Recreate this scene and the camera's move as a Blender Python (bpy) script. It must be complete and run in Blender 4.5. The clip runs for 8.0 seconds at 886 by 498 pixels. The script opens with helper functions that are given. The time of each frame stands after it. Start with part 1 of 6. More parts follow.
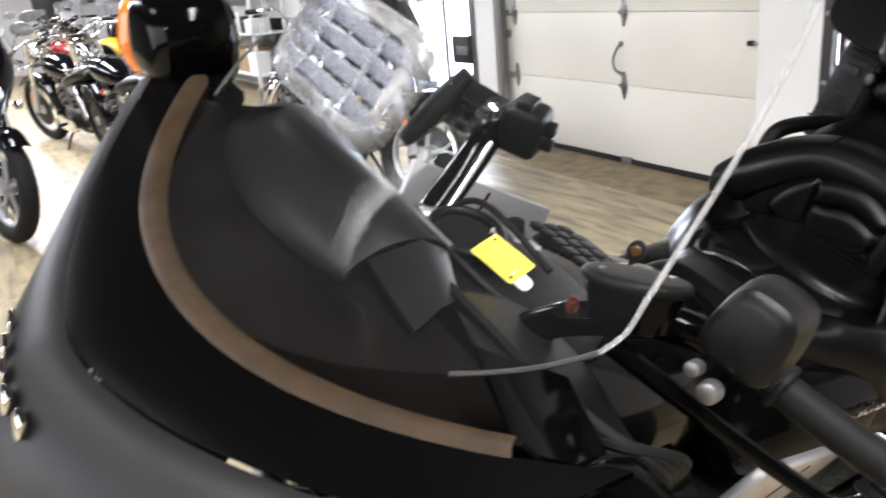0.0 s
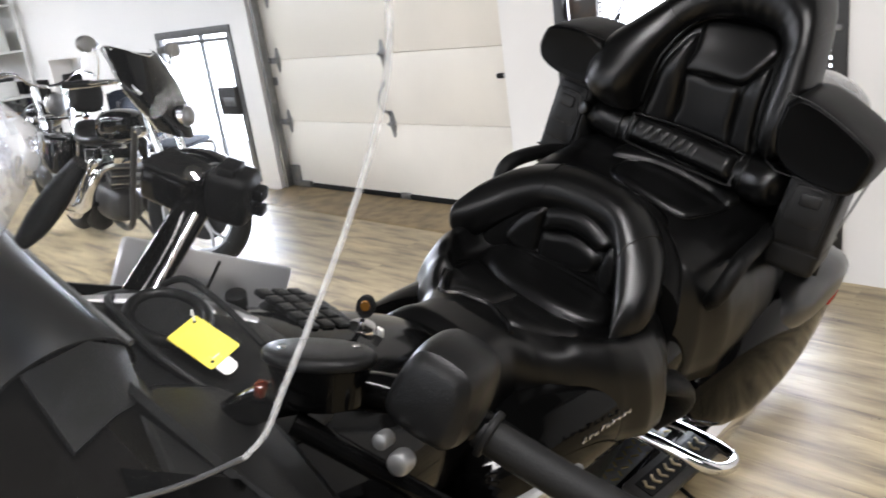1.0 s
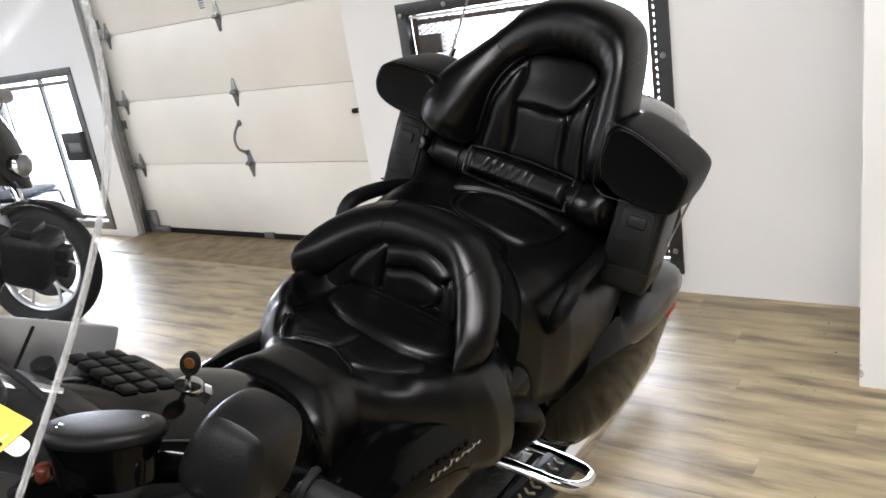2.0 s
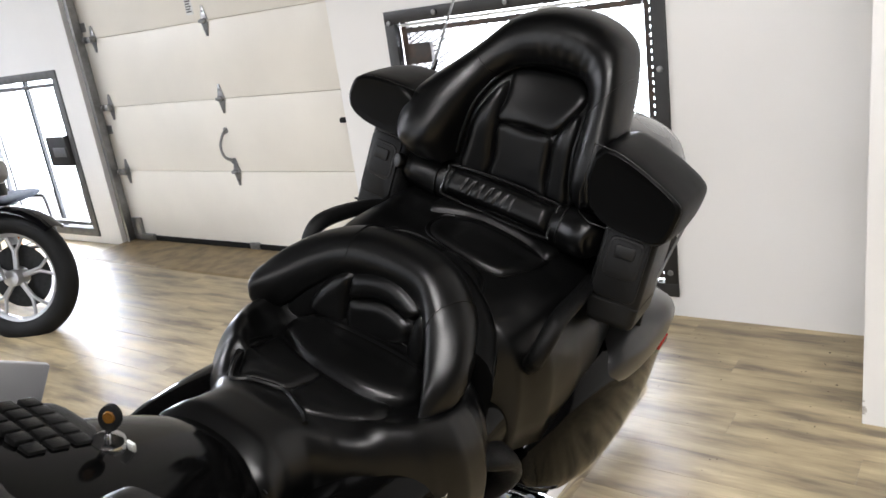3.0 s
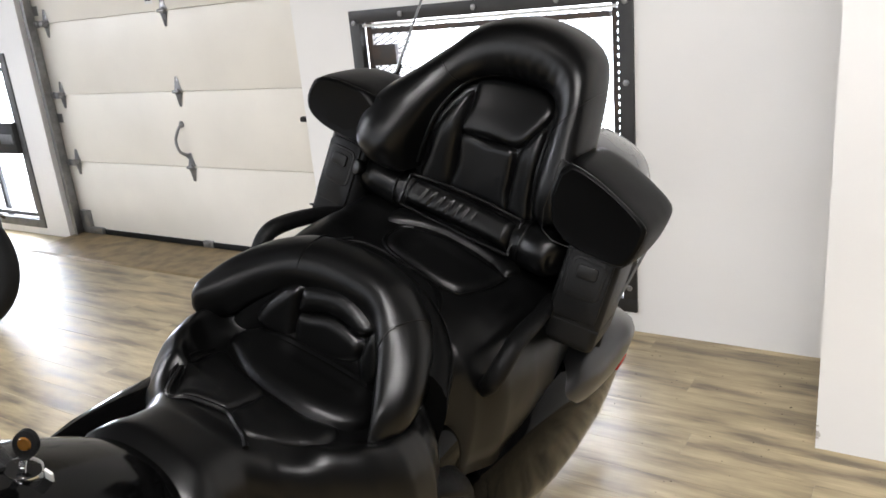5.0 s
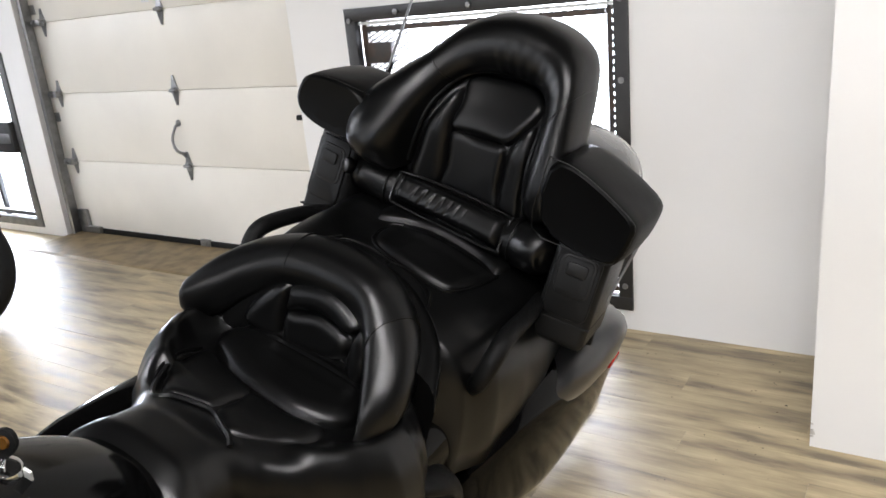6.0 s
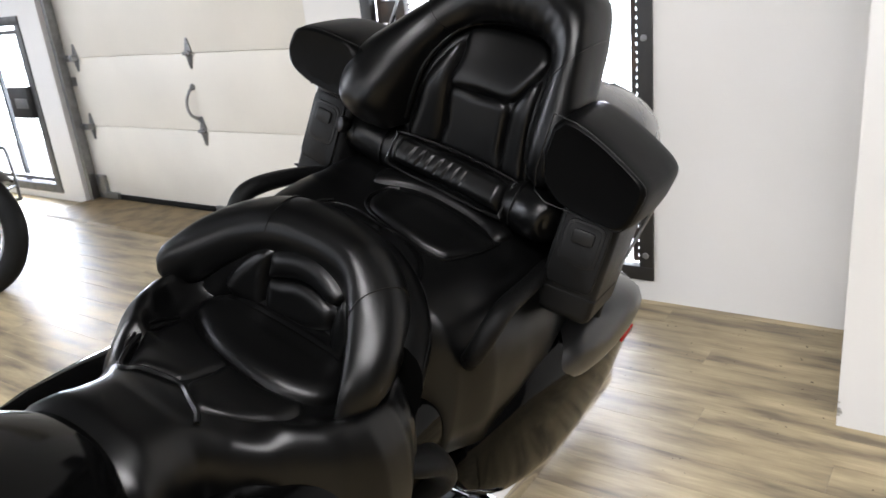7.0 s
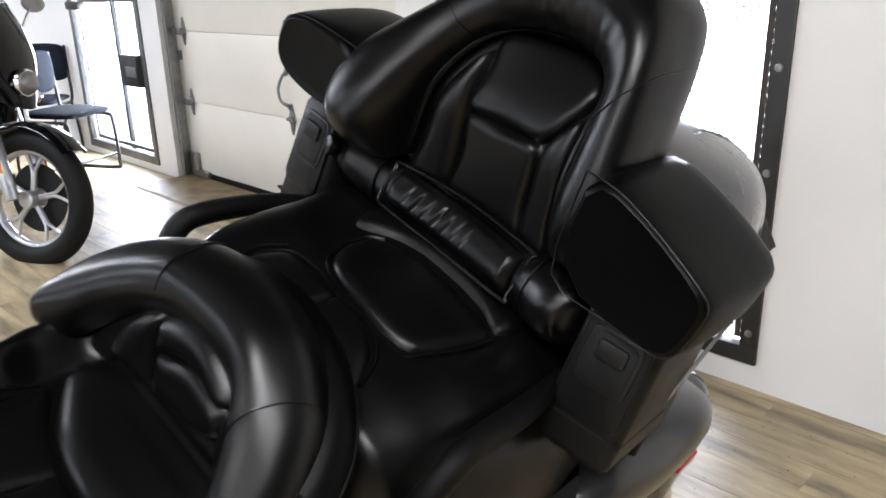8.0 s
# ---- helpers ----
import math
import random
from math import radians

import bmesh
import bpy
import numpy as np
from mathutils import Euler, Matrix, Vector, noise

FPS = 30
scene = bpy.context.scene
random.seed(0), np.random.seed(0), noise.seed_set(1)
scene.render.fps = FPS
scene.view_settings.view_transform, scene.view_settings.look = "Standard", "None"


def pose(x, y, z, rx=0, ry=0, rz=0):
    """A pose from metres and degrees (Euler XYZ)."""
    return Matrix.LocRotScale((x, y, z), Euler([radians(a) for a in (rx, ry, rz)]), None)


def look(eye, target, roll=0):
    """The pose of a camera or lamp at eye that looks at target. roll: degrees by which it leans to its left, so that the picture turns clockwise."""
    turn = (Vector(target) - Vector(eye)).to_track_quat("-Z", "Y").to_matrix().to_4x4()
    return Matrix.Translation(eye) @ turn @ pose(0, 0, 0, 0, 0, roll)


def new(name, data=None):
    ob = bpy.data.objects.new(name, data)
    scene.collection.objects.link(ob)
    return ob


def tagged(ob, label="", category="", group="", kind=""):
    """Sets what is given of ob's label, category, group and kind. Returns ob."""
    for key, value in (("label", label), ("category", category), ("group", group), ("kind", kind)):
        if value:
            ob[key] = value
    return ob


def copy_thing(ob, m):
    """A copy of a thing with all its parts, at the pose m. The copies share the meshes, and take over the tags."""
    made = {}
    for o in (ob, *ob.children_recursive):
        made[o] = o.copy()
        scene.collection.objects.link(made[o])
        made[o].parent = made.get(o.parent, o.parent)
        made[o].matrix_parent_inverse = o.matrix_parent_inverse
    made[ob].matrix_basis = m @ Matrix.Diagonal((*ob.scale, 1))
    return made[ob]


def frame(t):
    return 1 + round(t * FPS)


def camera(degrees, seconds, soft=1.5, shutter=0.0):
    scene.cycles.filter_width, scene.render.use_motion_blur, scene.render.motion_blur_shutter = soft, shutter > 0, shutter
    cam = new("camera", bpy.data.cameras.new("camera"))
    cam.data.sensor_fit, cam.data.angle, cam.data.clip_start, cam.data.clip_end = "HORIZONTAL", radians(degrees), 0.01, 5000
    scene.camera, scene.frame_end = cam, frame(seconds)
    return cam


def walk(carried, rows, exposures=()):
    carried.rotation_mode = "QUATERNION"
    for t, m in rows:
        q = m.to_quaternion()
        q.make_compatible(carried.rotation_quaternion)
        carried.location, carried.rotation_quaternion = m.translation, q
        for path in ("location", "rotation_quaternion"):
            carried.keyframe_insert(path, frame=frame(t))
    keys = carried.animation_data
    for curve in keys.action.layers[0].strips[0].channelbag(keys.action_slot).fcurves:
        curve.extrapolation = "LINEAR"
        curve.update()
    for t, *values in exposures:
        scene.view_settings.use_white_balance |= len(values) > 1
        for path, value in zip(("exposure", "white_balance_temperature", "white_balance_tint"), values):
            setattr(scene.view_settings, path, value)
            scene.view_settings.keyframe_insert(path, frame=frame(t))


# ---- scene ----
cam = camera(59.5, 8.0, 1.6, 0.3)
PATH = [
    (0, (0.055, 0.02, 1.324), (-1.491, 0.862, 0.695), -5.4),
    (0.5, (0.073, 0.1, 1.334), (-1.344, 1.168, 0.743), -7.3),
    (1, (0.096, 0.159, 1.329), (-1.189, 1.381, 0.736), -8.1),
    (1.5, (0.129, 0.198, 1.331), (-1.018, 1.562, 0.766), -8.8),
    (2, (0.15, 0.224, 1.33), (-0.921, 1.649, 0.765), -9.1),
    (3.3, (0.111, 0.428, 1.324), (-0.965, 1.856, 0.774), -7.5),
    (3.5, (0.123, 0.453, 1.316), (-0.971, 1.862, 0.751), -6.0),
    (4, (0.077, 0.458, 1.321), (-0.938, 1.913, 0.727), -6.3),
    (4.5, (0.053, 0.401, 1.32), (-0.893, 1.892, 0.707), -6.2),
    (5, (0.081, 0.434, 1.332), (-0.908, 1.919, 0.773), -5.3),
    (6.5, (0.099, 0.468, 1.311), (-0.895, 1.947, 0.742), -5.6),
    (7, (0.095, 0.566, 1.281), (-0.947, 1.988, 0.655), -5.9),
    (7.5, (0.109, 0.776, 1.279), (-1.135, 2.035, 0.675), -1.3),
    (8, (-0.01, 1.044, 1.244), (-1.276, 2.28, 0.636), -1.4),
]
EXPOSURE = [(0.0, 0.05, 6200, 13), (1.0, -0.06, 6200, 13), (2.0, -0.15, 6230, 12.7), (4.5, -0.13, 6250, 12.5), (8.0, -0.13, 6100, 12.5)]
walk(cam, [(t, look(eye, target, roll)) for t, eye, target, roll in PATH], exposures=EXPOSURE)

# ---- light ----
world = bpy.data.worlds.new("daylight")
scene.world = world
world.use_nodes = True
wn = world.node_tree.nodes
sky = wn.new("ShaderNodeTexSky")
sky.sky_type = 'NISHITA'
sky.sun_disc = False
sky.sun_elevation, sky.sun_rotation = radians(42), radians(200)
world.node_tree.links.new(sky.outputs["Color"], wn["Background"].inputs["Color"])
wn["Background"].inputs["Strength"].default_value = 0.12


def area_light(name, m, sx, sy, watts, colour):
    data = bpy.data.lights.new(name, 'AREA')
    data.shape, data.size, data.size_y, data.energy, data.color = 'RECTANGLE', sx, sy, watts, colour
    ob = new(name, data)
    ob.matrix_world = m
    return ob


sun = new("sun", bpy.data.lights.new("sun", 'SUN'))
sun.data.energy, sun.data.angle, sun.data.color = 3.0, radians(0.6), (1.0, 0.95, 0.88)
sun.matrix_world = look((0, 0, 0), (-0.25, 0.70, -0.67))

# plan of the room: x along the wall with the garage door, y towards it
WALL_Y, LEFT_WALL_Y, DOOR_Y, BACK_Y = 3.26, 3.42, 3.523, 3.72
ROOM_W, ROOM_E, ROOM_S, CEIL = -19.5, 3.0, -4.2, 2.95
RETURN_X, RETURN_Y = -0.15, 2.646

# daylight through the windows and strip lamps under the ceiling
area_light("window_daylight", look((-5.92, 3.54, 0.67), (-5.92, 0, 0.45)), 1.1, 1.1, 150, (0.86, 0.92, 1.0))
area_light("window_daylight", look((-1.54, 3.42, 0.71), (-1.54, 0, 0.55)), 1.15, 1.1, 105, (0.88, 0.93, 1.0))
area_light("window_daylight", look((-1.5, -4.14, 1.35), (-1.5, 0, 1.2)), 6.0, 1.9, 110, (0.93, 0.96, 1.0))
STRIPS = [(x, y) for x in (-14.5, -11.2, -8.0, -4.7, 0.7) for y in (0.45, -2.2)] + [(-1.4, -2.2)]
for x, y in STRIPS:
    watts = 125 if x > 0 else 40 if x > -3 else 150 if x < -7 else 70
    area_light("strip_lamp", pose(x, y, CEIL - 0.13), 2.2, 0.16, watts, (1.0, 0.965, 0.91) if x > -3 else (0.95, 0.97, 1.0))


# ---- materials ----
def material(name, base, rough=0.5, metal=0.0, spots=0.0, size=8.0, bump=0.0, grain=200.0, coat=0.0, base2=None, vary=0.0, rough_var=0.08, spec=0.5):
    m = bpy.data.materials.new(name)
    m.use_nodes = True
    nt = m.node_tree
    n, l = nt.nodes, nt.links
    b = n["Principled BSDF"]
    b.inputs["Metallic"].default_value = metal
    b.inputs["Coat Weight"].default_value = coat
    b.inputs["Coat Roughness"].default_value = 0.06
    b.inputs["Specular IOR Level"].default_value = spec
    tc = n.new("ShaderNodeTexCoord")
    big = n.new("ShaderNodeTexNoise")
    big.inputs["Scale"].default_value, big.inputs["Detail"].default_value = size, 5.0
    l.new(tc.outputs["Object"], big.inputs["Vector"])
    fine = n.new("ShaderNodeTexNoise")
    fine.inputs["Scale"].default_value, fine.inputs["Detail"].default_value = grain, 3.0
    l.new(tc.outputs["Object"], fine.inputs["Vector"])
    mix = n.new("ShaderNodeMix")
    mix.data_type = 'RGBA'
    other = base2 if base2 else tuple(c * (1 - spots) for c in base)
    mix.inputs[6].default_value, mix.inputs[7].default_value = (*base, 1), (*other, 1)
    ramp = n.new("ShaderNodeValToRGB")
    ramp.color_ramp.elements[0].position, ramp.color_ramp.elements[1].position = 0.40, 0.72
    l.new(big.outputs["Fac"], ramp.inputs["Fac"])
    l.new(ramp.outputs["Color"], mix.inputs[0])
    col = mix.outputs[2]
    if vary:
        info = n.new("ShaderNodeObjectInfo")
        hsv = n.new("ShaderNodeHueSaturation")
        mr = n.new("ShaderNodeMapRange")
        mr.inputs[3].default_value, mr.inputs[4].default_value = 1 - vary, 1 + vary
        l.new(info.outputs["Random"], mr.inputs[0])
        l.new(mr.outputs[0], hsv.inputs["Value"])
        l.new(col, hsv.inputs["Color"])
        col = hsv.outputs["Color"]
    l.new(col, b.inputs["Base Color"])
    rr = n.new("ShaderNodeMapRange")
    rr.inputs[3].default_value, rr.inputs[4].default_value = max(0.02, rough - rough_var), min(1, rough + rough_var)
    l.new(big.outputs["Fac"], rr.inputs[0])
    l.new(rr.outputs[0], b.inputs["Roughness"])
    if bump:
        bp = n.new("ShaderNodeBump")
        bp.inputs["Strength"].default_value, bp.inputs["Distance"].default_value = bump, 0.002
        l.new(fine.outputs["Fac"], bp.inputs["Height"])
        l.new(bp.outputs["Normal"], b.inputs["Normal"])
    return m


def leather_material(name, base, rough, spec):
    """Soft vinyl: fine pebble grain over slow creases."""
    m = material(name, base, rough, spots=0.35, size=9, rough_var=0.06, spec=spec)
    nt = m.node_tree
    n, l = nt.nodes, nt.links
    tc = n.new("ShaderNodeTexCoord")
    v = n.new("ShaderNodeTexVoronoi")
    v.inputs["Scale"].default_value = 420
    l.new(tc.outputs["Object"], v.inputs["Vector"])
    w = n.new("ShaderNodeTexNoise")
    w.inputs["Scale"].default_value, w.inputs["Detail"].default_value, w.inputs["Distortion"].default_value = 11, 1, 0.3
    l.new(tc.outputs["Object"], w.inputs["Vector"])
    b1 = n.new("ShaderNodeBump")
    b1.inputs["Strength"].default_value, b1.inputs["Distance"].default_value = 0.2, 0.0004
    l.new(v.outputs["Distance"], b1.inputs["Height"])
    b2 = n.new("ShaderNodeBump")
    b2.inputs["Strength"].default_value, b2.inputs["Distance"].default_value = 0.2, 0.006
    l.new(w.outputs["Fac"], b2.inputs["Height"])
    l.new(b1.outputs["Normal"], b2.inputs["Normal"])
    l.new(b2.outputs["Normal"], n["Principled BSDF"].inputs["Normal"])
    return m


def glass_material(name, tint=(1, 1, 1), rough=0.0, gloss=1.0, veil=0.0):
    """Thin clear sheet: lets the view through unbent, with a Fresnel sheen; a pale diffuse haze can be mixed in."""
    m = bpy.data.materials.new(name)
    m.use_nodes = True
    n, l = m.node_tree.nodes, m.node_tree.links
    out = n["Material Output"]
    n.remove(n["Principled BSDF"])
    see = n.new("ShaderNodeBsdfTransparent")
    see.inputs["Color"].default_value = (*tint, 1)
    shine = n.new("ShaderNodeBsdfGlossy")
    shine.inputs["Roughness"].default_value = rough + 0.02
    fres = n.new("ShaderNodeFresnel")
    fres.inputs["IOR"].default_value = 1.45
    mul = n.new("ShaderNodeMath")
    mul.operation, mul.inputs[1].default_value = 'MULTIPLY', gloss
    l.new(fres.outputs[0], mul.inputs[0])
    mix = n.new("ShaderNodeMixShader")
    l.new(mul.outputs[0], mix.inputs[0])
    l.new(see.outputs[0], mix.inputs[1])
    l.new(shine.outputs[0], mix.inputs[2])
    last = mix
    if veil:
        haze = n.new("ShaderNodeBsdfDiffuse")
        haze.inputs["Color"].default_value = (0.7, 0.7, 0.7, 1)
        noise_tex = n.new("ShaderNodeTexNoise")
        noise_tex.inputs["Scale"].default_value = 6
        mr = n.new("ShaderNodeMapRange")
        mr.inputs[1].default_value, mr.inputs[2].default_value = 0.3, 0.8
        mr.inputs[3].default_value, mr.inputs[4].default_value = veil * 0.5, veil
        l.new(noise_tex.outputs["Fac"], mr.inputs[0])
        last = n.new("ShaderNodeMixShader")
        l.new(mr.outputs[0], last.inputs[0])
        l.new(mix.outputs[0], last.inputs[1])
        l.new(haze.outputs[0], last.inputs[2])
    l.new(last.outputs[0], out.inputs["Surface"])
    return m


def glow_material(name, colour, strength):
    m = bpy.data.materials.new(name)
    m.use_nodes = True
    b = m.node_tree.nodes["Principled BSDF"]
    b.inputs["Base Color"].default_value = (*colour, 1)
    b.inputs["Emission Color"].default_value = (*colour, 1)
    b.inputs["Emission Strength"].default_value = strength
    return m


def plank_material(name):
    """Rustic oak laminate: warm strips with grey-brown smoke, grain along x."""
    m = bpy.data.materials.new(name)
    m.use_nodes = True
    n, l = m.node_tree.nodes, m.node_tree.links
    b = n["Principled BSDF"]
    tc = n.new("ShaderNodeTexCoord")
    info = n.new("ShaderNodeObjectInfo")
    geo = n.new("ShaderNodeNewGeometry")
    add = n.new("ShaderNodeMath")
    l.new(info.outputs["Random"], add.inputs[0])
    l.new(geo.outputs["Random Per Island"], add.inputs[1])
    shift = n.new("ShaderNodeCombineXYZ")
    mul = n.new("ShaderNodeMath")
    mul.operation, mul.inputs[1].default_value = 'MULTIPLY', 37.0
    l.new(add.outputs[0], mul.inputs[0])
    l.new(mul.outputs[0], shift.inputs[0])
    l.new(mul.outputs[0], shift.inputs[1])
    pos = n.new("ShaderNodeVectorMath")
    pos.operation = 'ADD'
    l.new(geo.outputs["Position"], pos.inputs[0])
    l.new(shift.outputs[0], pos.inputs[1])
    mp = n.new("ShaderNodeMapping")
    mp.inputs["Scale"].default_value = (1.7, 9.0, 1.0)
    l.new(pos.outputs[0], mp.inputs["Vector"])
    smoke = n.new("ShaderNodeTexNoise")
    smoke.inputs["Scale"].default_value, smoke.inputs["Detail"].default_value = 1.7, 6
    l.new(mp.outputs[0], smoke.inputs["Vector"])
    mp2 = n.new("ShaderNodeMapping")
    mp2.inputs["Scale"].default_value = (14.0, 120.0, 1.0)
    l.new(pos.outputs[0], mp2.inputs["Vector"])
    grain = n.new("ShaderNodeTexNoise")
    grain.inputs["Scale"].default_value, grain.inputs["Detail"].default_value = 1.0, 4
    l.new(mp2.outputs[0], grain.inputs["Vector"])
    ramp = n.new("ShaderNodeValToRGB")
    e = ramp.color_ramp.elements
    e[0].position, e[0].color = 0.32, (0.170, 0.135, 0.088, 1)
    e[1].position, e[1].color = 0.66, (0.520, 0.418, 0.250, 1)
    mid = e.new(0.48)
    mid.color = (0.375, 0.298, 0.178, 1)
    l.new(smoke.outputs["Fac"], ramp.inputs["Fac"])
    hsv = n.new("ShaderNodeHueSaturation")
    mr = n.new("ShaderNodeMapRange")
    mr.inputs[2].default_value = 2.0
    mr.inputs[3].default_value, mr.inputs[4].default_value = 0.78, 1.22
    l.new(add.outputs[0], mr.inputs[0])
    l.new(mr.outputs[0], hsv.inputs["Value"])
    l.new(ramp.outputs["Color"], hsv.inputs["Color"])
    mx = n.new("ShaderNodeMix")
    mx.data_type, mx.blend_type = 'RGBA', 'MULTIPLY'
    gr = n.new("ShaderNodeMapRange")
    gr.inputs[1].default_value, gr.inputs[2].default_value, gr.inputs[3].default_value = 0.3, 0.7, 0.78
    l.new(grain.outputs["Fac"], gr.inputs[0])
    mx.inputs[0].default_value = 0.8
    l.new(hsv.outputs["Color"], mx.inputs[6])
    l.new(gr.outputs[0], mx.inputs[7])
    l.new(mx.outputs[2], b.inputs["Base Color"])
    rr = n.new("ShaderNodeMapRange")
    rr.inputs[3].default_value, rr.inputs[4].default_value = 0.33, 0.56
    l.new(smoke.outputs["Fac"], rr.inputs[0])
    l.new(rr.outputs[0], b.inputs["Roughness"])
    bp = n.new("ShaderNodeBump")
    bp.inputs["Strength"].default_value, bp.inputs["Distance"].default_value = 0.12, 0.002
    l.new(grain.outputs["Fac"], bp.inputs["Height"])
    l.new(bp.outputs["Normal"], b.inputs["Normal"])
    return m


M_WALL = material("white_wall_paint", (0.80, 0.787, 0.768), 0.6, spots=0.05, size=1.4, bump=0.15, grain=160)
# Ceiling colour darkened to cut its light and reflection on the black seats.
M_CEIL = material("darkened_ceiling", (0.022, 0.022, 0.022), 0.8, spots=0.1, size=2)
# Walls out of view, coloured near black so the vinyl mirrors little light.
M_DIM = material("darkened_unseen_wall", (0.035, 0.035, 0.034), 0.7, spots=0.1, size=2)
M_DOORP = material("garage_door_enamel", (0.80, 0.76, 0.68), 0.38, spots=0.06, size=2.5, bump=0.08, grain=90)
M_PLANK = plank_material("rustic_oak_laminate")
M_SUB = material("dark_joint", (0.13, 0.095, 0.055), 0.8, spots=0.3)
M_RAMP = material("worn_brown_threshold", (0.25, 0.18, 0.09), 0.55, size=9, bump=0.4, grain=60, base2=(0.12, 0.09, 0.05))
M_LEATHER = leather_material("black_vinyl", (0.0012, 0.0012, 0.0012), 0.32, 0.34)
M_LEATHER2 = leather_material("black_vinyl_insert", (0.0013, 0.0013, 0.0013), 0.34, 0.32)
M_VINYL = leather_material("matte_black_vinyl", (0.0012, 0.0012, 0.0012), 0.40, 0.10)
M_PLASTIC = material("black_textured_plastic", (0.0035, 0.0035, 0.0035), 0.42, spots=0.3, bump=0.5, grain=700, spec=0.13)
M_SATIN = material("charcoal_satin_plastic", (0.0055, 0.0055, 0.0055), 0.36, spots=0.2, bump=0.2, grain=500, spec=0.17)
M_HOOD = material("charcoal_hood_plastic", (0.009, 0.0088, 0.0086), 0.38, spots=0.2, bump=0.2, grain=500, spec=0.22)
M_POD = material("charcoal_pod_plastic", (0.006, 0.006, 0.006), 0.36, spots=0.2, bump=0.25, grain=600, spec=0.14)
M_GLOSS = material("black_gloss_paint", (0.0015, 0.0015, 0.0015), 0.10, spots=0.2, rough_var=0.03, spec=0.11)
M_BAG = material("black_lacquer", (0.0013, 0.0013, 0.0013), 0.10, spots=0.2, rough_var=0.03, spec=0.15)
M_COWL = material("black_cowl_paint", (0.0015, 0.0015, 0.0015), 0.22, spots=0.2, rough_var=0.05, spec=0.07)
M_GREY = material("graphite_metallic_paint", (0.075, 0.075, 0.078), 0.28, metal=0.5, spots=0.08, coat=0.8, grain=900, rough_var=0.04)
M_GRAPHITE = material("dark_graphite_paint", (0.028, 0.028, 0.029), 0.30, metal=0.4, spots=0.08, coat=0.5, grain=900, rough_var=0.04)
M_SILVER = material("silver_paint", (0.45, 0.45, 0.46), 0.3, metal=0.6, spots=0.08, coat=0.5, rough_var=0.04)
M_CHROME = material("chrome", (0.75, 0.75, 0.76), 0.09, metal=1.0, spots=0.05, rough_var=0.04)
M_STEEL = material("galvanised_steel", (0.30, 0.30, 0.30), 0.40, metal=0.9, spots=0.25, size=25, bump=0.1, grain=120)
M_BLACKSTEEL = material("black_painted_steel", (0.022, 0.021, 0.020), 0.45, spots=0.3, size=20, bump=0.2, grain=150)
M_RUST = material("rusty_frame_steel", (0.035, 0.030, 0.027), 0.6, size=14, bump=0.4, grain=90, base2=(0.075, 0.045, 0.028))
M_RUBBER = material("black_rubber", (0.006, 0.006, 0.006), 0.6, spots=0.2, bump=0.3, grain=250, spec=0.2)
M_YELLOW = material("yellow_card", (0.72, 0.62, 0.06), 0.55, spots=0.05, size=20)
M_WHITE = material("white_plastic", (0.75, 0.75, 0.73), 0.4, spots=0.05)
M_AMBER = material("amber_lens", (0.85, 0.22, 0.01), 0.18, spots=0.3, size=40, coat=0.8)
M_BRASS = material("worn_brass", (0.42, 0.34, 0.20), 0.35, metal=0.8, spots=0.4, size=40)
M_HONEY = material("honey_resin", (0.11, 0.050, 0.010), 0.2, spots=0.4, size=60, coat=0.6)
# The screen's faint pale mix paints the haze of surroundings mirrored in it.
M_CLEAR = glass_material("clear_screen", (0.97, 0.975, 0.975), 0.0, 0.010, 0.005)
M_SMOKE = glass_material("smoked_vent", (0.62, 0.66, 0.76), 0.16, 0.9, 0.34)
M_PANE = glass_material("window_pane", (0.98, 0.99, 1.0), 0.0, 0.12)
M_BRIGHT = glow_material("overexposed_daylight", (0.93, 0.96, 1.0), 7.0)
M_TUBE = glow_material("lamp_diffuser", (1.0, 0.98, 0.94), 6.0)
M_BLUE = material("blue_grey_upholstery", (0.005, 0.007, 0.012), 0.85, spots=0.3, size=30, bump=0.4, grain=400, spec=0.12)


# ---- mesh helpers ----
def part(name, bm, mat, parent=None, label="", smooth=40, sub=0):
    me = bpy.data.meshes.new(name)
    bmesh.ops.recalc_face_normals(bm, faces=bm.faces)
    bm.to_mesh(me)
    bm.free()
    if smooth:
        me.shade_smooth()
        me.set_sharp_from_angle(angle=radians(smooth))
    me.materials.append(mat)
    ob = new(name, me)
    if parent:
        ob.parent = parent
    if label:
        tagged(ob, label=label)
    if sub:
        s = ob.modifiers.new("round", 'SUBSURF')
        s.levels = s.render_levels = sub
    return ob


def thing(name, m, label, category, group="", kind=""):
    ob = new(name)
    ob.empty_display_size = 0.1
    ob.matrix_world = m
    return tagged(ob, label, category, group, kind)


def box(x0, x1, y0, y1, z0, z1, bevel=0.0, seg=2, bm=None):
    """A box, its edges rounded by bevel; added to bm when given."""
    tmp = bmesh.new()
    bmesh.ops.create_cube(tmp, size=1.0)
    for v in tmp.verts:
        v.co = Vector((x0 + (v.co.x + 0.5) * (x1 - x0), y0 + (v.co.y + 0.5) * (y1 - y0), z0 + (v.co.z + 0.5) * (z1 - z0)))
    if bevel:
        bmesh.ops.bevel(tmp, geom=tmp.edges[:], offset=bevel, segments=seg, profile=0.5, affect='EDGES')
    return tmp if bm is None else merge(bm, tmp)


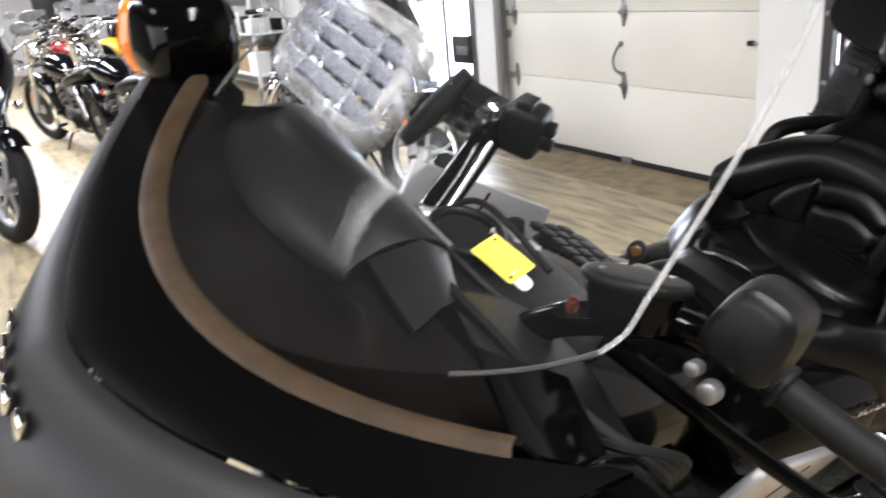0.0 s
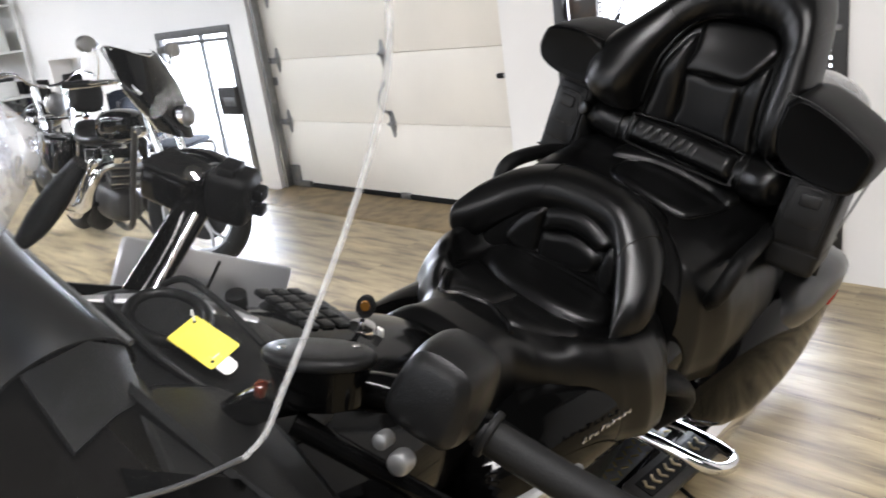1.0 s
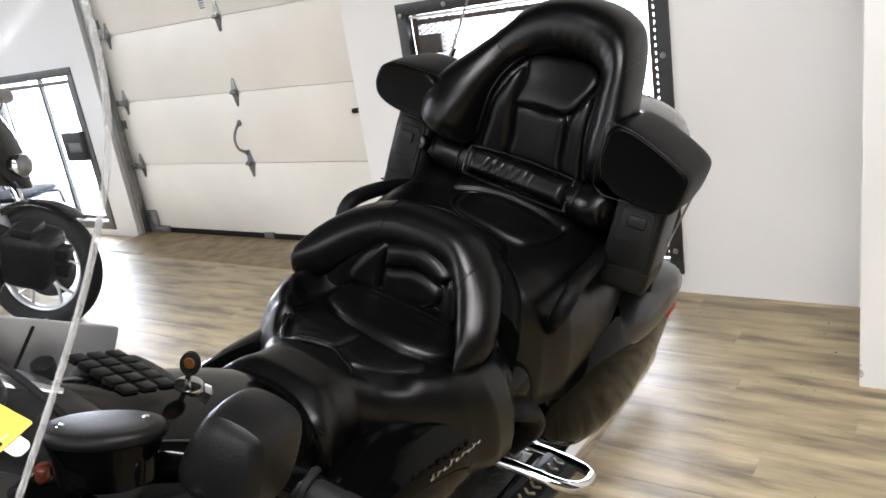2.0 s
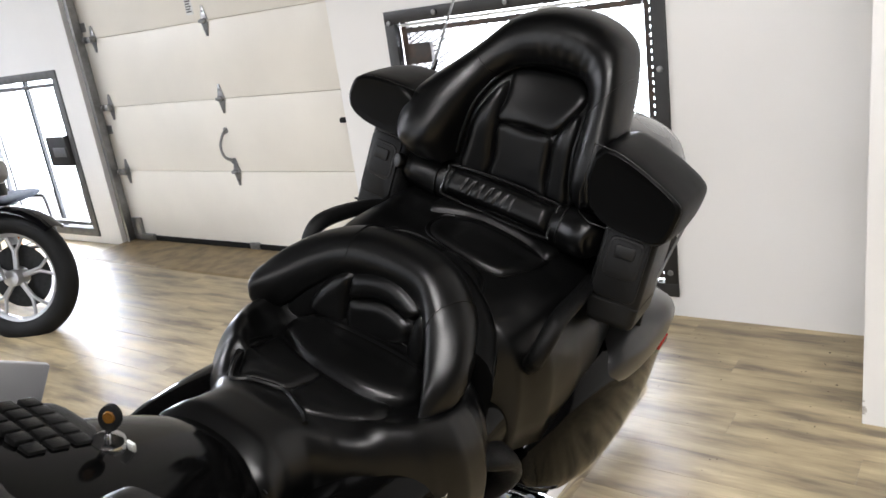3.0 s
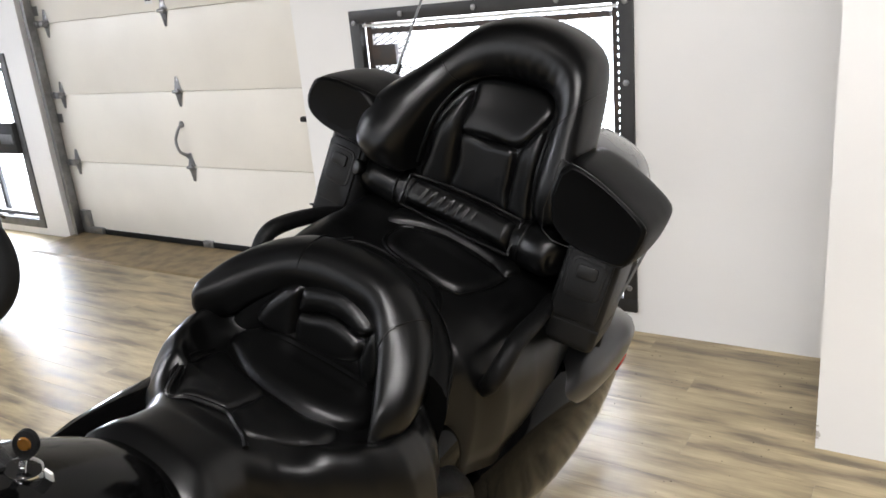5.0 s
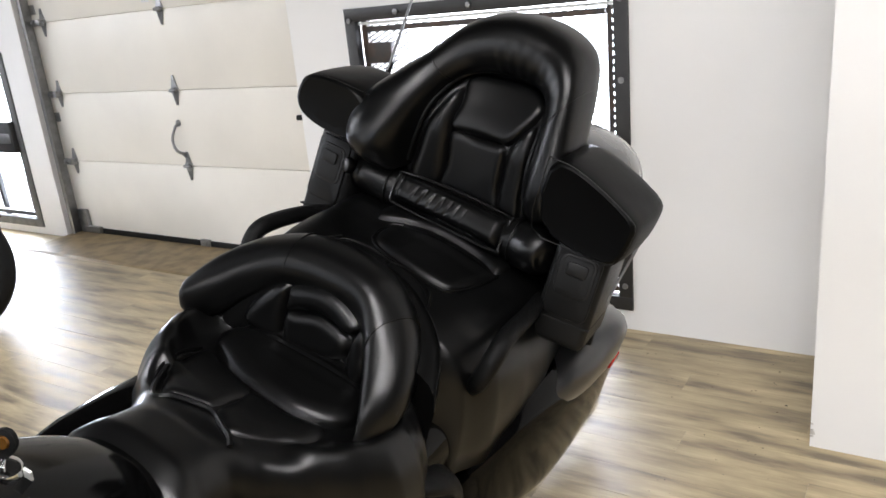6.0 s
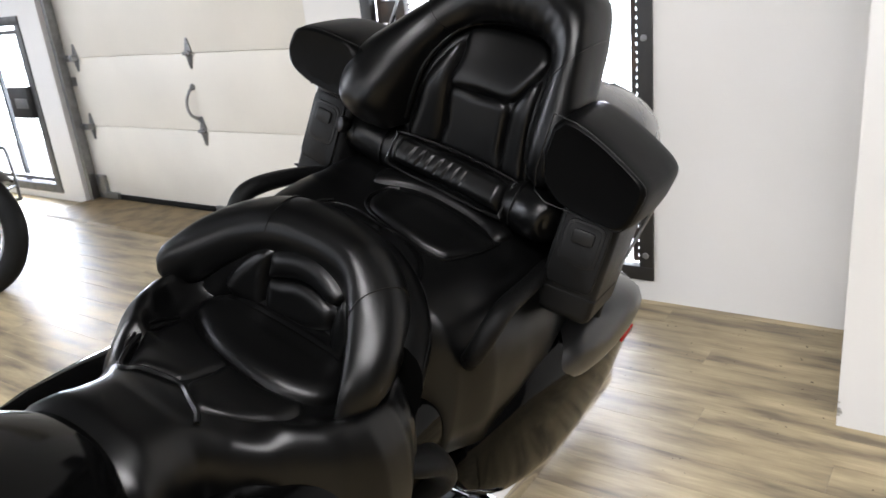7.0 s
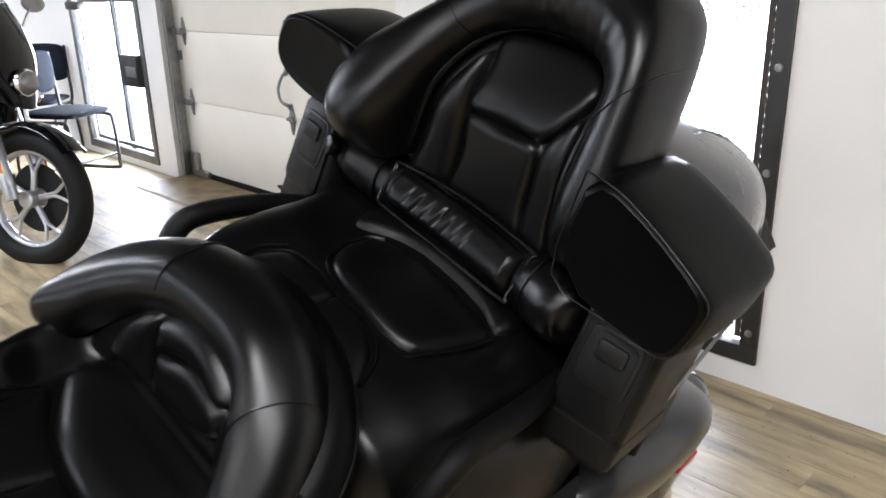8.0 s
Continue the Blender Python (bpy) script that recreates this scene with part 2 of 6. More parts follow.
def merge(bm, tmp, m=None):
    if m is not None:
        bmesh.ops.transform(tmp, matrix=m, verts=tmp.verts)
    me = bpy.data.meshes.new("tmp")
    tmp.to_mesh(me)
    tmp.free()
    bm.from_mesh(me)
    bpy.data.meshes.remove(me)
    return bm


def moved(bm, m):
    bmesh.ops.transform(bm, matrix=m, verts=bm.verts)
    return bm


def rod(a, b, r, r2=None, seg=16, bevel=0.0, bm=None):
    """A round bar from a to b."""
    a, b = Vector(a), Vector(b)
    tmp = bmesh.new()
    bmesh.ops.create_cone(tmp, cap_ends=True, segments=seg, radius1=r, radius2=r if r2 is None else r2, depth=(b - a).length)
    if bevel:
        rim = [e for e in tmp.edges if any(len(f.verts) > 4 for f in e.link_faces)]
        bmesh.ops.bevel(tmp, geom=rim, offset=bevel, segments=2, profile=0.5, affect='EDGES')
    m = Matrix.Translation((a + b) / 2) @ (b - a).to_track_quat('Z', 'Y').to_matrix().to_4x4()
    bmesh.ops.transform(tmp, matrix=m, verts=tmp.verts)
    return tmp if bm is None else merge(bm, tmp)


def curve_points(pts, n):
    """A smooth line through pts, n steps to a stretch."""
    p = [Vector(q) for q in pts]
    p = [2 * p[0] - p[1]] + p + [2 * p[-1] - p[-2]]
    out = []
    for i in range(1, len(p) - 2):
        for k in range(n):
            t = k / n
            a, b, c, d = p[i - 1], p[i], p[i + 1], p[i + 2]
            out.append(0.5 * (2 * b + (c - a) * t + (2 * a - 5 * b + 4 * c - d) * t * t + (3 * b - a - 3 * c + d) * t ** 3))
    out.append(p[-2])
    return out


def tube(pts, rad, seg=16, n=8, flat=1.0, normal=None, closed_ends=True, bm=None):
    """A bar along a smooth line; rad may be one radius or one for each point; flat squeezes it along normal."""
    line = curve_points(pts, n)
    if not isinstance(rad, (list, tuple)):
        rad = [rad] * len(pts)
    rr = [q.x for q in curve_points([(r, 0, 0) for r in rad], n)]
    tmp = bmesh.new()
    rings = []
    up = Vector(normal) if normal else None
    prev = None
    for i, p in enumerate(line):
        d = (line[min(i + 1, len(line) - 1)] - line[max(i - 1, 0)]).normalized()
        if up is not None:
            side = d.cross(up).normalized()
        elif prev is None:
            side = d.cross(Vector((0, 0, 1)) if abs(d.z) < 0.9 else Vector((0, 1, 0))).normalized()
        else:
            side = (prev - d * prev.dot(d)).normalized()
        prev = side
        nor = side.cross(d).normalized()
        rings.append([tmp.verts.new(p + (side * math.cos(2 * math.pi * k / seg) + nor * flat * math.sin(2 * math.pi * k / seg)) * max(rr[i], 0.0004)) for k in range(seg)])
    for a, b in zip(rings, rings[1:]):
        for k in range(seg):
            tmp.faces.new((a[k], a[(k + 1) % seg], b[(k + 1) % seg], b[k]))
    if closed_ends:
        tmp.faces.new(rings[0])
        tmp.faces.new(rings[-1])
    return tmp if bm is None else merge(bm, tmp)


def loft(rings, caps=True, bm=None):
    """Skin over rings of points that all have the same number."""
    tmp = bmesh.new()
    vs = [[tmp.verts.new(p) for p in ring] for ring in rings]
    k = len(vs[0])
    for a, b in zip(vs, vs[1:]):
        for i in range(k):
            tmp.faces.new((a[i], a[(i + 1) % k], b[(i + 1) % k], b[i]))
    if caps:
        tmp.faces.new(vs[0])
        tmp.faces.new(vs[-1])
    return tmp if bm is None else merge(bm, tmp)


def oval(cx, y, z0, z1, hw, n=24, p=2.6, top_hw=None):
    """A ring across x and z at y: a rounded oval between z0 and z1."""
    out = []
    for i in range(n):
        a = 2 * math.pi * i / n
        c, s = math.cos(a), math.sin(a)
        x = math.copysign(abs(c) ** (2 / p), c)
        z = math.copysign(abs(s) ** (2 / p), s)
        w = hw if top_hw is None else hw + (top_hw - hw) * (z + 1) / 2
        out.append(Vector((cx + x * w, y, (z0 + z1) / 2 + z * (z1 - z0) / 2)))
    return out


def plate(outline, m, depth, bevel=0.0, bm=None):
    """A flat outline (x, y) drawn out by depth along z, placed by m."""
    tmp = bmesh.new()
    f = tmp.faces.new([tmp.verts.new((x, y, 0)) for x, y in outline])
    ex = bmesh.ops.extrude_face_region(tmp, geom=[f])
    bmesh.ops.translate(tmp, verts=[v for v in ex["geom"] if isinstance(v, bmesh.types.BMVert)], vec=(0, 0, depth))
    if bevel:
        bmesh.ops.bevel(tmp, geom=tmp.edges[:], offset=bevel, segments=2, profile=0.5, affect='EDGES')
    bmesh.ops.transform(tmp, matrix=m, verts=tmp.verts)
    return tmp if bm is None else merge(bm, tmp)


def rounded(w, h, r, n=4):
    """The outline of a rectangle with round corners."""
    out = []
    for cx, cy, a0 in ((w / 2 - r, h / 2 - r, 0), (-w / 2 + r, h / 2 - r, 90), (-w / 2 + r, -h / 2 + r, 180), (w / 2 - r, -h / 2 + r, 270)):
        for i in range(n + 1):
            a = radians(a0 + 90 * i / n)
            out.append((cx + r * math.cos(a), cy + r * math.sin(a)))
    return out


def frame_at(origin, x, z):
    """A pose with its x axis along x and its z axis near z."""
    x, z = Vector(x).normalized(), Vector(z)
    y = z.cross(x).normalized()
    z = x.cross(y)
    m = Matrix((x, y, z)).transposed().to_4x4()
    m.translation = Vector(origin)
    return m


# ---- the room ----
def structure(name, bm, mat, label, category, smooth=0):
    return tagged(part(name, bm, mat, smooth=smooth), label, category, kind="structure")


def walls(boxes):
    bm = bmesh.new()
    for b in boxes:
        box(*b, bm=bm)
    return bm


WIN_R = (-2.171, -0.897, 0.095, 1.332)     # x0, x1, sill, head
WIN_L = (-6.52, -5.32, 0.063, 1.275)
GAR = (-5.05, -2.525, 1.98)
structure("wall_north", walls([
    (GAR[1], WIN_R[0], WALL_Y, BACK_Y, 0, CEIL), (WIN_R[1], RETURN_X, WALL_Y, BACK_Y, 0, CEIL),
    (WIN_R[0], WIN_R[1], WALL_Y, BACK_Y, 0, WIN_R[2]), (WIN_R[0], WIN_R[1], WALL_Y, BACK_Y, WIN_R[3], CEIL),
    (GAR[0], GAR[1], WALL_Y, BACK_Y, GAR[2], CEIL)]), M_WALL, "white painted wall with a barred window", "wall")
structure("wall_north_west", walls([
    (WIN_L[1], GAR[0], LEFT_WALL_Y, BACK_Y, 0, CEIL), (WIN_L[0], WIN_L[1], LEFT_WALL_Y, BACK_Y, 0, WIN_L[2]),
    (WIN_L[0], WIN_L[1], LEFT_WALL_Y, BACK_Y, WIN_L[3], CEIL), (-8.36, WIN_L[0], LEFT_WALL_Y, BACK_Y, 0, CEIL),
    (-9.18, -8.36, LEFT_WALL_Y, BACK_Y, 0, 0.69), (-9.18, -8.36, LEFT_WALL_Y, BACK_Y, 1.15, CEIL),
    (-9.18, -8.36, 3.66, 3.74, 0.69, 1.15),
    (ROOM_W, -9.18, LEFT_WALL_Y, BACK_Y, 0, CEIL)]), M_WALL, "white painted wall with a tall window and niches", "wall")
structure("wall_return", walls([(RETURN_X, ROOM_E, RETURN_Y, BACK_Y, 0, CEIL)]), M_WALL, "white painted projecting wall with scuffed corner", "wall")
structure("wall_east", walls([(ROOM_E, ROOM_E + 0.2, ROOM_S, BACK_Y, 0, CEIL)]), M_DIM, "plain unseen wall, darkened to keep reflections low", "wall")
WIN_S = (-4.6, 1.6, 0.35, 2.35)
structure("wall_south", walls([(ROOM_W, WIN_S[0], ROOM_S - 0.2, ROOM_S, 0, CEIL), (WIN_S[1], ROOM_E, ROOM_S - 0.2, ROOM_S, 0, CEIL), (WIN_S[0], WIN_S[1], ROOM_S - 0.2, ROOM_S, 0, WIN_S[2]), (WIN_S[0], WIN_S[1], ROOM_S - 0.2, ROOM_S, WIN_S[3], CEIL)]), M_DIM, "plain unseen wall with a shop window, darkened to keep reflections low", "wall")
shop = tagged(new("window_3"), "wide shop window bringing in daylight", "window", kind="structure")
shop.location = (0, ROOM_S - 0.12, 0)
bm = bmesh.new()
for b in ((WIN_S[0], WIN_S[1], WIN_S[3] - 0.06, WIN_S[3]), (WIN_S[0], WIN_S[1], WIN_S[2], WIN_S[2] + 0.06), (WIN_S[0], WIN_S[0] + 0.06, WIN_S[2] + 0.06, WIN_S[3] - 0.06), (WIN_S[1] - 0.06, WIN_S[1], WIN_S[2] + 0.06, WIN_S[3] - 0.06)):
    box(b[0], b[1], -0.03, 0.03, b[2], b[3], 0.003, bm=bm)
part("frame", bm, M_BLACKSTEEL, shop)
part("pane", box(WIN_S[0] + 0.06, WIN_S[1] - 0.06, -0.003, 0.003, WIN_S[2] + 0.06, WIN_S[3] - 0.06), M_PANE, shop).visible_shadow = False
structure("wall_west", walls([(ROOM_W - 0.2, ROOM_W, ROOM_S, BACK_Y, 0, CEIL)]), M_WALL, "plain white end wall", "wall")
structure("ceiling", walls([(ROOM_W - 0.2, ROOM_E + 0.2, ROOM_S - 0.2, BACK_Y, CEIL, CEIL + 0.15)]), M_CEIL, "ceiling darkened to keep its reflections low", "ceiling")
floor = structure("floor", walls([(ROOM_W, ROOM_E, ROOM_S, BACK_Y, -0.12, -0.006)]), M_SUB, "rustic brown oak laminate plank floor", "floor")
structure("ground", walls([(-60, 40, BACK_Y + 0.01, 60, -0.2, -0.05)]), material("pale_concrete", (0.42, 0.41, 0.39), 0.85, spots=0.2), "pale concrete yard outside", "ground")

# the ramped threshold before the garage door
bm = bmesh.new()
loft([[(x, 3.10, 0.0005), (x, DOOR_Y + 0.03, 0.0005), (x, DOOR_Y + 0.03, 0.022), (x, 3.12, 0.009)] for x in (-5.04, -4.2, -3.4, -2.53)], bm=bm)
structure("threshold", bm, M_RAMP, "worn brown wood threshold at the garage door", "threshold")

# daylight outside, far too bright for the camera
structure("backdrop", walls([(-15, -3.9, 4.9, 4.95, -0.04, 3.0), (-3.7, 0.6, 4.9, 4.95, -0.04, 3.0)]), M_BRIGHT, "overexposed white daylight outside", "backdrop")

# the sectional garage door
SEAMS = (0.050, 0.530, 0.985, 1.445, 1.99)
garage = tagged(new("door_1"), "closed cream sectional garage door with steel hinges", "garage door", kind="structure")
garage.location = (0, DOOR_Y, 0)
for z0, z1 in zip(SEAMS, SEAMS[1:]):
    bm = box(GAR[0] + 0.002, GAR[1] - 0.002, 0, 0.045, z0 + 0.0015, z1 - 0.0015, 0.003)
    box(GAR[0] + 0.002, GAR[1] - 0.002, 0.020, 0.060, z1 - 0.03, z1 + 0.03, bm=bm)
    part("panel", bm, M_DOORP, garage)
part("bottom_seal", box(GAR[0] + 0.02, GAR[1] - 0.01, -0.010, 0.04, 0.018, 0.056, 0.006), M_RUBBER, garage, "black rubber bottom seal")


def hinge(x, z, end):
    """A pressed lozenge hinge over a seam, with its barrel; at the door's ends it carries a roller."""
    bm = bmesh.new()
    for s in (1, -1):
        pts = [(-0.036, 0.006 * s), (-0.026, 0.022 * s), (-0.008, 0.088 * s), (0.008, 0.088 * s), (0.026, 0.022 * s), (0.036, 0.006 * s)]
        plate(pts if s > 0 else pts[::-1], frame_at((x, -0.001, z), (1, 0, 0), (0, -1, 0)), 0.005, 0.001, bm=bm)
        rod((x, -0.006, z + 0.055 * s), (x, -0.011, z + 0.055 * s), 0.006, seg=8, bm=bm)
    rod((x - 0.03, -0.018, z), (x + 0.03, -0.018, z), 0.010, bevel=0.002, bm=bm)
    box(x - 0.012, x + 0.012, -0.02, 0, z - 0.016, z + 0.016, 0.003, bm=bm)
    if end:
        rod((x, -0.03, z), (x + 0.075 * end, -0.03, z), 0.006, seg=8, bm=bm)
        rod((x + 0.045 * end, -0.03, z), (x + 0.065 * end, -0.03, z), 0.022, bevel=0.003, bm=bm)
        box(x - 0.02, x + 0.02, -0.045, 0, z - 0.02, z + 0.02, 0.004, bm=bm)
    return part("hinge", bm, M_STEEL, garage, "pressed steel hinge")


for z in SEAMS[1:4]:
    hinge(-4.909, z, -1), hinge(-3.74, z, 0), hinge(-2.571, z, 1)
bm = tube([(-3.768, -0.004, 0.785), (-3.768, -0.033, 0.767), (-3.791, -0.047, 0.701), (-3.782, -0.042, 0.636), (-3.759, -0.009, 0.603)], [0.011, 0.0085, 0.0085, 0.0085, 0.011], 10, bm=None)
rod((-3.768, 0, 0.790), (-3.768, -0.006, 0.790), 0.020, seg=14, bm=bm)
rod((-3.759, 0, 0.598), (-3.759, -0.006, 0.598), 0.017, seg=14, bm=bm)
part("lift_handle", bm, M_STEEL, garage, "curved steel lift handle")
bm = box(-2.68, -2.575, -0.02, 0, 0.785, 0.860, 0.006)
box(-2.755, -2.66, -0.03, -0.012, 0.813, 0.834, 0.006, bm=bm)
part("slide_lock", bm, M_STEEL, garage, "steel slide lock")
part("lock_grip", box(-2.785, -2.738, -0.034, -0.008, 0.810, 0.838, 0.008), M_RUBBER, garage)
bm = box(-3.755, -3.670, -0.02, 0, 0.022, 0.066, 0.003)
box(-3.737, -3.690, -0.028, -0.018, 0.032, 0.056, 0.004, bm=bm)
part("bottom_bracket", bm, M_STEEL, garage)
bm = box(-4.990, -4.895, -0.03, 0, 0.028, 0.187, 0.004)
box(-4.970, -4.765, -0.035, -0.002, 0.026, 0.070, 0.005, bm=bm)
part("corner_bracket", bm, M_STEEL, garage)
lab = part("sticker", box(-3.890, -3.825, -0.0015, 0.001, 1.49, 1.602), M_WHITE, garage, "white warning sticker")
part("red_bar", box(-3.885, -3.830, -0.0025, -0.0014, 1.585, 1.600), material("red_print", (0.6, 0.05, 0.04), 0.5), lab)
bm = bmesh.new()
for k in range(5):
    box(-3.885, -3.835 - 0.008 * (k % 2), -0.0025, -0.0014, 1.505 + 0.015 * k, 1.512 + 0.015 * k, bm=bm)
part("print_bar", bm, M_SATIN, lab)
# roller tracks beside the door
for x, s in ((-5.022, 1), (-2.532, -1)):
    bm = bmesh.new()
    box(x - 0.004, x, DOOR_Y - 0.08, DOOR_Y - 0.005, 0.02, 1.96, bm=bm)
    box(x, x + 0.03 * s if s > 0 else x + 0.0, DOOR_Y - 0.08, DOOR_Y - 0.076, 0.02, 1.96, bm=bm) if s > 0 else box(x - 0.03, x, DOOR_Y - 0.08, DOOR_Y - 0.076, 0.02, 1.96, bm=bm)
    for z in (0.12, 0.8, 1.5):
        box(x - 0.006, x + 0.05 if s > 0 else x + 0.02, DOOR_Y - 0.005, DOOR_Y + 0.001, z, z + 0.06, bm=bm)
    tagged(part("door_track", bm, M_STEEL, label="", smooth=0), "galvanised roller track beside the garage door", "track", kind="structure")

# the barred window on the right of the garage door
x0, x1, z0, z1 = WIN_R
win = tagged(new("window_1"), "black steel framed window behind expanded metal mesh", "window", kind="structure")
win.location = (0, WALL_Y, 0)
bm = bmesh.new()
F = 0.045
for b in ((x0 - 0.01, x1 + 0.01, z1 - F, z1 + 0.01), (x0 - 0.01, x1 + 0.01, z0 - 0.01, z0 + F), (x0 - 0.01, x0 + F, z0 + F, z1 - F), (x1 - F, x1 + 0.01, z0 + F, z1 - F)):
    box(b[0], b[1], -0.012, 0.03, b[2], b[3], 0.002, bm=bm)
part("frame", bm, M_BLACKSTEEL, win, "black flat steel frame")
for z in (0.19, 0.70, 1.00, 1.29):
    for x in (x0 + 0.018, x1 - 0.018):
        part("bolt", rod((x, -0.012, z), (x, -0.022, z), 0.012, seg=10, bevel=0.003), M_STEEL, win)
for x in (-1.9, -1.54, -1.18):
    part("bolt", rod((x, -0.012, z1 - 0.018), (x, -0.022, z1 - 0.018), 0.012, seg=10, bevel=0.003), M_STEEL, win)
# slotted steel strip down the right side
bm = bmesh.new()
za = z0 + F
while za < z1 - F - 0.02:
    box(x1 - F - 0.028, x1 - F - 0.012, 0.050, 0.055, za, za + 0.017, bm=bm)
    za += 0.030
box(x1 - F - 0.046, x1 - F - 0.028, 0.048, 0.056, z0 + F, z1 - F, bm=bm)
box(x1 - F - 0.012, x1 - F, 0.048, 0.056, z0 + F, z1 - F, bm=bm)
part("slotted_strip", bm, M_RUST, win, "rusty slotted steel strip", smooth=0)
bm = bmesh.new()
box(x0 + F, x0 + F + 0.03, 0.035, 0.06, z0 + F, z1 - F, bm=bm)
box(x0 + F + 0.03, x1 - F - 0.050, 0.035, 0.06, z1 - F - 0.05, z1 - F - 0.028, bm=bm)
part("inner_angle", bm, M_RUST, win, smooth=0)
part("latch_box", box(x0 + F + 0.03, x0 + F + 0.16, 0.02, 0.06, 1.10, 1.19, 0.006), M_RUST, win)
part("sealing_strip", box(x0 + F, x1 - F, 0.01, 0.03, z1 - F - 0.018, z1 - F - 0.006, 0.002), M_WHITE, win)
# expanded metal: zigzag strands
bm = bmesh.new()
DX, DZ = 0.046, 0.021
row = 0
z = z0 + F
while z < z1 - F - 0.03:
    x, k = x0 + F + 0.03, 0
    while x < x1 - F - 0.07:
        a, b = (z, z + DZ / 2) if (k + row) % 2 == 0 else (z + DZ / 2, z)
        q = [bm.verts.new(p) for p in ((x, 0.046, a - 0.0018), (x + DX / 2, 0.046, b - 0.0018), (x + DX / 2, 0.042, b + 0.0018), (x, 0.042, a + 0.0018))]
        r = [bm.verts.new(v.co + Vector((0, 0.004, 0))) for v in q]
        bm.faces.new(q), bm.faces.new(r[::-1]), bm.faces.new((q[0], r[0], r[1], q[1])), bm.faces.new((q[2], r[2], r[3], q[3]))
        x, k = x + DX / 2, k + 1
    z, row = z + DZ / 2, row + 1
part("mesh_screen", bm, M_BLACKSTEEL, win, "expanded metal mesh", smooth=0)
part("pane", box(x0, x1, 0.2, 0.206, z0, z1), M_PANE, win).visible_shadow = False

# the tall window by the chairs
# This frame's steel is lightened: glare from the bright opening, put into its colour.
M_GLARESTEEL = material("glare_grey_steel", (0.10, 0.10, 0.10), 0.5, spots=0.3, size=20)
x0, x1, z0, z1 = WIN_L
win2 = tagged(new("window_2"), "steel framed glass opening flooded with daylight, glare painted into its frame", "window", kind="structure")
win2.location = (0, LEFT_WALL_Y, 0)
for off, w, y0, y1 in ((0.0, 0.06, -0.012, 0.03), (0.10, 0.028, 0.02, 0.06)):
    bm = bmesh.new()
    a0, a1, c0, c1 = x0 + off - 0.01, x1 - off + 0.01, z0 + off * 0.7 - 0.01, z1 - off * 0.9 + 0.01
    for b in ((a0, a1, c1 - w, c1), (a0, a1, c0, c0 + w), (a0, a0 + w, c0 + w, c1 - w), (a1 - w, a1, c0 + w, c1 - w)):
        box(b[0], b[1], y0, y1, b[2], b[3], 0.002, bm=bm)
    part("frame", bm, M_GLARESTEEL, win2, "steel frame with daylight glare in its grey")
part("mullion", box(-5.94, -5.91, 0.07, 0.10, z0, z1, 0.002), M_SATIN, win2)
part("lock_box", box(x1 - 0.30, x1 - 0.04, -0.05, 0.02, 0.60, 0.82, 0.008), M_BLACKSTEEL, win2, "black steel lock box")
part("lock_plate", box(x1 - 0.22, x1 - 0.06, -0.056, -0.049, 0.67, 0.74, 0.003), M_STEEL, win2)
part("door_closer", box(x0 + 0.06, x0 + 0.30, -0.06, 0.0, z1 - 0.16, z1 - 0.10, 0.01), M_BLACKSTEEL, win2)
part("pane", box(x0, x1, 0.16, 0.166, z0, z1), M_PANE, win2).visible_shadow = False

# strip lamps
lamp_bm = box(-1.15, 1.15, -0.09, 0.09, -0.04, 0.0, 0.008)
lamp = thing("ceiling_lamp", pose(STRIPS[0][0], STRIPS[0][1], CEIL), "white fluorescent strip lamp on the ceiling", "lamp", "ceiling strip lamps")
part("housing", lamp_bm, M_WHITE, lamp)
part("diffuser", box(-1.12, 1.12, -0.075, 0.075, -0.085, -0.04, 0.02), M_TUBE, lamp, "glowing white diffuser")
for x, y in STRIPS[1:]:
    copy_thing(lamp, pose(x, y, CEIL))


# ---- the touring motorcycle; its own axes: x to its left, y to its rear, z up ----
bike = thing("touring_motorcycle", pose(-1.124, 1.802, -0.062, -0.8, 18.2, 1.3) @ Matrix.Scale(1.044, 4), "black touring motorcycle leaning on its side stand, with two-up vinyl seats", "motorcycle")
P = M_LEATHER2
SOFT = 180



def seam(name, pts, parent, r=0.0022):
    """A line of piping."""
    return part(name, tube(pts, r, 6, 6), M_LEATHER, parent)


# sewn covers
def smooth_loop(poly, n=6):
    """A closed smooth outline through poly."""
    q = [Vector((x, y, 0)) for x, y in poly]
    k = len(q)
    out = []
    for i in range(k):
        p0, p1, p2, p3 = q[i - 1], q[i], q[(i + 1) % k], q[(i + 2) % k]
        for j in range(n):
            t = j / n
            v = 0.5 * (2 * p1 + (p2 - p0) * t + (2 * p0 - 5 * p1 + 4 * p2 - p3) * t * t + (3 * p1 - p0 - 3 * p2 + p3) * t ** 3)
            out.append((v.x, v.y))
    return np.array(out)


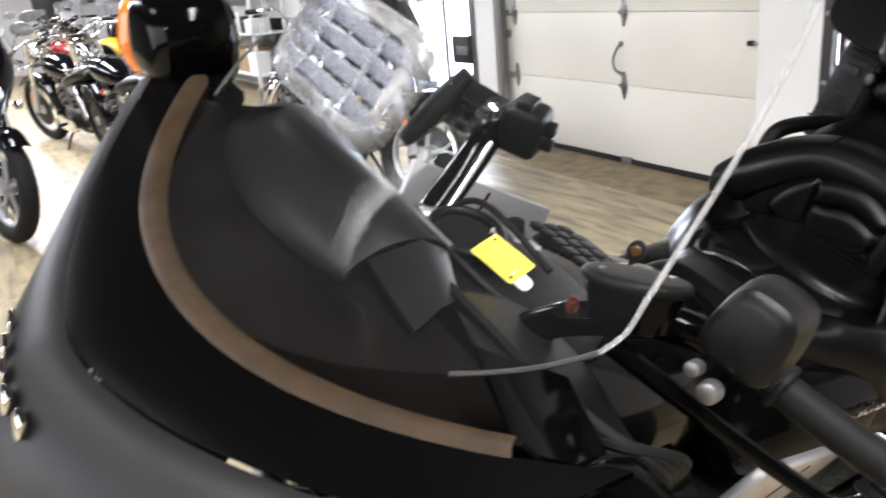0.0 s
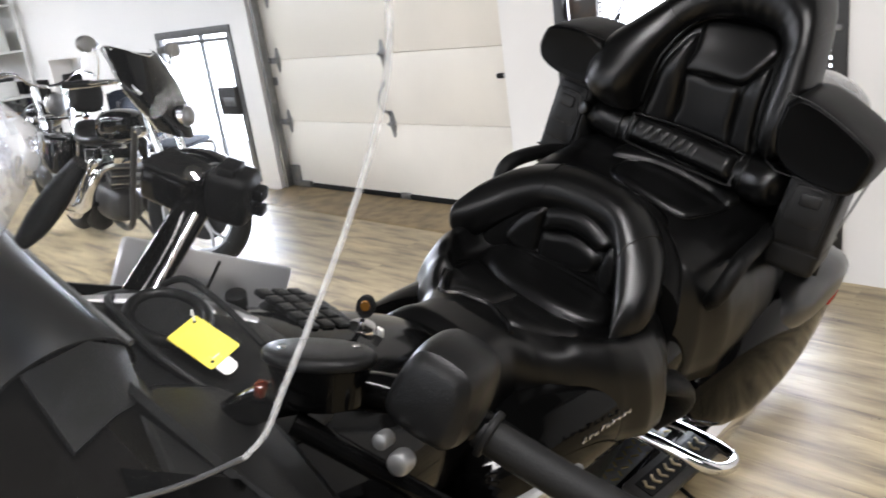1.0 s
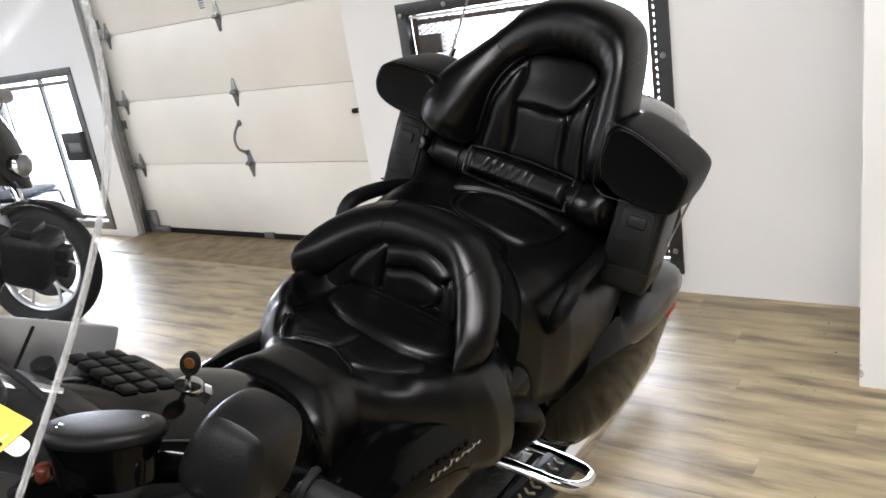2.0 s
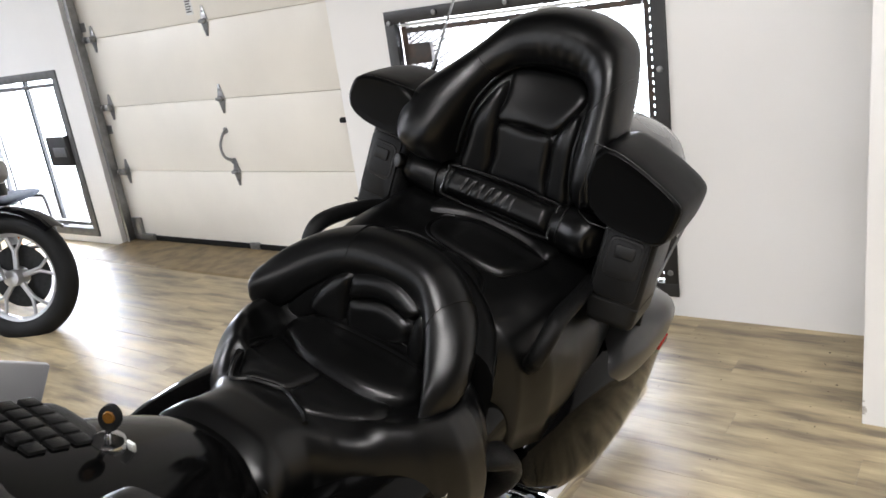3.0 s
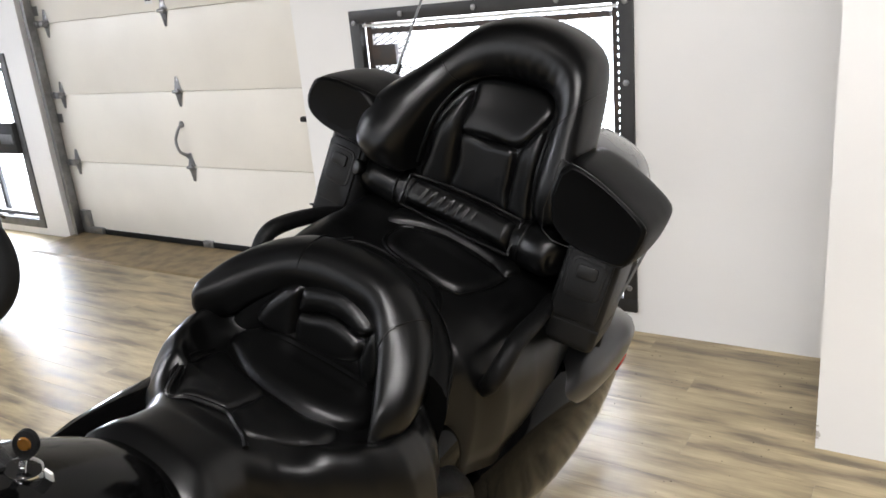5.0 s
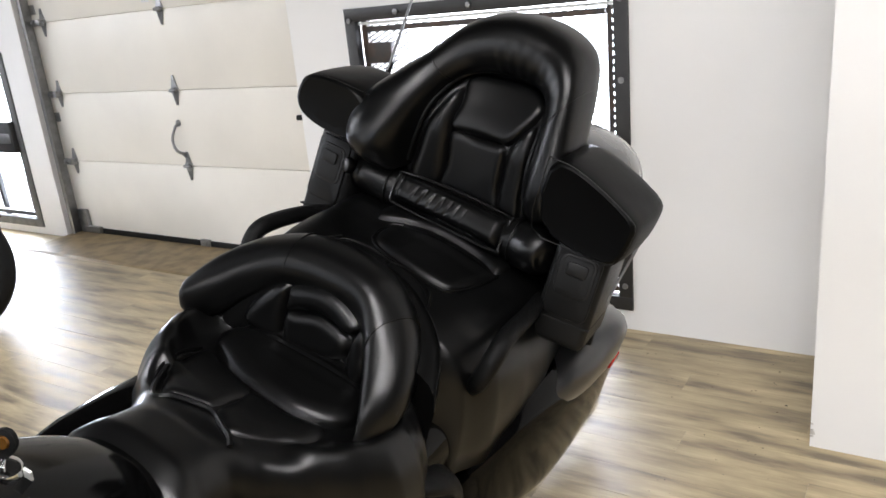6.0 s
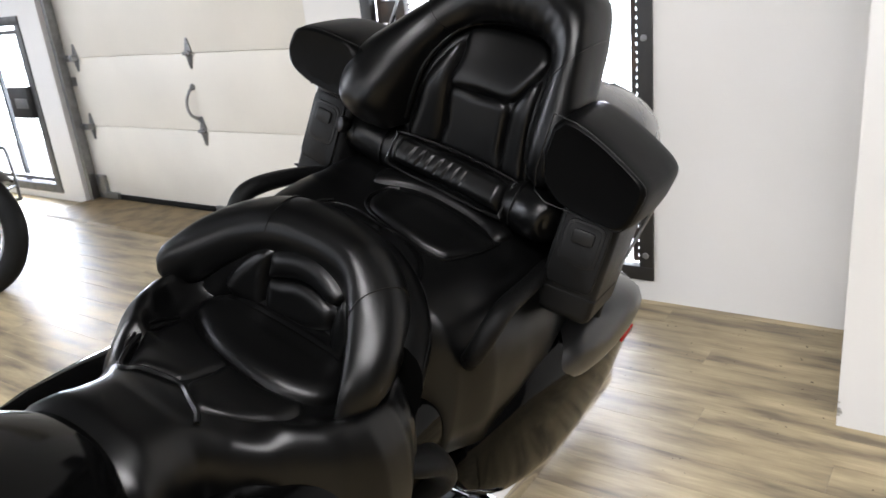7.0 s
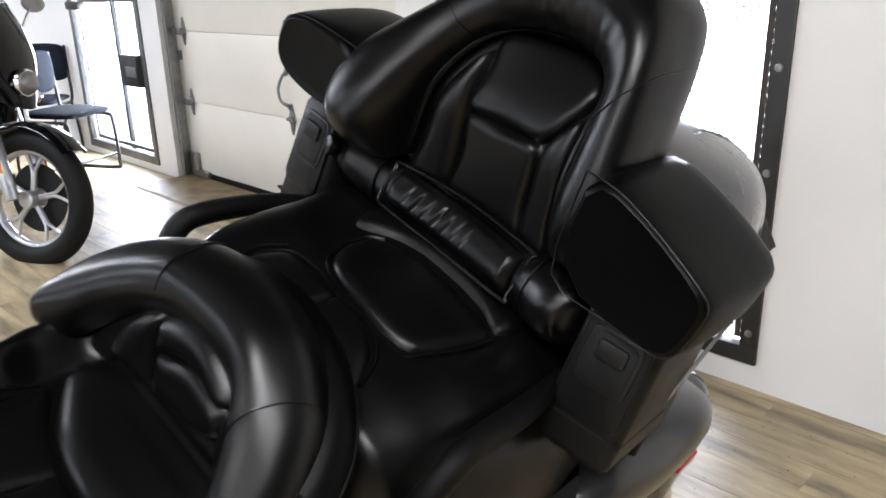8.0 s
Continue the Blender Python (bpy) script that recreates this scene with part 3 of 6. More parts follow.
def inside_by(px, py, loop):
    """How far each point lies inside an outline; negative outside."""
    a, b = loop, np.roll(loop, -1, axis=0)
    dx, dy = b[:, 0] - a[:, 0], b[:, 1] - a[:, 1]
    ex, ey = px[:, None] - a[None, :, 0], py[:, None] - a[None, :, 1]
    t = np.clip((ex * dx + ey * dy) / (dx * dx + dy * dy + 1e-12), 0, 1)
    far = np.sqrt(((ex - t * dx) ** 2 + (ey - t * dy) ** 2).min(axis=1))
    cross = (a[None, :, 1] > py[:, None]) != (b[None, :, 1] > py[:, None])
    at = a[None, :, 0] + (py[:, None] - a[None, :, 1]) * dx / np.where(np.abs(dy) < 1e-12, 1e-12, dy)
    odd = ((cross & (px[:, None] < at)).sum(axis=1) % 2) == 1
    return np.where(odd, far, -far)


def patch(name, poly, surf, high, edge, parent, label="", mat=None, step=0.004, sink=0.007, belly=0.0, pull=None):
    """A sewn panel: it lies on surf(a, b) -> (point, normal) within poly, swells to high within edge of its seam and dives under it outside."""
    loop = smooth_loop(poly)
    lo, hi = loop.min(axis=0) - 0.010, loop.max(axis=0) + 0.010
    na, nb = int((hi[0] - lo[0]) / step) + 2, int((hi[1] - lo[1]) / step) + 2
    ga, gb = np.meshgrid(np.linspace(lo[0], hi[0], na), np.linspace(lo[1], hi[1], nb), indexing="ij")
    d = inside_by(ga.ravel(), gb.ravel(), loop)
    k = np.clip(d / edge, 0, 1)
    rise = np.where(d < 0, np.maximum(-sink, d * 1.6), high * np.sqrt(1 - (1 - k) ** 2) + belly * np.clip(d / (d.max() + 1e-9), 0, 1))
    bm = bmesh.new()
    vs = []
    for i, (u, v) in enumerate(zip(ga.ravel(), gb.ravel())):
        p, n = surf(u, v)
        vs.append(bm.verts.new(p + n * (float(rise[i]) + (pull(u, v, float(d[i])) if pull else 0.0))))
    for i in range(na - 1):
        for j in range(nb - 1):
            q = (i * nb + j, (i + 1) * nb + j, (i + 1) * nb + j + 1, i * nb + j + 1)
            if max(d[m] for m in q) > -0.008:
                bm.faces.new([vs[m] for m in q])
    bmesh.ops.delete(bm, geom=[v for v in bm.verts if not v.link_faces], context='VERTS')
    return part(name, bm, mat or P, parent, label, smooth=SOFT)


def along(table, y):
    """A value from a table of (y, value), eased between its rows."""
    for (y0, v0), (y1, v1) in zip(table, table[1:]):
        if y <= y1:
            t = min(1.0, max(0.0, (y - y0) / (y1 - y0)))
            t = t * t * (3 - 2 * t) * 0.35 + t * 0.65
            return v0 + (v1 - v0) * t
    return table[-1][1]


def ring_skin(y0, y1, steps, half, low, top, power, n=64):
    """A cover over cross sections: half width, underside, top height (x, y) and squareness along y."""
    rings = []
    for i in range(steps + 1):
        y = y0 + (y1 - y0) * i / steps
        w, lo, p = half(y), low(y), power(y)
        line = []
        for j in range(n + 1):
            x = w * math.sin(math.pi / 2 * (2 * j / n - 1))
            line.append(Vector((x, y, lo + (top(x, y) - lo) * max(0.0, 1 - abs(x / w) ** p) ** (1 / p))))
        line += [Vector((w * 0.8, y, lo - 0.03)), Vector((0, y, lo - 0.04)), Vector((-w * 0.8, y, lo - 0.03))]
        rings.append(line)
    return loft(rings)


SEAT_W = [(-0.828, 0.085), (-0.815, 0.118), (-0.79, 0.132), (-0.74, 0.121), (-0.70, 0.124), (-0.66, 0.156), (-0.617, 0.208), (-0.549, 0.268), (-0.488, 0.295), (-0.432, 0.296), (-0.39, 0.274), (-0.34, 0.225), (-0.27, 0.19)]
SEAT_Z = [(-0.828, 0.775), (-0.81, 0.812), (-0.76, 0.827), (-0.70, 0.820), (-0.65, 0.804), (-0.60, 0.794), (-0.55, 0.787), (-0.50, 0.782), (-0.45, 0.782), (-0.42, 0.785), (-0.40, 0.795), (-0.38, 0.825), (-0.34, 0.855), (-0.27, 0.855)]
SEAT_LOW = [(-0.83, 0.735), (-0.80, 0.70), (-0.72, 0.655), (-0.62, 0.61), (-0.27, 0.60)]
SEAT_P = [(-0.83, 3.6), (-0.70, 3.4), (-0.60, 2.9), (-0.40, 2.7)]
ROLL_A = [(-0.69, 0.0), (-0.63, 0.010), (-0.58, 0.036), (-0.53, 0.052), (-0.46, 0.056), (-0.40, 0.050), (-0.33, 0.0)]


def seat_top(x, y):
    """Height of the rider's seat: a shallow bowl between two thigh rolls."""
    w = along(SEAT_W, y)
    roll = along(ROLL_A, y)
    near = 1.35 if x < 0 else 0.70
    return along(SEAT_Z, y) + near * roll * (math.exp(-((abs(x) - max(0.165, w - 0.072)) / 0.032) ** 2) + 0.8 * math.exp(-((abs(x) - (w - 0.030)) / 0.03) ** 2))


def seat_at(x, y):
    w, lo, p = along(SEAT_W, y), along(SEAT_LOW, y), along(SEAT_P, y)
    h = lambda u, v: along(SEAT_LOW, v) + (seat_top(u, v) - along(SEAT_LOW, v)) * max(0.0, 1 - abs(u / along(SEAT_W, v)) ** p) ** (1 / p)
    z, e = h(x, y), 0.006
    nor = Vector((-(h(x + e, y) - h(x - e, y)) / (2 * e), -(h(x, y + e) - h(x, y - e)) / (2 * e), 1)).normalized()
    return Vector((x, y, z)), nor


seat = part("rider_seat", ring_skin(-0.828, -0.30, 96, lambda y: along(SEAT_W, y), lambda y: along(SEAT_LOW, y), seat_top, lambda y: along(SEAT_P, y)), M_LEATHER, bike, "black vinyl rider's seat with deep bolster", smooth=SOFT)
# stations along the bolster's crescent: front edge, rear edge, height of its crown over the line between them
CRESCENT = [((-0.252, -0.474, 0.830), (-0.262, -0.456, 0.834), 0.008), ((-0.240, -0.474, 0.816), (-0.268, -0.430, 0.826), 0.034), ((-0.198, -0.450, 0.814), (-0.243, -0.370, 0.846), 0.068),
            ((-0.147, -0.414, 0.862), (-0.186, -0.312, 0.884), 0.068), ((-0.088, -0.392, 0.906), (-0.097, -0.280, 0.920), 0.058), ((0.0, -0.384, 0.920), (0.0, -0.270, 0.930), 0.052), ((0.078, -0.393, 0.908), (0.096, -0.282, 0.914), 0.056),
            ((0.122, -0.424, 0.860), (0.170, -0.322, 0.874), 0.060), ((0.150, -0.460, 0.815), (0.210, -0.385, 0.832), 0.054), ((0.172, -0.492, 0.792), (0.220, -0.447, 0.798), 0.036), ((0.184, -0.514, 0.772), (0.199, -0.502, 0.772), 0.006)]


def crescent():
    """A broad rolled cushion swept along its stations, its face leaning in over the seat."""
    a = curve_points([r[0] for r in CRESCENT], 8)
    b = curve_points([r[1] for r in CRESCENT], 8)
    h = [q.x for q in curve_points([(r[2], 0, 0) for r in CRESCENT], 8)]
    rings = []
    for p, q, c in zip(a, b, h):
        side = (p - q).normalized()
        ring = []
        for d in range(0, 181, 9):
            f = radians(d)
            ring.append(p.lerp(q, 0.5 - 0.5 * math.copysign(abs(math.cos(f)) ** 0.8, math.cos(f))) + (Vector((0, 0, 1)) + side * 0.12) * c * math.sin(f) ** 0.8)
        for d in (205, 230, 255, 285, 310, 335):
            f = radians(d)
            ring.append(p.lerp(q, 0.5 - 0.5 * math.cos(f)) + Vector((0, 0, 1)) * 0.042 * min(1.0, c / 0.05) * math.sin(f))
        rings.append(ring)
    return loft(rings)


part("bolster", crescent(), M_LEATHER, seat, "rolled lumbar bolster", smooth=70, sub=1)
patch("front_pad", [(-0.086, -0.656), (-0.130, -0.601), (-0.146, -0.548), (-0.152, -0.505), (-0.136, -0.496), (-0.072, -0.526), (-0.006, -0.543), (-0.006, -0.585), (-0.011, -0.624), (-0.040, -0.634), (-0.066, -0.643)], seat_at, 0.008, 0.020, seat)
patch("front_pad", [(0.001, -0.622), (0.002, -0.585), (0.002, -0.545), (0.070, -0.545), (0.132, -0.520), (0.140, -0.565), (0.106, -0.612), (0.058, -0.652), (0.028, -0.640)], seat_at, 0.008, 0.020, seat)
patch("rear_pad", [(-0.150, -0.478), (-0.128, -0.492), (-0.070, -0.520), (0.0, -0.535), (0.085, -0.536), (0.142, -0.508), (0.160, -0.455), (0.125, -0.400), (0.0, -0.390), (-0.125, -0.395), (-0.165, -0.44)], seat_at, 0.020, 0.034, seat, belly=0.004)


def seat_back(x, z):
    """The upright face under the bolster."""
    return Vector((x, -0.383 - 0.10 * (0.895 - z) - 1.1 * x * x, z)), Vector((-0.15 * (1 if x > 0 else -1) * min(1.0, abs(x) * 8), -1, 0.12)).normalized()


patch("back_face", [(-0.165, 0.77), (-0.17, 0.84), (-0.13, 0.91), (-0.05, 0.945), (0.05, 0.945), (0.12, 0.915), (0.15, 0.84), (0.15, 0.77)], lambda x, z: (seat_back(x, z)[0] + Vector((0, 0.010, 0)), seat_back(x, z)[1]), 0.004, 0.02, seat, mat=M_LEATHER)
patch("back_rib", [(-0.066, 0.856), (-0.067, 0.880), (-0.064, 0.899), (-0.03, 0.914), (0.01, 0.920), (0.050, 0.911), (0.086, 0.888), (0.066, 0.866), (0.030, 0.874), (-0.01, 0.874), (-0.045, 0.862)], seat_back, 0.016, 0.018, seat)
patch("back_rib", [(-0.065, 0.850), (-0.040, 0.858), (-0.005, 0.870), (0.030, 0.869), (0.062, 0.860), (0.074, 0.840), (0.060, 0.815), (0.02, 0.795), (-0.03, 0.790), (-0.062, 0.795)], seat_back, 0.015, 0.020, seat)
patch("side_pad", [(-0.072, 0.800), (-0.071, 0.850), (-0.073, 0.896), (-0.102, 0.885), (-0.130, 0.850), (-0.142, 0.812), (-0.112, 0.792)], seat_back, 0.014, 0.022, seat)
patch("side_pad", [(0.092, 0.888), (0.078, 0.840), (0.082, 0.800), (0.108, 0.782), (0.122, 0.820), (0.112, 0.870)], seat_back, 0.013, 0.018, seat)


def on_seat(pts, lift):
    return [seat_at(x, y)[0] + seat_at(x, y)[1] * lift for x, y in pts]


seam("piping", on_seat([(-0.150, -0.512), (-0.152, -0.55), (-0.138, -0.601), (-0.096, -0.662), (-0.068, -0.650), (-0.036, -0.641), (0.0, -0.634), (0.032, -0.648), (0.060, -0.660), (0.078, -0.676)], 0.002), seat, 0.0048)
seam("piping", on_seat([(-0.112, -0.652), (-0.145, -0.601), (-0.160, -0.552), (-0.162, -0.500)], 0.001), seat, 0.003)
seam("piping", on_seat([(-0.118, -0.798), (-0.06, -0.806), (0, -0.808), (0.06, -0.806), (0.118, -0.798)], 0.001), seat, 0.003)
# the seat's outer shell, a band that follows the bolster round its back
bm = bmesh.new()
band = []
for (p, q, c) in [(Vector(r[0]), Vector(r[1]), r[2]) for r in CRESCENT[3:9]]:
    out = Vector((q.x, q.y + 0.34, 0)).normalized() if abs(q.x) < 0.16 else Vector((q.x, (q.y + 0.40) * 0.6, 0)).normalized()
    band.append((q, out))
cols = [curve_points([q + o * dx + Vector((0, 0, dz)) for q, o in band], 6) for dx, dz in ((-0.030, 0.030), (0.004, 0.022), (0.022, 0.012), (0.036, -0.006), (0.042, -0.035), (0.040, -0.10), (-0.03, -0.10))]
loft([list(r) for r in zip(*cols)], bm=bm)
part("seat_shell", bm, M_VINYL, seat, "smooth vinyl outer shell", smooth=60)
seam("piping", cols[3], seat, 0.0018)


def over(k, lift=0.0007):
    """A line over the crescent at station k."""
    p, q, c = (Vector(CRESCENT[k][0]), Vector(CRESCENT[k][1]), CRESCENT[k][2])
    side = (p - q).normalized()
    return [p.lerp(q, 0.5 - 0.5 * math.copysign(abs(math.cos(f)) ** 0.8, math.cos(f))) + (Vector((0, 0, 1)) + side * 0.12) * (c + lift) * math.sin(f) ** 0.8 for f in [radians(d) for d in range(18, 170, 19)]]


seam("stitching", over(4), seat, 0.0014)
seam("stitching", over(7), seat, 0.0014)
seam("stitching", [Vector(r[0]).lerp(Vector(r[1]), 0.93) + Vector((0, 0, r[2] * 0.42)) for r in CRESCENT[2:10]], seat, 0.0015)

# passenger's seat with its roll and the tall backrest
PASS_W = [(-0.345, 0.15), (-0.325, 0.215), (-0.28, 0.270), (-0.20, 0.300), (-0.10, 0.310), (0.0, 0.312), (0.10, 0.30)]
PASS_Z = [(-0.345, 0.84), (-0.325, 0.868), (-0.28, 0.893), (-0.22, 0.905), (-0.15, 0.913), (-0.08, 0.913), (-0.02, 0.922), (0.10, 0.925)]


def pass_top(x, y):
    """Height of the passenger's seat: swollen shoulders either side of a shallow middle."""
    side = math.exp(-((abs(x) - 0.225) / 0.06) ** 2)
    return along(PASS_Z, y) + (0.034 if x < 0 else 0.012) * side - (0.012 if x > 0 else 0.0) * min(1.0, max(0.0, x / 0.12))


def pass_at(x, y):
    h = lambda u, v: 0.60 + (pass_top(u, v) - 0.60) * max(0.0, 1 - abs(u / along(PASS_W, v)) ** 3.4) ** (1 / 3.4)
    z, e = h(x, y), 0.006
    return Vector((x, y, z)), Vector((-(h(x + e, y) - h(x - e, y)) / (2 * e), -(h(x, y + e) - h(x, y - e)) / (2 * e), 1)).normalized()


pseat = part("passenger_seat", ring_skin(-0.345, 0.10, 70, lambda y: along(PASS_W, y), lambda y: 0.60, pass_top, lambda y: 3.4), M_LEATHER, bike, "black vinyl passenger seat", smooth=SOFT)
patch("front_pad", [(-0.128, -0.240), (-0.122, -0.200), (-0.100, -0.182), (-0.055, -0.180), (0.0, -0.190), (-0.002, -0.235), (0.0, -0.290), (-0.07, -0.285)], pass_at, 0.010, 0.024, pseat)
patch("front_pad", [(0.006, -0.190), (0.040, -0.186), (0.080, -0.196), (0.110, -0.216), (0.128, -0.250), (0.110, -0.285), (0.05, -0.292), (0.004, -0.292), (0.006, -0.24)], pass_at, 0.010, 0.024, pseat)
patch("center_pad", [(-0.066, -0.052), (-0.080, -0.070), (-0.078, -0.110), (-0.056, -0.146), (-0.010, -0.166), (0.070, -0.176), (0.122, -0.170), (0.140, -0.146), (0.156, -0.095), (0.166, -0.050), (0.10, -0.036), (0.02, -0.036)], pass_at, 0.010, 0.020, pseat)
patch("rear_pad", [(-0.120, -0.052), (-0.04, -0.026), (0.04, -0.020), (0.12, -0.024), (0.168, -0.042), (0.170, 0.010), (0.05, 0.030), (-0.115, 0.02)], pass_at, 0.012, 0.02, pseat)


def on_pass(pts, lift):
    return [pass_at(x, y)[0] + pass_at(x, y)[1] * lift for x, y in pts]


seam("piping", on_pass([(-0.062, -0.044), (-0.082, -0.056), (-0.087, -0.075), (-0.085, -0.112), (-0.061, -0.152), (-0.012, -0.173), (0.070, -0.183), (0.126, -0.177), (0.146, -0.149), (0.163, -0.095), (0.173, -0.046)], 0.002), pseat, 0.003)
seam("piping", on_pass([(-0.134, -0.246), (-0.129, -0.200), (-0.104, -0.175), (-0.055, -0.173), (0.003, -0.184), (0.040, -0.179), (0.082, -0.188), (0.115, -0.210), (0.135, -0.25)], 0.002), pseat, 0.003)
seam("piping", on_pass([(-0.15, -0.25), (-0.146, -0.205), (-0.125, -0.172)], 0.002), pseat, 0.003)
roll = part("lumbar_roll", tube([(-0.246, 0.012, 0.978), (-0.240, 0.015, 0.976), (-0.215, 0.026, 0.970), (-0.13, 0.050, 0.953), (0.0, 0.056, 0.945), (0.13, 0.048, 0.945), (0.185, 0.034, 0.950), (0.222, 0.016, 0.956), (0.244, 0.004, 0.958), (0.250, 0.000, 0.958)], [0.010, 0.030, 0.042, 0.049, 0.050, 0.050, 0.050, 0.048, 0.036, 0.012], 24), M_LEATHER, bike, "round vinyl lumbar roll", smooth=SOFT)
part("end_button", rod((-0.238, -0.008, 0.985), (-0.246, -0.024, 0.988), 0.017, seg=18, bevel=0.005), M_LEATHER, roll)


def gathered(n=120, m=18):
    """The gathered panel: a flat-topped pad with slanting tucks that fade towards its ends."""
    a, b = Vector((-0.120, 0.004, 0.942)), Vector((0.140, -0.004, 0.934))
    c = Vector((0.0, 0.034, 0.054))
    nor = Vector((0, -0.85, 0.53))
    bm = bmesh.new()
    rows = []
    for i in range(n + 1):
        line = []
        s = i / n
        for j in range(m + 1):
            t = j / m
            p = a.lerp(b, s) + c * t
            p.y += 0.006 * (1 - (2 * s - 1) ** 2) - 0.010 * math.sin(math.pi * t)
            edge = min(1.0, 16 * min(s, 1 - s)) ** 0.5 * min(1.0, 5 * min(t, 1 - t)) ** 0.5
            k = s * 13 - 0.9 * t + 0.15 * math.sin(9 * s)
            fade = min(1.0, max(0.0, (s - 0.10) / 0.06)) * min(1.0, max(0.0, (0.70 - s) / 0.14))
            tuck = fade * max(0.0, math.cos(2 * math.pi * k)) ** 3 * math.sin(math.pi * min(1, max(0, (t - 0.10) / 0.72)))
            line.append(bm.verts.new(p + nor * (0.021 * edge - 0.0065 * tuck * (0.75 + 0.25 * math.sin(31 * s)))))
        rows.append(line)
    for i in range(n):
        for j in range(m):
            bm.faces.new((rows[i][j], rows[i + 1][j], rows[i + 1][j + 1], rows[i][j + 1]))
    rim = [rows[i][0] for i in range(n)] + [rows[n][j] for j in range(m)] + [rows[i][m] for i in range(n, 0, -1)] + [rows[0][j] for j in range(m, 0, -1)]
    bm.faces.new(rim[::-1])
    return bm


rp = part("gathered_pad", gathered(), M_LEATHER, roll, "gathered vinyl panel", smooth=SOFT)
seam("piping", [(-0.122, -0.006, 0.940), (-0.128, -0.006, 0.950), (-0.128, 0.018, 0.994), (-0.122, 0.028, 1.001), (0.0, 0.038, 1.002), (0.138, 0.030, 0.996), (0.145, 0.020, 0.990), (0.145, -0.010, 0.942), (0.138, -0.013, 0.932), (0.0, -0.004, 0.932), (-0.122, -0.006, 0.940)], rp, 0.0034)
for x, y0, z0 in ((-0.150, 0.046, 0.956), (0.164, 0.040, 0.948)):
    seam("piping", [(x, y0 + 0.051 * math.cos(radians(d)), z0 + 0.051 * math.sin(radians(d))) for d in (40, 80, 120, 160, 200, 240)], roll, 0.003)

# stations round the backrest's padded rim: inner edge, outer edge (x, z) and how far forward its crown lies
RIM = [(-0.122, 1.018, -0.150, 1.004, -0.010), (-0.122, 1.040, -0.212, 1.016, -0.045), (-0.120, 1.070, -0.252, 1.052, -0.066), (-0.114, 1.105, -0.258, 1.105, -0.058),
       (-0.106, 1.145, -0.238, 1.162, -0.030), (-0.094, 1.180, -0.192, 1.214, 0.005), (-0.074, 1.214, -0.142, 1.270, 0.045), (-0.040, 1.236, -0.098, 1.325, 0.070), (0.000, 1.246, -0.040, 1.358, 0.080),
       (0.045, 1.249, 0.034, 1.370, 0.084), (0.095, 1.243, 0.112, 1.360, 0.080), (0.130, 1.220, 0.172, 1.330, 0.060), (0.142, 1.180, 0.202, 1.270, 0.035), (0.146, 1.135, 0.219, 1.200, 0.014),
       (0.148, 1.095, 0.232, 1.130, -0.005), (0.152, 1.055, 0.236, 1.070, -0.010), (0.158, 1.025, 0.234, 1.026, 0.000), (0.172, 1.004, 0.206, 0.998, 0.030)]


def padded_rim():
    """The wraparound cushion: a broad crown that rolls in to the seam and out round the back."""
    inner = curve_points([(r[0], 0, r[1]) for r in RIM], 7)
    outer = curve_points([(r[2], r[4], r[3]) for r in RIM], 7)
    rings = []
    for k, (p, q) in enumerate(zip(inner, outer)):
        crown = q.y
        deep = 0.050 + 3.6 * max(0.0, p.z - 1.10) ** 2
        b_in, b_out = max(0.01, deep - crown + 0.012), 0.080 + 0.02 * max(0.0, (p.z - 1.1) / 0.15)
        tucks = 0.0022 * math.sin(k * 2.1) * math.exp(-((p.z - 1.25) / 0.03) ** 2) if p.x > 0 else 0.0
        ring = []
        for d in range(-95, 171, 9):
            f = radians(d)
            w = math.copysign(abs(math.sin(f)) ** 0.86, math.sin(f))
            side = 0.5 + 0.5 * w
            y = crown + (b_in if d < 0 else b_out) * (1 - math.copysign(abs(math.cos(f)) ** 0.86, math.cos(f)))
            bow = tucks * 1.6 * max(0.0, math.cos(f)) * max(0.0, -math.sin(f) + 0.4)
            ring.append(Vector((p.x + (q.x - p.x) * side, y + bow, p.z + (q.z - p.z) * side)))
        rings.append(ring)
    return loft(rings)


back = part("backrest", padded_rim(), M_LEATHER, bike, "tall wraparound black vinyl backrest", smooth=SOFT, sub=1)
part("shell", loft([[(0.012 + x * w, y + 0.02 * (1 - x * x), z) for x in (-1, -0.6, 0, 0.6, 1)] + [(0.012 + x * w, y + 0.10, z) for x in (1, 0.6, 0, -0.6, -1)] for z, w, y in ((0.96, 0.19, 0.080), (1.06, 0.20, 0.085), (1.14, 0.18, 0.095), (1.21, 0.15, 0.125), (1.30, 0.10, 0.150))]), M_PLASTIC, back, smooth=60)


def back_at(x, z):
    """The backrest's hollow face between its rims."""
    return Vector((x, 0.064 + 3.6 * max(0.0, z - 1.10) ** 2 - 1.2 * (x - 0.018) ** 2, z)), Vector((0, -1, 0.30)).normalized()


patch("center_face", [(-0.130, 1.0), (-0.125, 1.08), (-0.105, 1.17), (-0.06, 1.235), (0.03, 1.255), (0.10, 1.25), (0.145, 1.215), (0.152, 1.12), (0.162, 1.0), (0.02, 0.98)], lambda x, z: (back_at(x, z)[0] + Vector((0, 0.010, 0)), back_at(x, z)[1]), 0.004, 0.02, back, mat=M_LEATHER)
patch("upper_panel", [(-0.050, 1.226), (0.025, 1.238), (0.095, 1.236), (0.128, 1.212), (0.112, 1.170), (0.080, 1.129), (0.015, 1.125), (-0.048, 1.122), (-0.046, 1.175)], back_at, 0.013, 0.016, back)
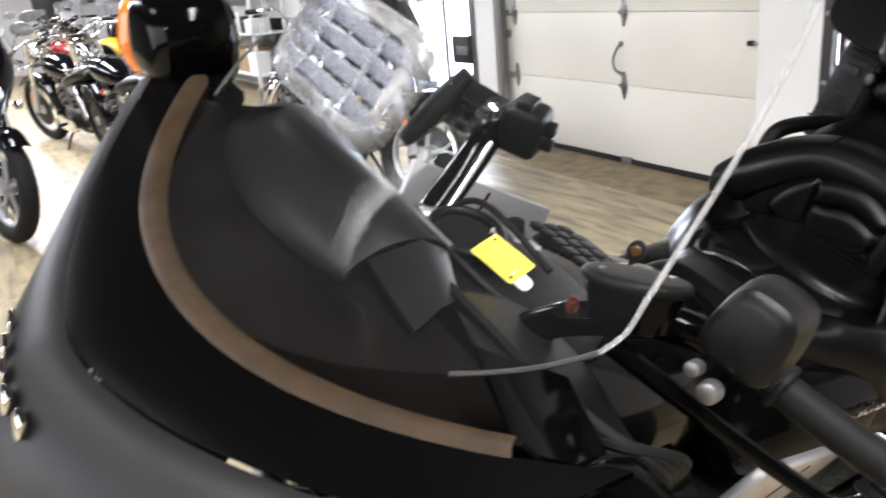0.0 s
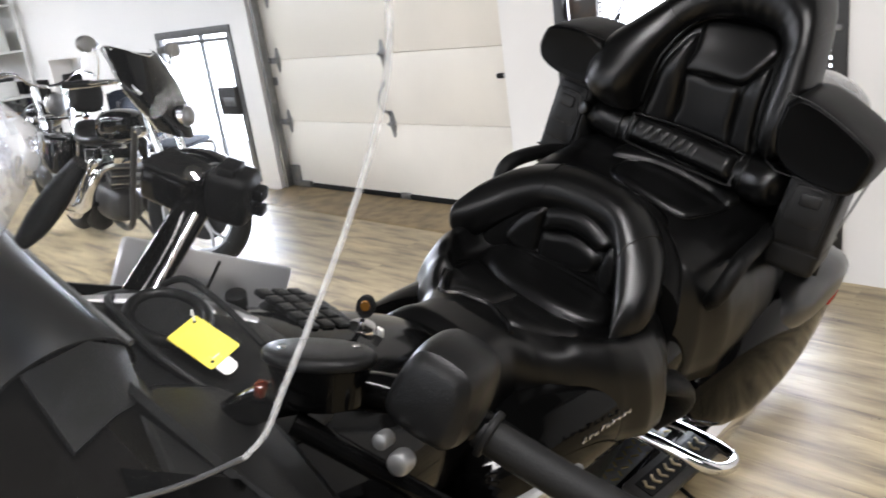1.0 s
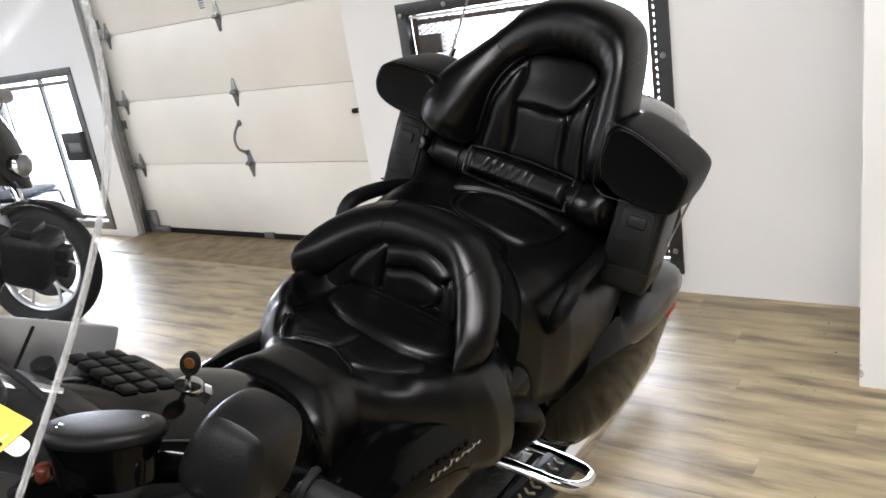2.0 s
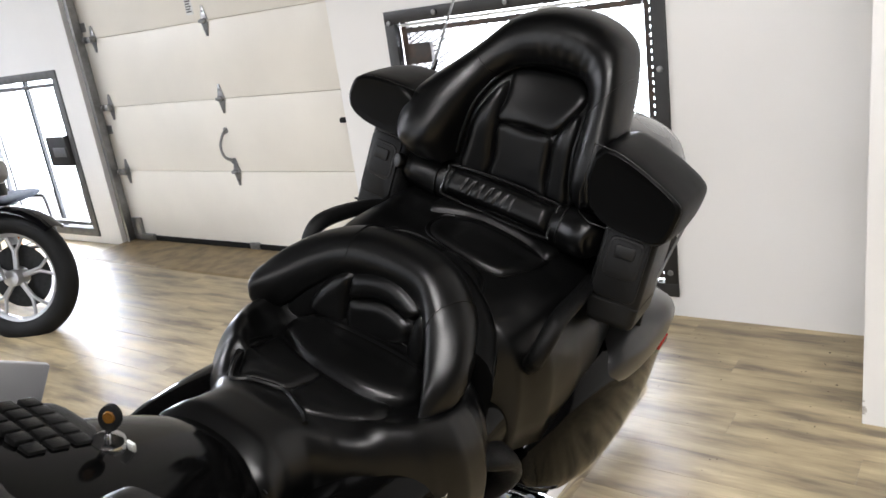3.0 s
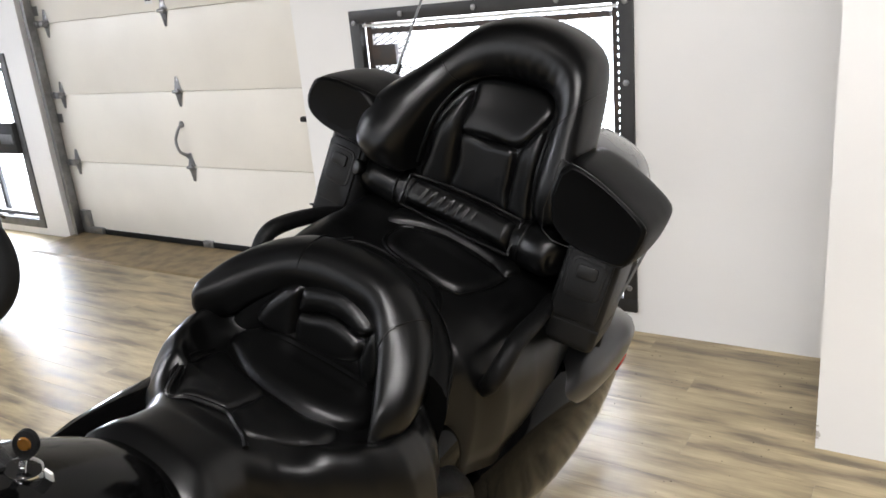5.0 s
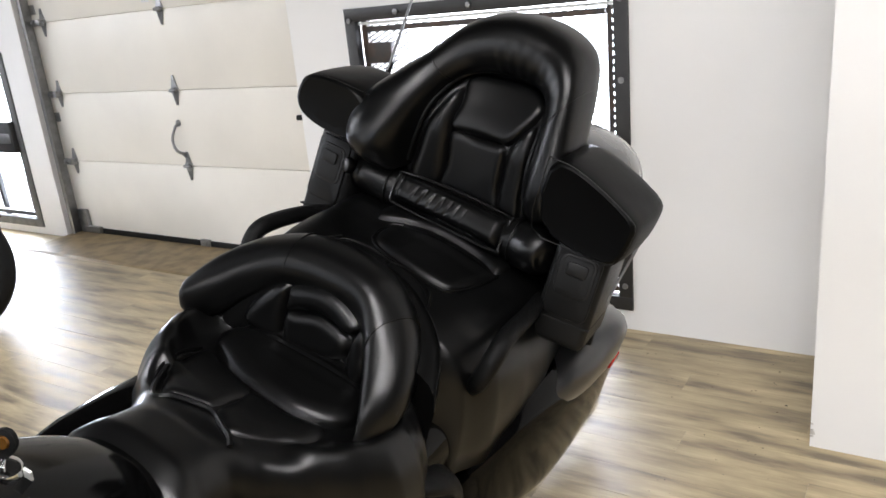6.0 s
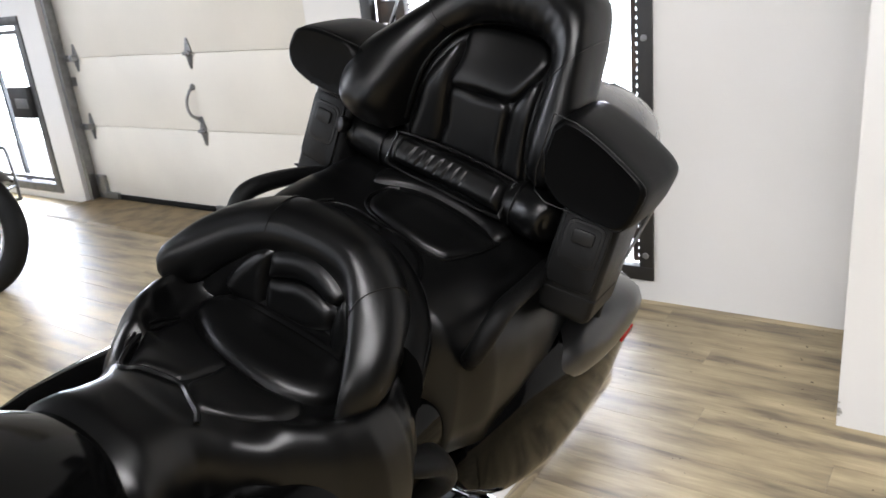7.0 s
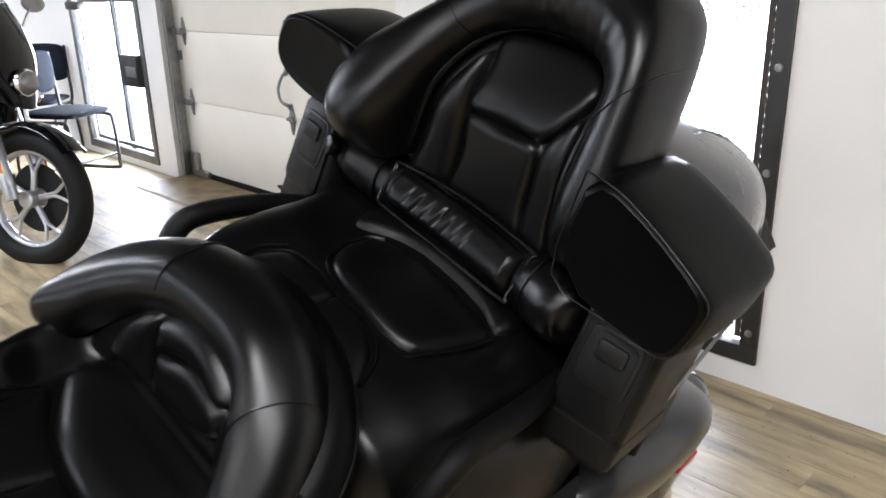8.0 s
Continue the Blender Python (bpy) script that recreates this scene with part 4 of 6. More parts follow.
patch("lower_panel", [(-0.044, 1.116), (0.015, 1.118), (0.076, 1.121), (0.084, 1.080), (0.086, 1.030), (0.092, 0.985), (0.02, 0.980), (-0.046, 0.985), (-0.042, 1.05)], back_at, 0.013, 0.018, back)
patch("side_panel", [(-0.108, 1.060), (-0.098, 1.130), (-0.068, 1.194), (-0.054, 1.190), (-0.052, 1.125), (-0.050, 1.060), (-0.054, 0.990), (-0.112, 0.990)], back_at, 0.015, 0.024, back)
patch("side_panel", [(0.098, 0.990), (0.092, 1.050), (0.090, 1.110), (0.098, 1.140), (0.124, 1.178), (0.135, 1.160), (0.138, 1.100), (0.142, 1.040), (0.146, 0.990)], back_at, 0.015, 0.022, back)
seam("piping", [back_at(x, z)[0] + back_at(x, z)[1] * 0.012 for x, z in ((-0.122, 1.03), (-0.117, 1.08), (-0.108, 1.14), (-0.090, 1.19), (-0.066, 1.222), (-0.03, 1.240), (0.03, 1.249), (0.097, 1.244), (0.134, 1.222), (0.145, 1.18), (0.148, 1.11), (0.154, 1.04))], back, 0.0052)


def over_rim(k, lift=0.0008):
    """A seam over the rim at station k."""
    xi, zi, xo, zo, crown = RIM[k]
    deep = 0.050 + 3.6 * max(0.0, zi - 1.10) ** 2
    out = []
    for d in range(-70, 141, 15):
        f = radians(d)
        w = math.copysign(abs(math.sin(f)) ** 0.86, math.sin(f))
        b_in, b_out = max(0.01, deep - crown + 0.012), 0.080 + 0.02 * max(0.0, (zi - 1.1) / 0.15)
        y = crown - lift + (b_in if d < 0 else b_out) * (1 - math.copysign(abs(math.cos(f)) ** 0.86, math.cos(f)))
        out.append((xi + (xo - xi) * (0.5 + 0.5 * w), y, zi + (zo - zi) * (0.5 + 0.5 * w)))
    return out


seam("stitching", over_rim(6), back, 0.0012)
seam("stitching", over_rim(12), back, 0.0009)

# trunk, speaker boxes and passenger pods
trunk = part("trunk", loft([oval(0.0, y, a, b, w, 32, 4.0, tw) for y, a, b, w, tw in (
    (0.135, 0.86, 1.09, 0.28, 0.26), (0.17, 0.82, 1.128, 0.33, 0.280), (0.30, 0.80, 1.150, 0.345, 0.290), (0.46, 0.80, 1.13, 0.335, 0.275), (0.54, 0.84, 1.10, 0.28, 0.22))]), M_GREY, bike, "graphite painted luggage trunk", sub=1)
part("lid_seam", loft([oval(0.0, y, 0.985, 0.992, w, 32, 4.0) for y, w in ((0.135, 0.276), (0.17, 0.313), (0.30, 0.327), (0.46, 0.316), (0.545, 0.262))]), M_PLASTIC, trunk)
for s in (-1, 1):
    # speaker box: its section across the bike, drawn from front to rear with rounded rims
    if s > 0:
        sec = [(0.200, 1.172), (0.250, 1.168), (0.300, 1.152), (0.350, 1.130), (0.392, 1.108), (0.406, 1.094), (0.406, 1.072), (0.398, 1.030), (0.388, 1.008), (0.368, 0.999), (0.300, 1.002), (0.200, 1.016)]
    else:
        sec = [(0.200, 1.162), (0.290, 1.168), (0.340, 1.166), (0.372, 1.158), (0.388, 1.144), (0.399, 1.112), (0.398, 1.092), (0.390, 1.076), (0.370, 1.062), (0.330, 1.050), (0.270, 1.044), (0.200, 1.046)]
    mid = (0.30, 1.08)
    ring = lambda y, k: [(s * (mid[0] + (x - mid[0]) * k), y, mid[1] + (z - mid[1]) * k) for x, z in sec]
    spk = part("speaker_box", loft([ring(-0.028, 0.80), ring(-0.034, 0.88), ring(-0.026, 0.96), ring(-0.008, 1.0), ring(0.10, 1.03), ring(0.155, 0.98), ring(0.17, 0.88)]), M_VINYL, bike, "black vinyl covered speaker box beside the backrest", smooth=60, sub=1)
    rim_line = ring(-0.026, 0.93)
    part("piping", tube(rim_line + rim_line[:1], 0.0013, 6, 3), M_LEATHER, spk)
    m = pose(0.314 if s > 0 else -0.290, 0.012, 0.925, -12, 0, s * 6)
    up = 0.0 if s > 0 else 0.02
    pod = part("passenger_pod", moved(box(-0.056, 0.056, -0.03, 0.20, -0.125, 0.085 if s > 0 else 0.118, 0.016, 3), m), M_SATIN, bike, "charcoal plastic armrest pod")
    part("panel", moved(plate(rounded(0.090, 0.145, 0.014), frame_at((0, -0.029, 0.008 + up), (1, 0, 0), (0, -1, 0)), 0.007, 0.0025), m), M_POD, pod)
    part("latch_bezel", moved(plate(rounded(0.074, 0.084, 0.016), frame_at((0, -0.0335, 0.022 + up), (1, 0, 0), (0, -1, 0)), 0.005, 0.0022), m), M_HOOD, pod, "charcoal latch surround")
    part("latch_recess", moved(plate(rounded(0.062, 0.072, 0.012), frame_at((0, -0.0375, 0.022 + up), (1, 0, 0), (0, -1, 0)), 0.0022, 0.001), m), M_RUBBER, pod)
    part("latch", moved(plate(rounded(0.042, 0.026, 0.006), frame_at((0, -0.0385, 0.036 + up), (1, 0, 0), (0, -1, 0)), 0.007, 0.002), m), M_HOOD, pod, "latch lever")
    part("pod_seam", moved(box(-0.0565, 0.0565, -0.031, 0.15, -0.076, -0.073), m), M_RUBBER, pod)
    part("grab_rail", tube([(s * 0.25, 0.02, 0.86), (s * 0.272, -0.09, 0.880), (s * 0.281, -0.205, 0.886), (s * 0.284, -0.252, 0.868), (s * 0.275, -0.270, 0.82), (s * 0.25, -0.24, 0.77)], [0.015, 0.017, 0.018, 0.018, 0.018, 0.016], 14), M_PLASTIC, bike, "black passenger grab rail")
    bag = part("saddlebag", loft([oval(s * 0.265, y, a, b, w, 28, 3.0, tw) for y, a, b, w, tw in (
        (-0.24, 0.50, 0.58, 0.03, 0.03), (-0.18, 0.42, 0.64, 0.075, 0.06), (-0.05, 0.38, 0.70, 0.120, 0.09), (0.12, 0.38, 0.73, 0.132, 0.10), (0.32, 0.43, 0.73, 0.125, 0.10), (0.48, 0.53, 0.69, 0.095, 0.07), (0.54, 0.57, 0.65, 0.06, 0.04))]), M_BAG, bike, "glossy black saddlebag", sub=1)
    part("lid_panel", loft([oval(s * 0.292, y, a, b, w, 20, 3.0) for y, a, b, w in ((-0.02, 0.63, 0.66, 0.04), (0.05, 0.605, 0.712, 0.075), (0.14, 0.60, 0.742, 0.095), (0.30, 0.61, 0.745, 0.100), (0.44, 0.64, 0.712, 0.078))]), M_GRAPHITE, bag, "graphite painted bag lid", sub=1)
    part("reflector", moved(box(-0.004, 0.004, -0.03, 0.03, -0.012, 0.012, 0.003), pose(s * 0.37, 0.36, 0.60, 0, 0, 0)), material("red_reflector", (0.5, 0.02, 0.02), 0.2), bag)
    part("hinge_arm", tube([(s * 0.335, 0.09, 0.83), (s * 0.345, 0.11, 0.80), (s * 0.35, 0.10, 0.76)], 0.012, 10), M_PLASTIC, bag)

# side covers, engine and rear wheel underneath
for s in (-1, 1):
    side = part("side_cover", loft([oval(s * 0.175, y, a, b, w, 20, 2.6) for y, a, b, w in ((-0.88, 0.58, 0.70, 0.05), (-0.74, 0.55, 0.735, 0.085), (-0.55, 0.52, 0.73, 0.095), (-0.40, 0.50, 0.72, 0.095), (-0.2, 0.50, 0.74, 0.085), (0.0, 0.56, 0.76, 0.06))]), M_GLOSS, bike, "glossy black side cover", sub=1)
    part("passenger_board_bracket", tube([(s * 0.215, -0.44, 0.66), (s * 0.262, -0.40, 0.665), (s * 0.275, -0.33, 0.63), (s * 0.27, -0.29, 0.56), (s * 0.24, -0.30, 0.48)], [0.02, 0.034, 0.04, 0.036, 0.02], 16, flat=0.5), M_PLASTIC, side, smooth=SOFT)
    # raised badge, too small to read
    if s > 0:
        for k in range(10):
            y, z, h = -0.699 + 0.0206 * k, 0.701 - 0.0039 * k, 0.014 if k in (0, 3, 9) else 0.010
            part("badge_bar", moved(box(-0.002, 0.002, -0.002, 0.002, 0, h, 0.0008), pose(0.269, y, z, -24, 0, 0)), M_CHROME, side)
            part("badge_bar", moved(box(-0.002, 0.002, 0, 0.013, -0.001, 0.002, 0.0008), pose(0.269, y, z + (h - 0.003 if k % 2 else 0.001), -10, 0, 0)), M_CHROME, side)
part("engine", loft([oval(0, y, a, b, w, 24, 4) for y, a, b, w in ((-1.30, 0.30, 0.50, 0.20), (-1.22, 0.26, 0.54, 0.27), (-0.90, 0.24, 0.56, 0.29), (-0.72, 0.26, 0.54, 0.25), (-0.35, 0.24, 0.52, 0.19), (-0.1, 0.28, 0.48, 0.15))]), M_PLASTIC, bike, "dark flat six engine")
for k, s in enumerate((-1, 1)):
    head = part("cylinder_cover", moved(box(-0.075, 0.05, -0.22, 0.22, -0.085, 0.085, 0.03, 3), pose(s * 0.315, -0.96, 0.42, 0, 0, 0)), M_SILVER, bike, "silver engine cylinder cover", smooth=60)
    for j in range(3):
        part("rib", moved(box(-0.004, 0.056, -0.005, 0.005, -0.07, 0.07, 0.003), pose(s * 0.315, -1.06 + 0.1 * j, 0.42)), M_SILVER, head)
    bar = part("engine_guard", tube([(s * 0.16, -1.02, 0.64), (s * 0.33, -1.0, 0.60), (s * 0.43, -1.06, 0.46), (s * 0.42, -1.08, 0.30), (s * 0.22, -0.98, 0.22)], 0.013, 12), M_CHROME, bike, "chrome engine guard")
    guard = part("rear_guard", tube([(s * 0.17, -0.22, 0.36), (s * 0.25, -0.20, 0.355), (s * 0.355, -0.17, 0.345), (s * 0.385, -0.11, 0.33), (s * 0.365, -0.055, 0.315), (s * 0.26, -0.04, 0.30), (s * 0.17, -0.05, 0.29)], 0.015, 14), M_CHROME, bike, "chrome saddlebag guard loop")
    board_at = pose(s * 0.285, -0.19, 0.30, 0, 0, s * -4)
    board = part("passenger_footboard", moved(box(-0.045, 0.045, -0.15, 0.15, -0.012, 0.012, 0.010), board_at), M_BLACKSTEEL, bike, "dark passenger footboard with a brass tread")
    part("rubber_pad", moved(box(-0.024, 0.024, -0.13, 0.13, 0.012, 0.018, 0.003), board_at), M_RUBBER, board)
    for j in range(9):
        for e in (-1, 1):
            part("tread_bar", moved(box(-0.009, 0.009, -0.0035, 0.0035, 0, 0.003, 0.001), board_at @ pose(e * 0.007, -0.112 + 0.028 * j, 0.0175, 0, 0, e * 38)), M_BRASS, board)
    part("exhaust", tube([(s * 0.20, -0.55, 0.20), (s * 0.24, -0.2, 0.19), (s * 0.26, 0.3, 0.24), (s * 0.27, 0.62, 0.28)], [0.03, 0.055, 0.06, 0.055], 20), M_CHROME, bike, "chrome exhaust silencer")


M_DISC = material("dull_brake_disc", (0.028, 0.028, 0.028), 0.5, metal=0.8, spots=0.3, size=60)


def wheel(parent, x, y, z, r, width, name, spokes=7, disc=True, rim_mat=None):
    """A tyre on a cast rim in the y-z plane, with hub, spokes and brake disc."""
    circle = [k * math.pi / 12 for k in range(25)]
    tyre = part(name, tube([(x, y + (r - width * 0.5) * math.cos(a), z + (r - width * 0.5) * math.sin(a)) for a in circle], width * 0.52, 16, 2, closed_ends=False), M_RUBBER, parent, "black rubber tyre", smooth=SOFT)
    rim_r = r - width * 0.92
    mat = rim_mat or M_SILVER
    rim = part("rim", tube([(x, y + rim_r * math.cos(a), z + rim_r * math.sin(a)) for a in circle], width * 0.24, 12, 2, flat=1.0, closed_ends=False), mat, tyre, "cast alloy rim", smooth=SOFT)
    bm = rod((x - width * 0.5, y, z), (x + width * 0.5, y, z), r * 0.13, seg=20, bevel=0.006)
    for k in range(spokes):
        a = 2 * math.pi * k / spokes + 0.3
        at = lambda q, d: (x, y + q * math.cos(a + d), z + q * math.sin(a + d))
        for d in (-1, 1):
            tube([at(r * 0.11, d * 0.08), at(r * 0.34, d * 0.05), at(r * 0.45, d * 0.09), at(rim_r, d * (0.26 if spokes < 6 else 0.16))], [0.012, 0.010, 0.009, 0.008], 8, 3, bm=bm)
    part("spokes", bm, mat, rim)
    if disc:
        for dx in (1,):
            bm = bmesh.new()
            n = 36
            ring = [[(x + dx * (width * 0.36 + t), y + q * r * math.cos(2 * math.pi * k / n), z + q * r * math.sin(2 * math.pi * k / n)) for k in range(n)] for q, t in ((0.15, -0.002), (0.15, 0.002), (0.50, 0.002), (0.50, -0.002), (0.15, -0.002))]
            loft(ring, caps=False, bm=bm)
            part("brake_disc", bm, M_DISC, tyre, "steel brake disc", smooth=30)
    return tyre


wheel(bike, 0, 0.08, 0.372, 0.315, 0.17, "rear_wheel")
wheel(bike, 0, -1.62, 0.345, 0.315, 0.13, "front_wheel")
part("front_fender", loft([[(0.085 * math.cos(b), -1.62 + (0.335 + 0.03 * math.sin(b)) * math.cos(a), 0.315 + (0.335 + 0.03 * math.sin(b)) * math.sin(a)) for b in [k * math.pi / 8 for k in range(9)]] + [(0.078 * math.cos(b), -1.62 + (0.328 + 0.025 * math.sin(b)) * math.cos(a), 0.315 + (0.328 + 0.025 * math.sin(b)) * math.sin(a)) for b in [k * math.pi / 8 for k in range(8, -1, -1)]] for a in [radians(d) for d in range(20, 181, 16)]]), M_GLOSS, bike, "glossy black front fender")
for s in (-1, 1):
    part("fork_leg", rod((s * 0.11, -1.62, 0.315), (s * 0.11, -1.40, 0.90), 0.028, bevel=0.004), M_SILVER, bike)
part("side_stand", tube([(0.20, -0.82, 0.22), (0.29, -0.86, 0.12), (0.335, -0.88, -0.105)], [0.016, 0.014, 0.012], 10), M_BLACKSTEEL, bike)

# tank cover, key console and buttons
tank = part("tank_cover", loft([oval(0, y, a, b, w, 28, 2.5) for y, a, b, w in (
    (-0.74, 0.62, 0.79, 0.07), (-0.79, 0.60, 0.825, 0.125), (-0.88, 0.60, 0.865, 0.165), (-0.98, 0.60, 0.905, 0.20), (-1.08, 0.62, 0.945, 0.222), (-1.18, 0.66, 0.985, 0.235), (-1.28, 0.70, 1.008, 0.24), (-1.36, 0.76, 1.01, 0.22))]), M_GLOSS, bike, "glossy black tank cover", sub=1)
pod = part("button_panel", loft([oval(-0.085, y, a, b, w, 20, 3.5) for y, a, b, w in ((-1.06, 0.88, 0.915, 0.05), (-1.03, 0.87, 0.925, 0.068), (-0.96, 0.85, 0.902, 0.07), (-0.93, 0.84, 0.885, 0.055))]), M_PLASTIC, tank, "black audio button panel", sub=1)
for r in range(3):
    for c in range(5):
        x = -0.138 + 0.026 * c
        y = -1.035 + 0.030 * r
        z = 0.928 - 0.012 * r - 0.5 * (x + 0.085) ** 2
        part("button", moved(box(-0.0105, 0.0105, -0.0120, 0.0120, -0.006, 0.0035, 0.0018), pose(x, y, z, -20, 0, 0)), M_SATIN, pod)
part("volume_knob", rod((-0.135, -1.085, 0.925), (-0.135, -1.088, 0.95), 0.016, seg=18, bevel=0.003), M_SATIN, pod)
lock = part("ignition_lock", rod((-0.012, -0.952, 0.872), (-0.012, -0.950, 0.900), 0.022, seg=24, bevel=0.004), M_CHROME, tank, "chrome ignition switch")
km = pose(-0.012, -0.950, 0.912, -8, 6, 25)
key = part("key", moved(loft([[(0.0145 * k * math.cos(a), y, 0.021 + 0.019 * k * math.sin(a)) for a in [j * math.pi / 10 for j in range(20)]] for k, y in ((0.86, -0.005), (1.0, -0.0035), (1.0, 0.0035), (0.86, 0.005))]), km), M_RUBBER, lock, "black oval key head")
part("blade", moved(box(-0.004, 0.004, -0.0012, 0.0012, -0.02, 0.004), km), M_CHROME, key)
part("amber_ring", moved(loft([[(0.0085 * k * math.cos(a), y, 0.024 + 0.0095 * k * math.sin(a)) for a in [j * math.pi / 8 for j in range(16)]] for k, y in ((0.8, -0.0068), (1.0, -0.005), (1.0, 0.005), (0.8, 0.0068))]), km), M_HONEY, key, "honey coloured resin inset")
part("key_tag", moved(box(-0.006, 0.006, -0.002, 0.002, -0.014, 0.014, 0.0015), pose(0.012, -0.935, 0.890, 15, 10, 10)), M_WHITE, lock)
# the handlebar clamp with its collar and cables before the tank
collar = part("steering_collar", tube([(-0.06 + 0.055 * math.cos(a), -1.235 + 0.042 * math.sin(a), 1.018) for a in [k * math.pi / 6 for k in range(13)]], 0.008, 10, 4, closed_ends=False), M_SATIN, tank)
part("cable", tube([(-0.15, -1.26, 1.01), (-0.10, -1.285, 1.035), (0.0, -1.29, 1.03), (0.07, -1.27, 1.01), (0.10, -1.24, 0.985)], 0.005, 8), M_RUBBER, tank)
part("cable", tube([(-0.17, -1.20, 0.98), (-0.13, -1.17, 1.01), (-0.05, -1.165, 1.01), (0.03, -1.16, 0.99)], 0.005, 8), M_RUBBER, tank)
part("tank_insert", loft([oval(-0.015, y, a, b, w, 24, 2.4) for y, a, b, w in ((-1.345, 0.96, 1.012, 0.13), (-1.32, 0.96, 1.022, 0.17), (-1.26, 0.95, 1.016, 0.19), (-1.18, 0.93, 0.992, 0.185), (-1.12, 0.91, 0.968, 0.15), (-1.09, 0.90, 0.950, 0.10))]), M_POD, tank, "charcoal plastic tank insert", sub=1)
part("collar_well", rod((-0.06, -1.235, 1.005), (-0.06, -1.235, 1.0165), 0.05, seg=24), M_RUBBER, tank)
part("inlay", tube([(-0.17, -1.30, 1.012), (-0.10, -1.20, 1.004), (-0.03, -1.125, 0.978)], [0.006, 0.013, 0.005], 10, 6, 0.4, (0, 0, 1)), M_SILVER, tank)

# hanging yellow price card
card = thing("price_card", bike.matrix_world @ frame_at((0.030, -1.243, 1.036), (0.068, 0.014, -0.010), (0.1, -0.2, 1)), "blank yellow cardboard tag tied to the handlebar clamp", "tag")
part("card", plate(rounded(0.070, 0.044, 0.003), Matrix(), 0.0012), M_YELLOW, card)
part("fold", moved(plate(rounded(0.028, 0.020, 0.008), Matrix(), 0.002), pose(0.038, -0.006, -0.003, 0, 10, 0)), M_WHITE, card, "white backing piece")
part("punch_hole", rod((0.028, -0.014, 0.0008), (0.028, -0.014, 0.0018), 0.0024, seg=10), M_RUBBER, card)
part("punch_hole", rod((-0.028, 0.014, 0.0008), (-0.028, 0.014, 0.0018), 0.0024, seg=10), M_RUBBER, card)
part("string", tube([(-0.028, 0.014, 0.001), (-0.04, 0.022, 0.006), (-0.046, 0.024, -0.01)], 0.0008, 6), M_WHITE, card)

# handlebar
bars = part("handlebar", tube([(-0.13, -1.285, 0.93), (-0.172, -1.225, 0.962), (-0.215, -1.115, 1.040), (-0.245, -1.07, 1.058), (-0.26, -1.05, 1.058)], 0.025, 16), M_GLOSS, bike, "black and chrome handlebar", smooth=SOFT)
part("bar_strip", tube([(-0.152, -1.272, 0.942), (-0.190, -1.205, 0.978), (-0.228, -1.11, 1.045)], 0.007, 10), M_CHROME, bars)
part("bar_strip", tube([(-0.120, -1.265, 0.952), (-0.156, -1.205, 0.985), (-0.195, -1.11, 1.060)], 0.006, 10), M_CHROME, bars)
sw = part("right_switch", moved(box(-0.034, 0.030, -0.032, 0.032, -0.036, 0.040, 0.012, 3), pose(-0.196, -1.045, 1.070, 0, 6, 30)), M_PLASTIC, bars, "black switch housing", smooth=60)
part("reservoir", moved(box(-0.042, 0.042, -0.034, 0.034, -0.030, 0.026, 0.010, 3), pose(-0.266, -1.092, 1.076, 0, 8, 20)), M_GLOSS, sw, "glossy fluid reservoir", smooth=60)
part("lid", moved(box(-0.040, 0.040, -0.032, 0.032, 0.024, 0.031, 0.004, 2), pose(-0.266, -1.092, 1.076, 0, 8, 20)), M_PLASTIC, sw)
part("lever_pivot", rod((-0.232, -1.085, 1.085), (-0.218, -1.095, 1.110), 0.014, seg=14, bevel=0.003), M_CHROME, sw)
part("button", moved(box(-0.014, 0.014, -0.02, 0.02, -0.008, 0.010, 0.004), pose(-0.195, -1.05, 1.112, 0, 6, 30)), M_PLASTIC, sw)
part("button", moved(box(-0.008, 0.012, -0.012, 0.012, -0.01, 0.01, 0.004), pose(-0.170, -1.022, 1.078, 0, 6, 30)), M_PLASTIC, sw)
part("button", moved(box(-0.008, 0.012, -0.010, 0.010, -0.008, 0.008, 0.003), pose(-0.172, -1.022, 1.052, 0, 6, 30)), M_PLASTIC, sw)
part("right_grip", tube([(-0.23, -1.03, 1.050), (-0.33, -0.98, 1.015), (-0.40, -0.94, 0.990)], 0.019, 16), M_RUBBER, bars)
part("brake_lever", tube([(-0.28, -1.10, 1.05), (-0.34, -1.06, 1.025), (-0.42, -1.02, 1.0)], [0.009, 0.008, 0.007], 10), M_GLOSS, bars)
part("bar_end", rod((-0.398, -0.942, 0.991), (-0.425, -0.926, 0.982), 0.021, seg=16, bevel=0.004), M_SATIN, bars)
left = part("left_bar", tube([(0.10, -1.28, 0.98), (0.17, -1.25, 1.05), (0.26, -1.19, 1.085), (0.325, -1.112, 1.040), (0.39, -1.095, 1.024)], 0.02, 14), M_GLOSS, bars)
sw2 = part("left_switch", moved(loft([oval(0, y, a, b, w, 20, 3.6, tw) for y, a, b, w, tw in ((-0.046, -0.035, 0.02, 0.032, 0.022), (-0.041, -0.05, 0.036, 0.042, 0.032), (0.0, -0.056, 0.040, 0.045, 0.036), (0.034, -0.054, 0.036, 0.043, 0.034), (0.040, -0.045, 0.025, 0.034, 0.026))]), pose(0.338, -1.185, 1.150, -14, 10, 12)), M_SATIN, left, "charcoal switch housing", sub=1)
part("left_grip", tube([(0.320, -1.112, 1.040), (0.345, -1.107, 1.034), (0.43, -1.085, 1.018), (0.52, -1.058, 1.006)], [0.017, 0.020, 0.020, 0.020], 16), M_RUBBER, left, "black rubber grip")
